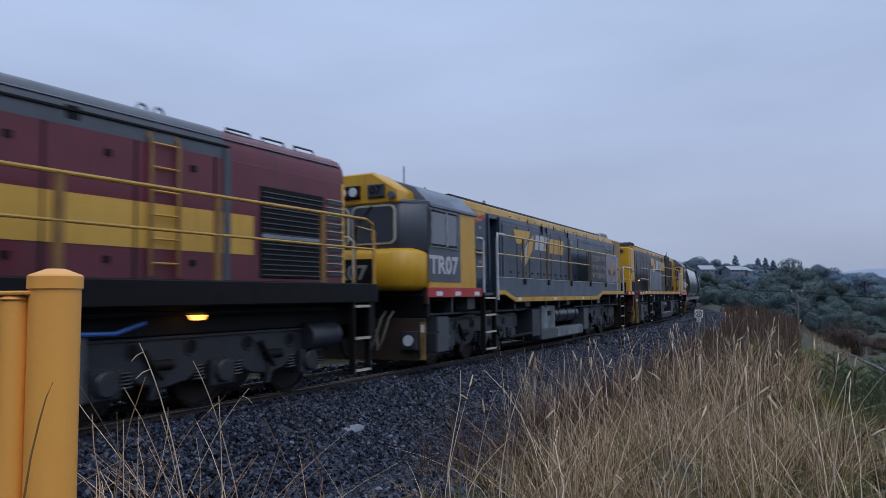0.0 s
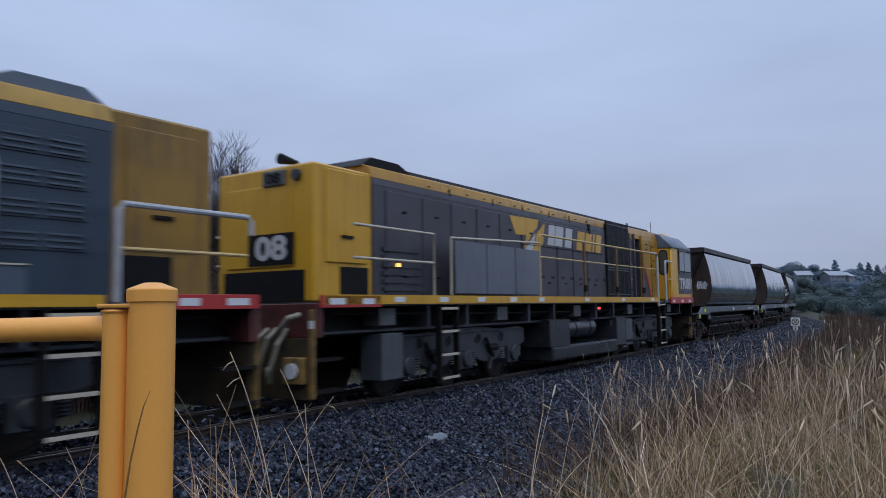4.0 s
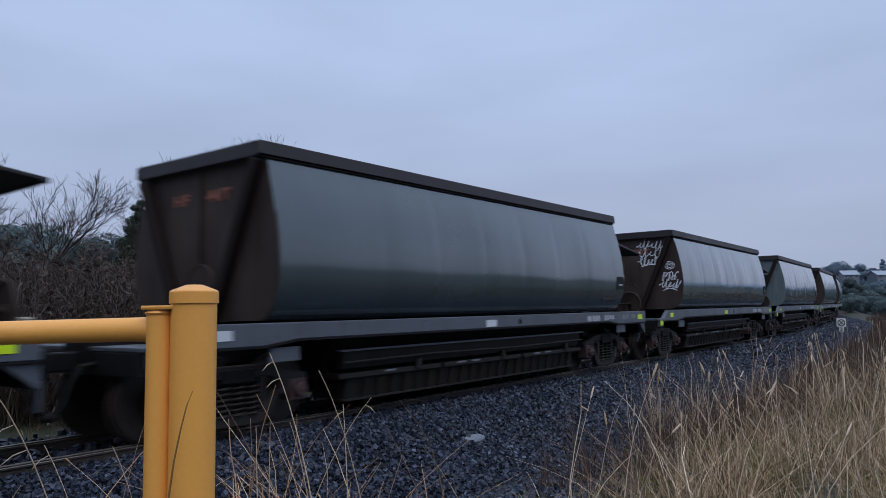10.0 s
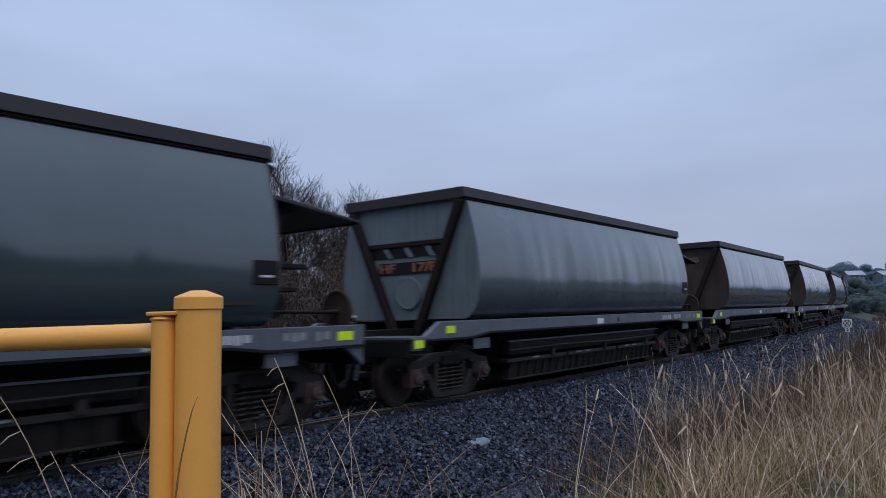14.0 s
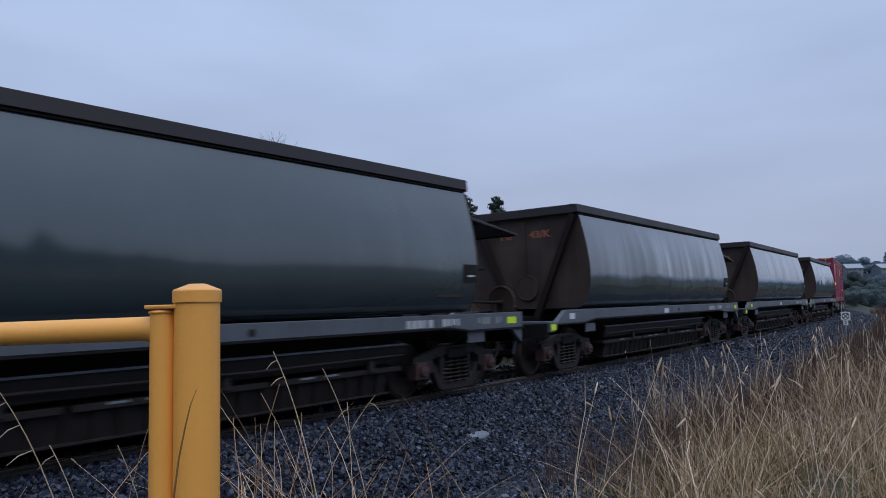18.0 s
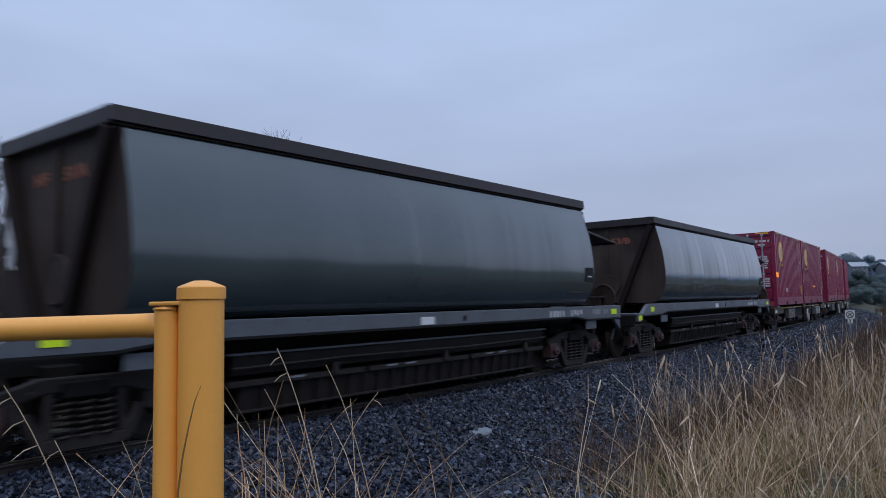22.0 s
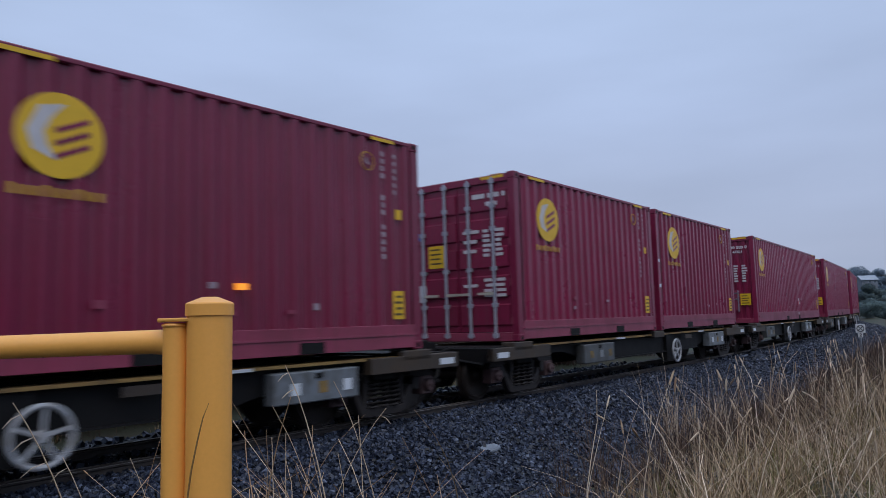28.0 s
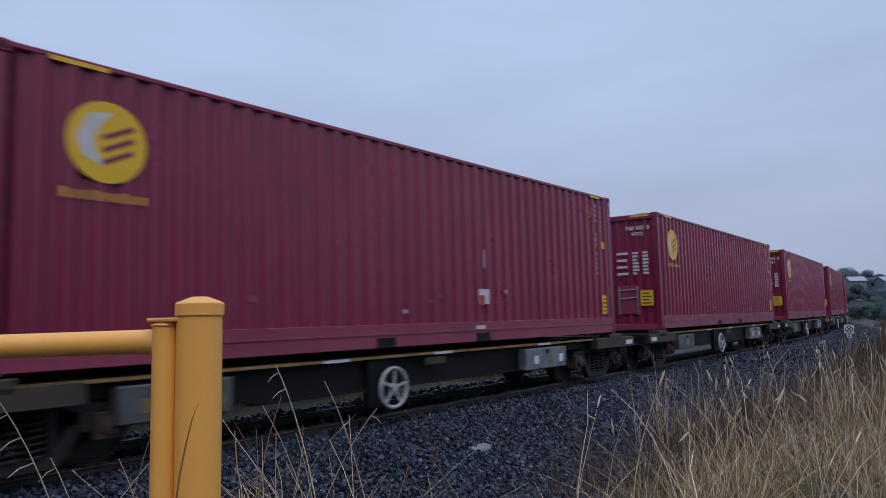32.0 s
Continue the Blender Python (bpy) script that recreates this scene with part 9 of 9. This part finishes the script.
# yellow pipe gate beside the camera
g = thing("pipe_gate", "yellow painted steel pipe gate with a capped round post", "gate")
s = Shape().tube([(0, 0, -1.9), (0, 0, -0.028)], 0.0555, 40)
post = part("post", s, POST_YEL, g, "thick round yellow post", smooth=40)
cap = Shape().tube([(0, 0, -0.03), (0, 0, -0.0295), (0, 0, -0.001), (0, 0, 0.003), (0, 0, 0.017)], [0.0555, 0.0595, 0.0595, 0.056, 0.020], 40)
part("post_cap", cap, POST_YEL, g, "shallow cone cap", smooth=25)
G0 = Vector((-0.985, 1.670, 1.418))
P1 = Vector((-1.068, 1.652, 1.325)) - G0
arm = [Vector(p) - G0 for p in ((-1.072, 1.662, 1.322), (-1.105, 1.668, 1.324), (-1.150, 1.668, 1.325), (-1.449, 1.546, 1.322), (-1.80, 1.395, 1.318), (-2.6, 1.05, 1.31))]
part("hinge_pipe", Shape().tube([(P1.x, P1.y, -1.85), (P1.x, P1.y, -0.052)], 0.0315, 28), POST_YEL, g, "upright gate pipe", smooth=40)
part("hinge_pipe_cap", Shape().disc((P1.x, P1.y, -0.049), "z", 0.0315, 0.029, 0.006, 28), POST_YEL, g)
part("gate_rail", Shape().tube(arm, [0.0365, 0.0325, 0.0305, 0.029, 0.029, 0.029], 24), POST_YEL, g, "horizontal gate pipe", smooth=60)
d = Vector((P1.x, P1.y, 0)).normalized()
n2 = Vector((-d.y, d.x, 0))
c0, c1 = Vector((0, 0, -0.04)), Vector((P1.x, P1.y, -0.04)) + d * 0.036
poly = [c0 - n2 * 0.045, c1 - n2 * 0.03, c1 + d * 0.012, c1 + n2 * 0.03, c0 + n2 * 0.045]
part("hinge_lug", Shape().prism([(p.x, p.y) for p in poly], "z", -0.044, -0.034), POST_YEL, g, "flat lug plate", bevel=0.002)
part("weld_bead", Shape().ring((P1.x, P1.y, -0.052), "z", 0.032, 0.004, 24, 6), POST_YEL, g)
for a in (0.6, 1.1):
    p = Vector(arm[1]).lerp(Vector(arm[2]), a * 0.5)
    part("rust_chip", Shape().disc((p.x, p.y - 0.0, p.z - 0.0285), "z", 0.006, 0.004, 0.003, 8), RUST_POST, g)
rng = random.Random(77)
for i in range(46):
    q = 0.1 + 0.9 * rng.random()
    p = Vector(arm[2]).lerp(Vector(arm[3]), q)
    r = 0.0010 + 0.0016 * rng.random()
    part("rust_scale", Shape().disc((p.x + rng.uniform(-0.006, 0.006), p.y + rng.uniform(-0.006, 0.006), p.z - 0.0275 - 0.4 * r), "z", r * 1.5, r * 0.7, r * 1.2, 7), RUST_POST if i % 3 else UNDER, g)
g.matrix_world = Matrix.Translation(G0)

# a lone bent stalk close before the gate post
stalk = part("dry_stalk", Shape().tube([(-0.83, 1.25, -0.35), (-0.815, 1.26, 0.55), (-0.796, 1.271, 1.018), (-0.789, 1.275, 1.085), (-0.780, 1.282, 1.144), (-0.772, 1.287, 1.185), (-0.762, 1.291, 1.213)], [0.0030, 0.0026, 0.0022, 0.0020, 0.0017, 0.0013, 0.0007], 6), OLD_POST, None, "thin brown dry stalk before the gate post", smooth=60)
tagged(stalk, category="grass stalk")



def tall_stalk(foot, tip, thick, spikelets, arch=0.32):
    """A single dry stem curving from the ground to its tip, with side spikelets near the top."""
    g0 = float(ground_z(np.array([foot[0]]), np.array([foot[1]]))[0]) - 0.03
    p0, p2 = Vector((foot[0], foot[1], g0)), Vector(tip)
    p1 = Vector((foot[0] + (tip[0] - foot[0]) * arch, foot[1] + (tip[1] - foot[1]) * arch, g0 + (tip[2] - g0) * 0.74))
    def at_q(q):
        return p0 * (1 - q) ** 2 + p1 * 2 * q * (1 - q) + p2 * q * q
    g = thing("dry_stalk", "single tall dry grass stalk leaning over the ballast", "grass stalk", "tall dry stalks")
    part("stem", Shape().tube([at_q(i / 14) for i in range(15)], [thick * (1.0 - 0.6 * i / 14) for i in range(15)], 6), PALE_STALK, g, smooth=60)
    for i in range(spikelets):
        a = at_q(0.96 - 0.07 * i)
        side = Vector((p2.x - p0.x, p2.y - p0.y, 0)).normalized() * (0.042 + 0.010 * i)
        b = a + side * 0.55 + Vector((0, 0, -0.012))
        c = a + side + Vector((0, 0, -0.035))
        part("spikelet", Shape().tube([a, b, c], [thick * 0.25, thick * 0.5, thick * 0.2], 5), PALE_STALK, g, smooth=60)


for foot, tip, thick, spikelets in (
        ((-1.292, 1.908), (-1.571, 1.677, 1.171), 0.0036, 3), ((-1.006, 2.826), (-1.270, 2.715, 1.208), 0.0042, 2),
        ((-0.841, 2.984), (-1.130, 2.884, 1.127), 0.0036, 0), ((-1.040, 2.813), (-1.197, 2.748, 0.936), 0.0036, 0),
        ((-1.035, 3.026), (-1.070, 3.013, 0.973), 0.0034, 1), ((-1.256, 2.612), (-1.271, 2.604, 0.941), 0.0030, 0),
        ((-1.228, 2.625), (-1.224, 2.626, 0.953), 0.0032, 0), ((-1.366, 2.787), (-0.926, 2.956, 1.010), 0.0032, 1),
        ((-1.275, 2.152), (-1.462, 2.025, 0.965), 0.0028, 0), ((-1.306, 1.957), (-1.511, 1.797, 1.007), 0.0028, 1)):
    tall_stalk(foot, tip, thick, spikelets)

# ---- the train, from the front ----
BOX_L = 14.94
H_STEP = 13.466
FIRST_H = -2 * BOX_L - 14.54 - 7 * H_STEP


def put(ob, off, pivot, m=None):
    MOVERS.append((ob, off, pivot, m or Matrix()))
    ob.matrix_world = on_track(run(0) + off, pivot) @ (m or Matrix())
    return ob


LOCO_8 = FIRST_H - 6.733 - 9.0
LOCO_7 = LOCO_8 - 18.45
put(old_diesel(), LOCO_7 - 18.0, 5.0)
put(diesel(1, "TR07", "skirt"), LOCO_7, 5.5)
put(diesel(-1, "TR08", "plain"), LOCO_8, 5.5)

HOPPERS = [
    (1, HOPPER_BROWN, HOPPER_GREY, "HF 50/Y", 1, False, "mixed"),
    (2, HOPPER_BROWN, HOPPER_GREY, "HF 44/T", 0, False, "white"),
    (3, HOPPER_BROWN, HOPPER_GREY, "HF 48/T", 2, False, "lime"),
    (4, HOPPER_LIGHT, HOPPER_PALE, "HF 17/P", 0, True, "mixed"),
    (5, HOPPER_BROWN, HOPPER_GREY, "HF 40/S", 0, False, "mixed"),
    (6, HOPPER_BROWN, HOPPER_GREY, "HF 43/K", 0, False, "white"),
    (7, HOPPER_BROWN, HOPPER_GREY, "HF 51/A", 3, False, "mixed"),
    (8, HOPPER_BROWN, HOPPER_GREY, "HF 53/B", 4, False, "mixed"),
]
for i, spec in enumerate(HOPPERS):
    put(hopper(*spec), FIRST_H + i * H_STEP, 4.9)

wag_a = put(container_wagon("A"), -2 * BOX_L, 4.6)
put(copy_thing(wag_a, Matrix()), -BOX_L, 4.6)
wag_b = put(container_wagon("B"), 0.0, 4.6)
for i in range(1, 5):
    put(copy_thing(wag_b, Matrix()), i * BOX_L, 4.6)
for ob in scene.objects:
    if ob.name.startswith("wheelset.") and ob.parent and ob.parent.name.startswith("container_wagon."):
        known = {w[0].name for w in WHEELS}
        if ob.name not in known:
            WHEELS.append((ob, tuple(ob.location), 0.42))

BASE = 0.955
boxes = [(6.058, "", True, -2 * BOX_L, 3.19, 0), (6.058, "", True, -2 * BOX_L, -3.19, 1), (6.058, "", True, -BOX_L, 3.19, 2), (6.058, "", True, -BOX_L, -3.19, 4),
         (12.192, "740 509 0|4TG1", False, 0.0, 0.0, 3), (12.192, "740 451 3|4TG1", False, BOX_L, 0.0, 5)]
last = None
for L, code, doors, off, x, spot in boxes:
    last = put(box_container(L, code, doors, spot=spot), off, 4.6, pose(x, 0, BASE))
for i in (2, 3, 4):
    put(copy_thing(last, Matrix()), i * BOX_L, 4.6, pose(0, 0, BASE))


def motions():
    times = [i * 1.0 for i in range(33)]
    for ob, off, pivot, m in MOVERS:
        walk(ob, [(t, on_track(run(t) + off, pivot) @ m) for t in times])
    steps = [i * 0.1 for i in range(321)]
    for ob, place, r in WHEELS:
        walk(ob, [(t, pose(*place) @ Matrix.Rotation(SPEED * t / r, 4, "Y")) for t in steps])


motions()
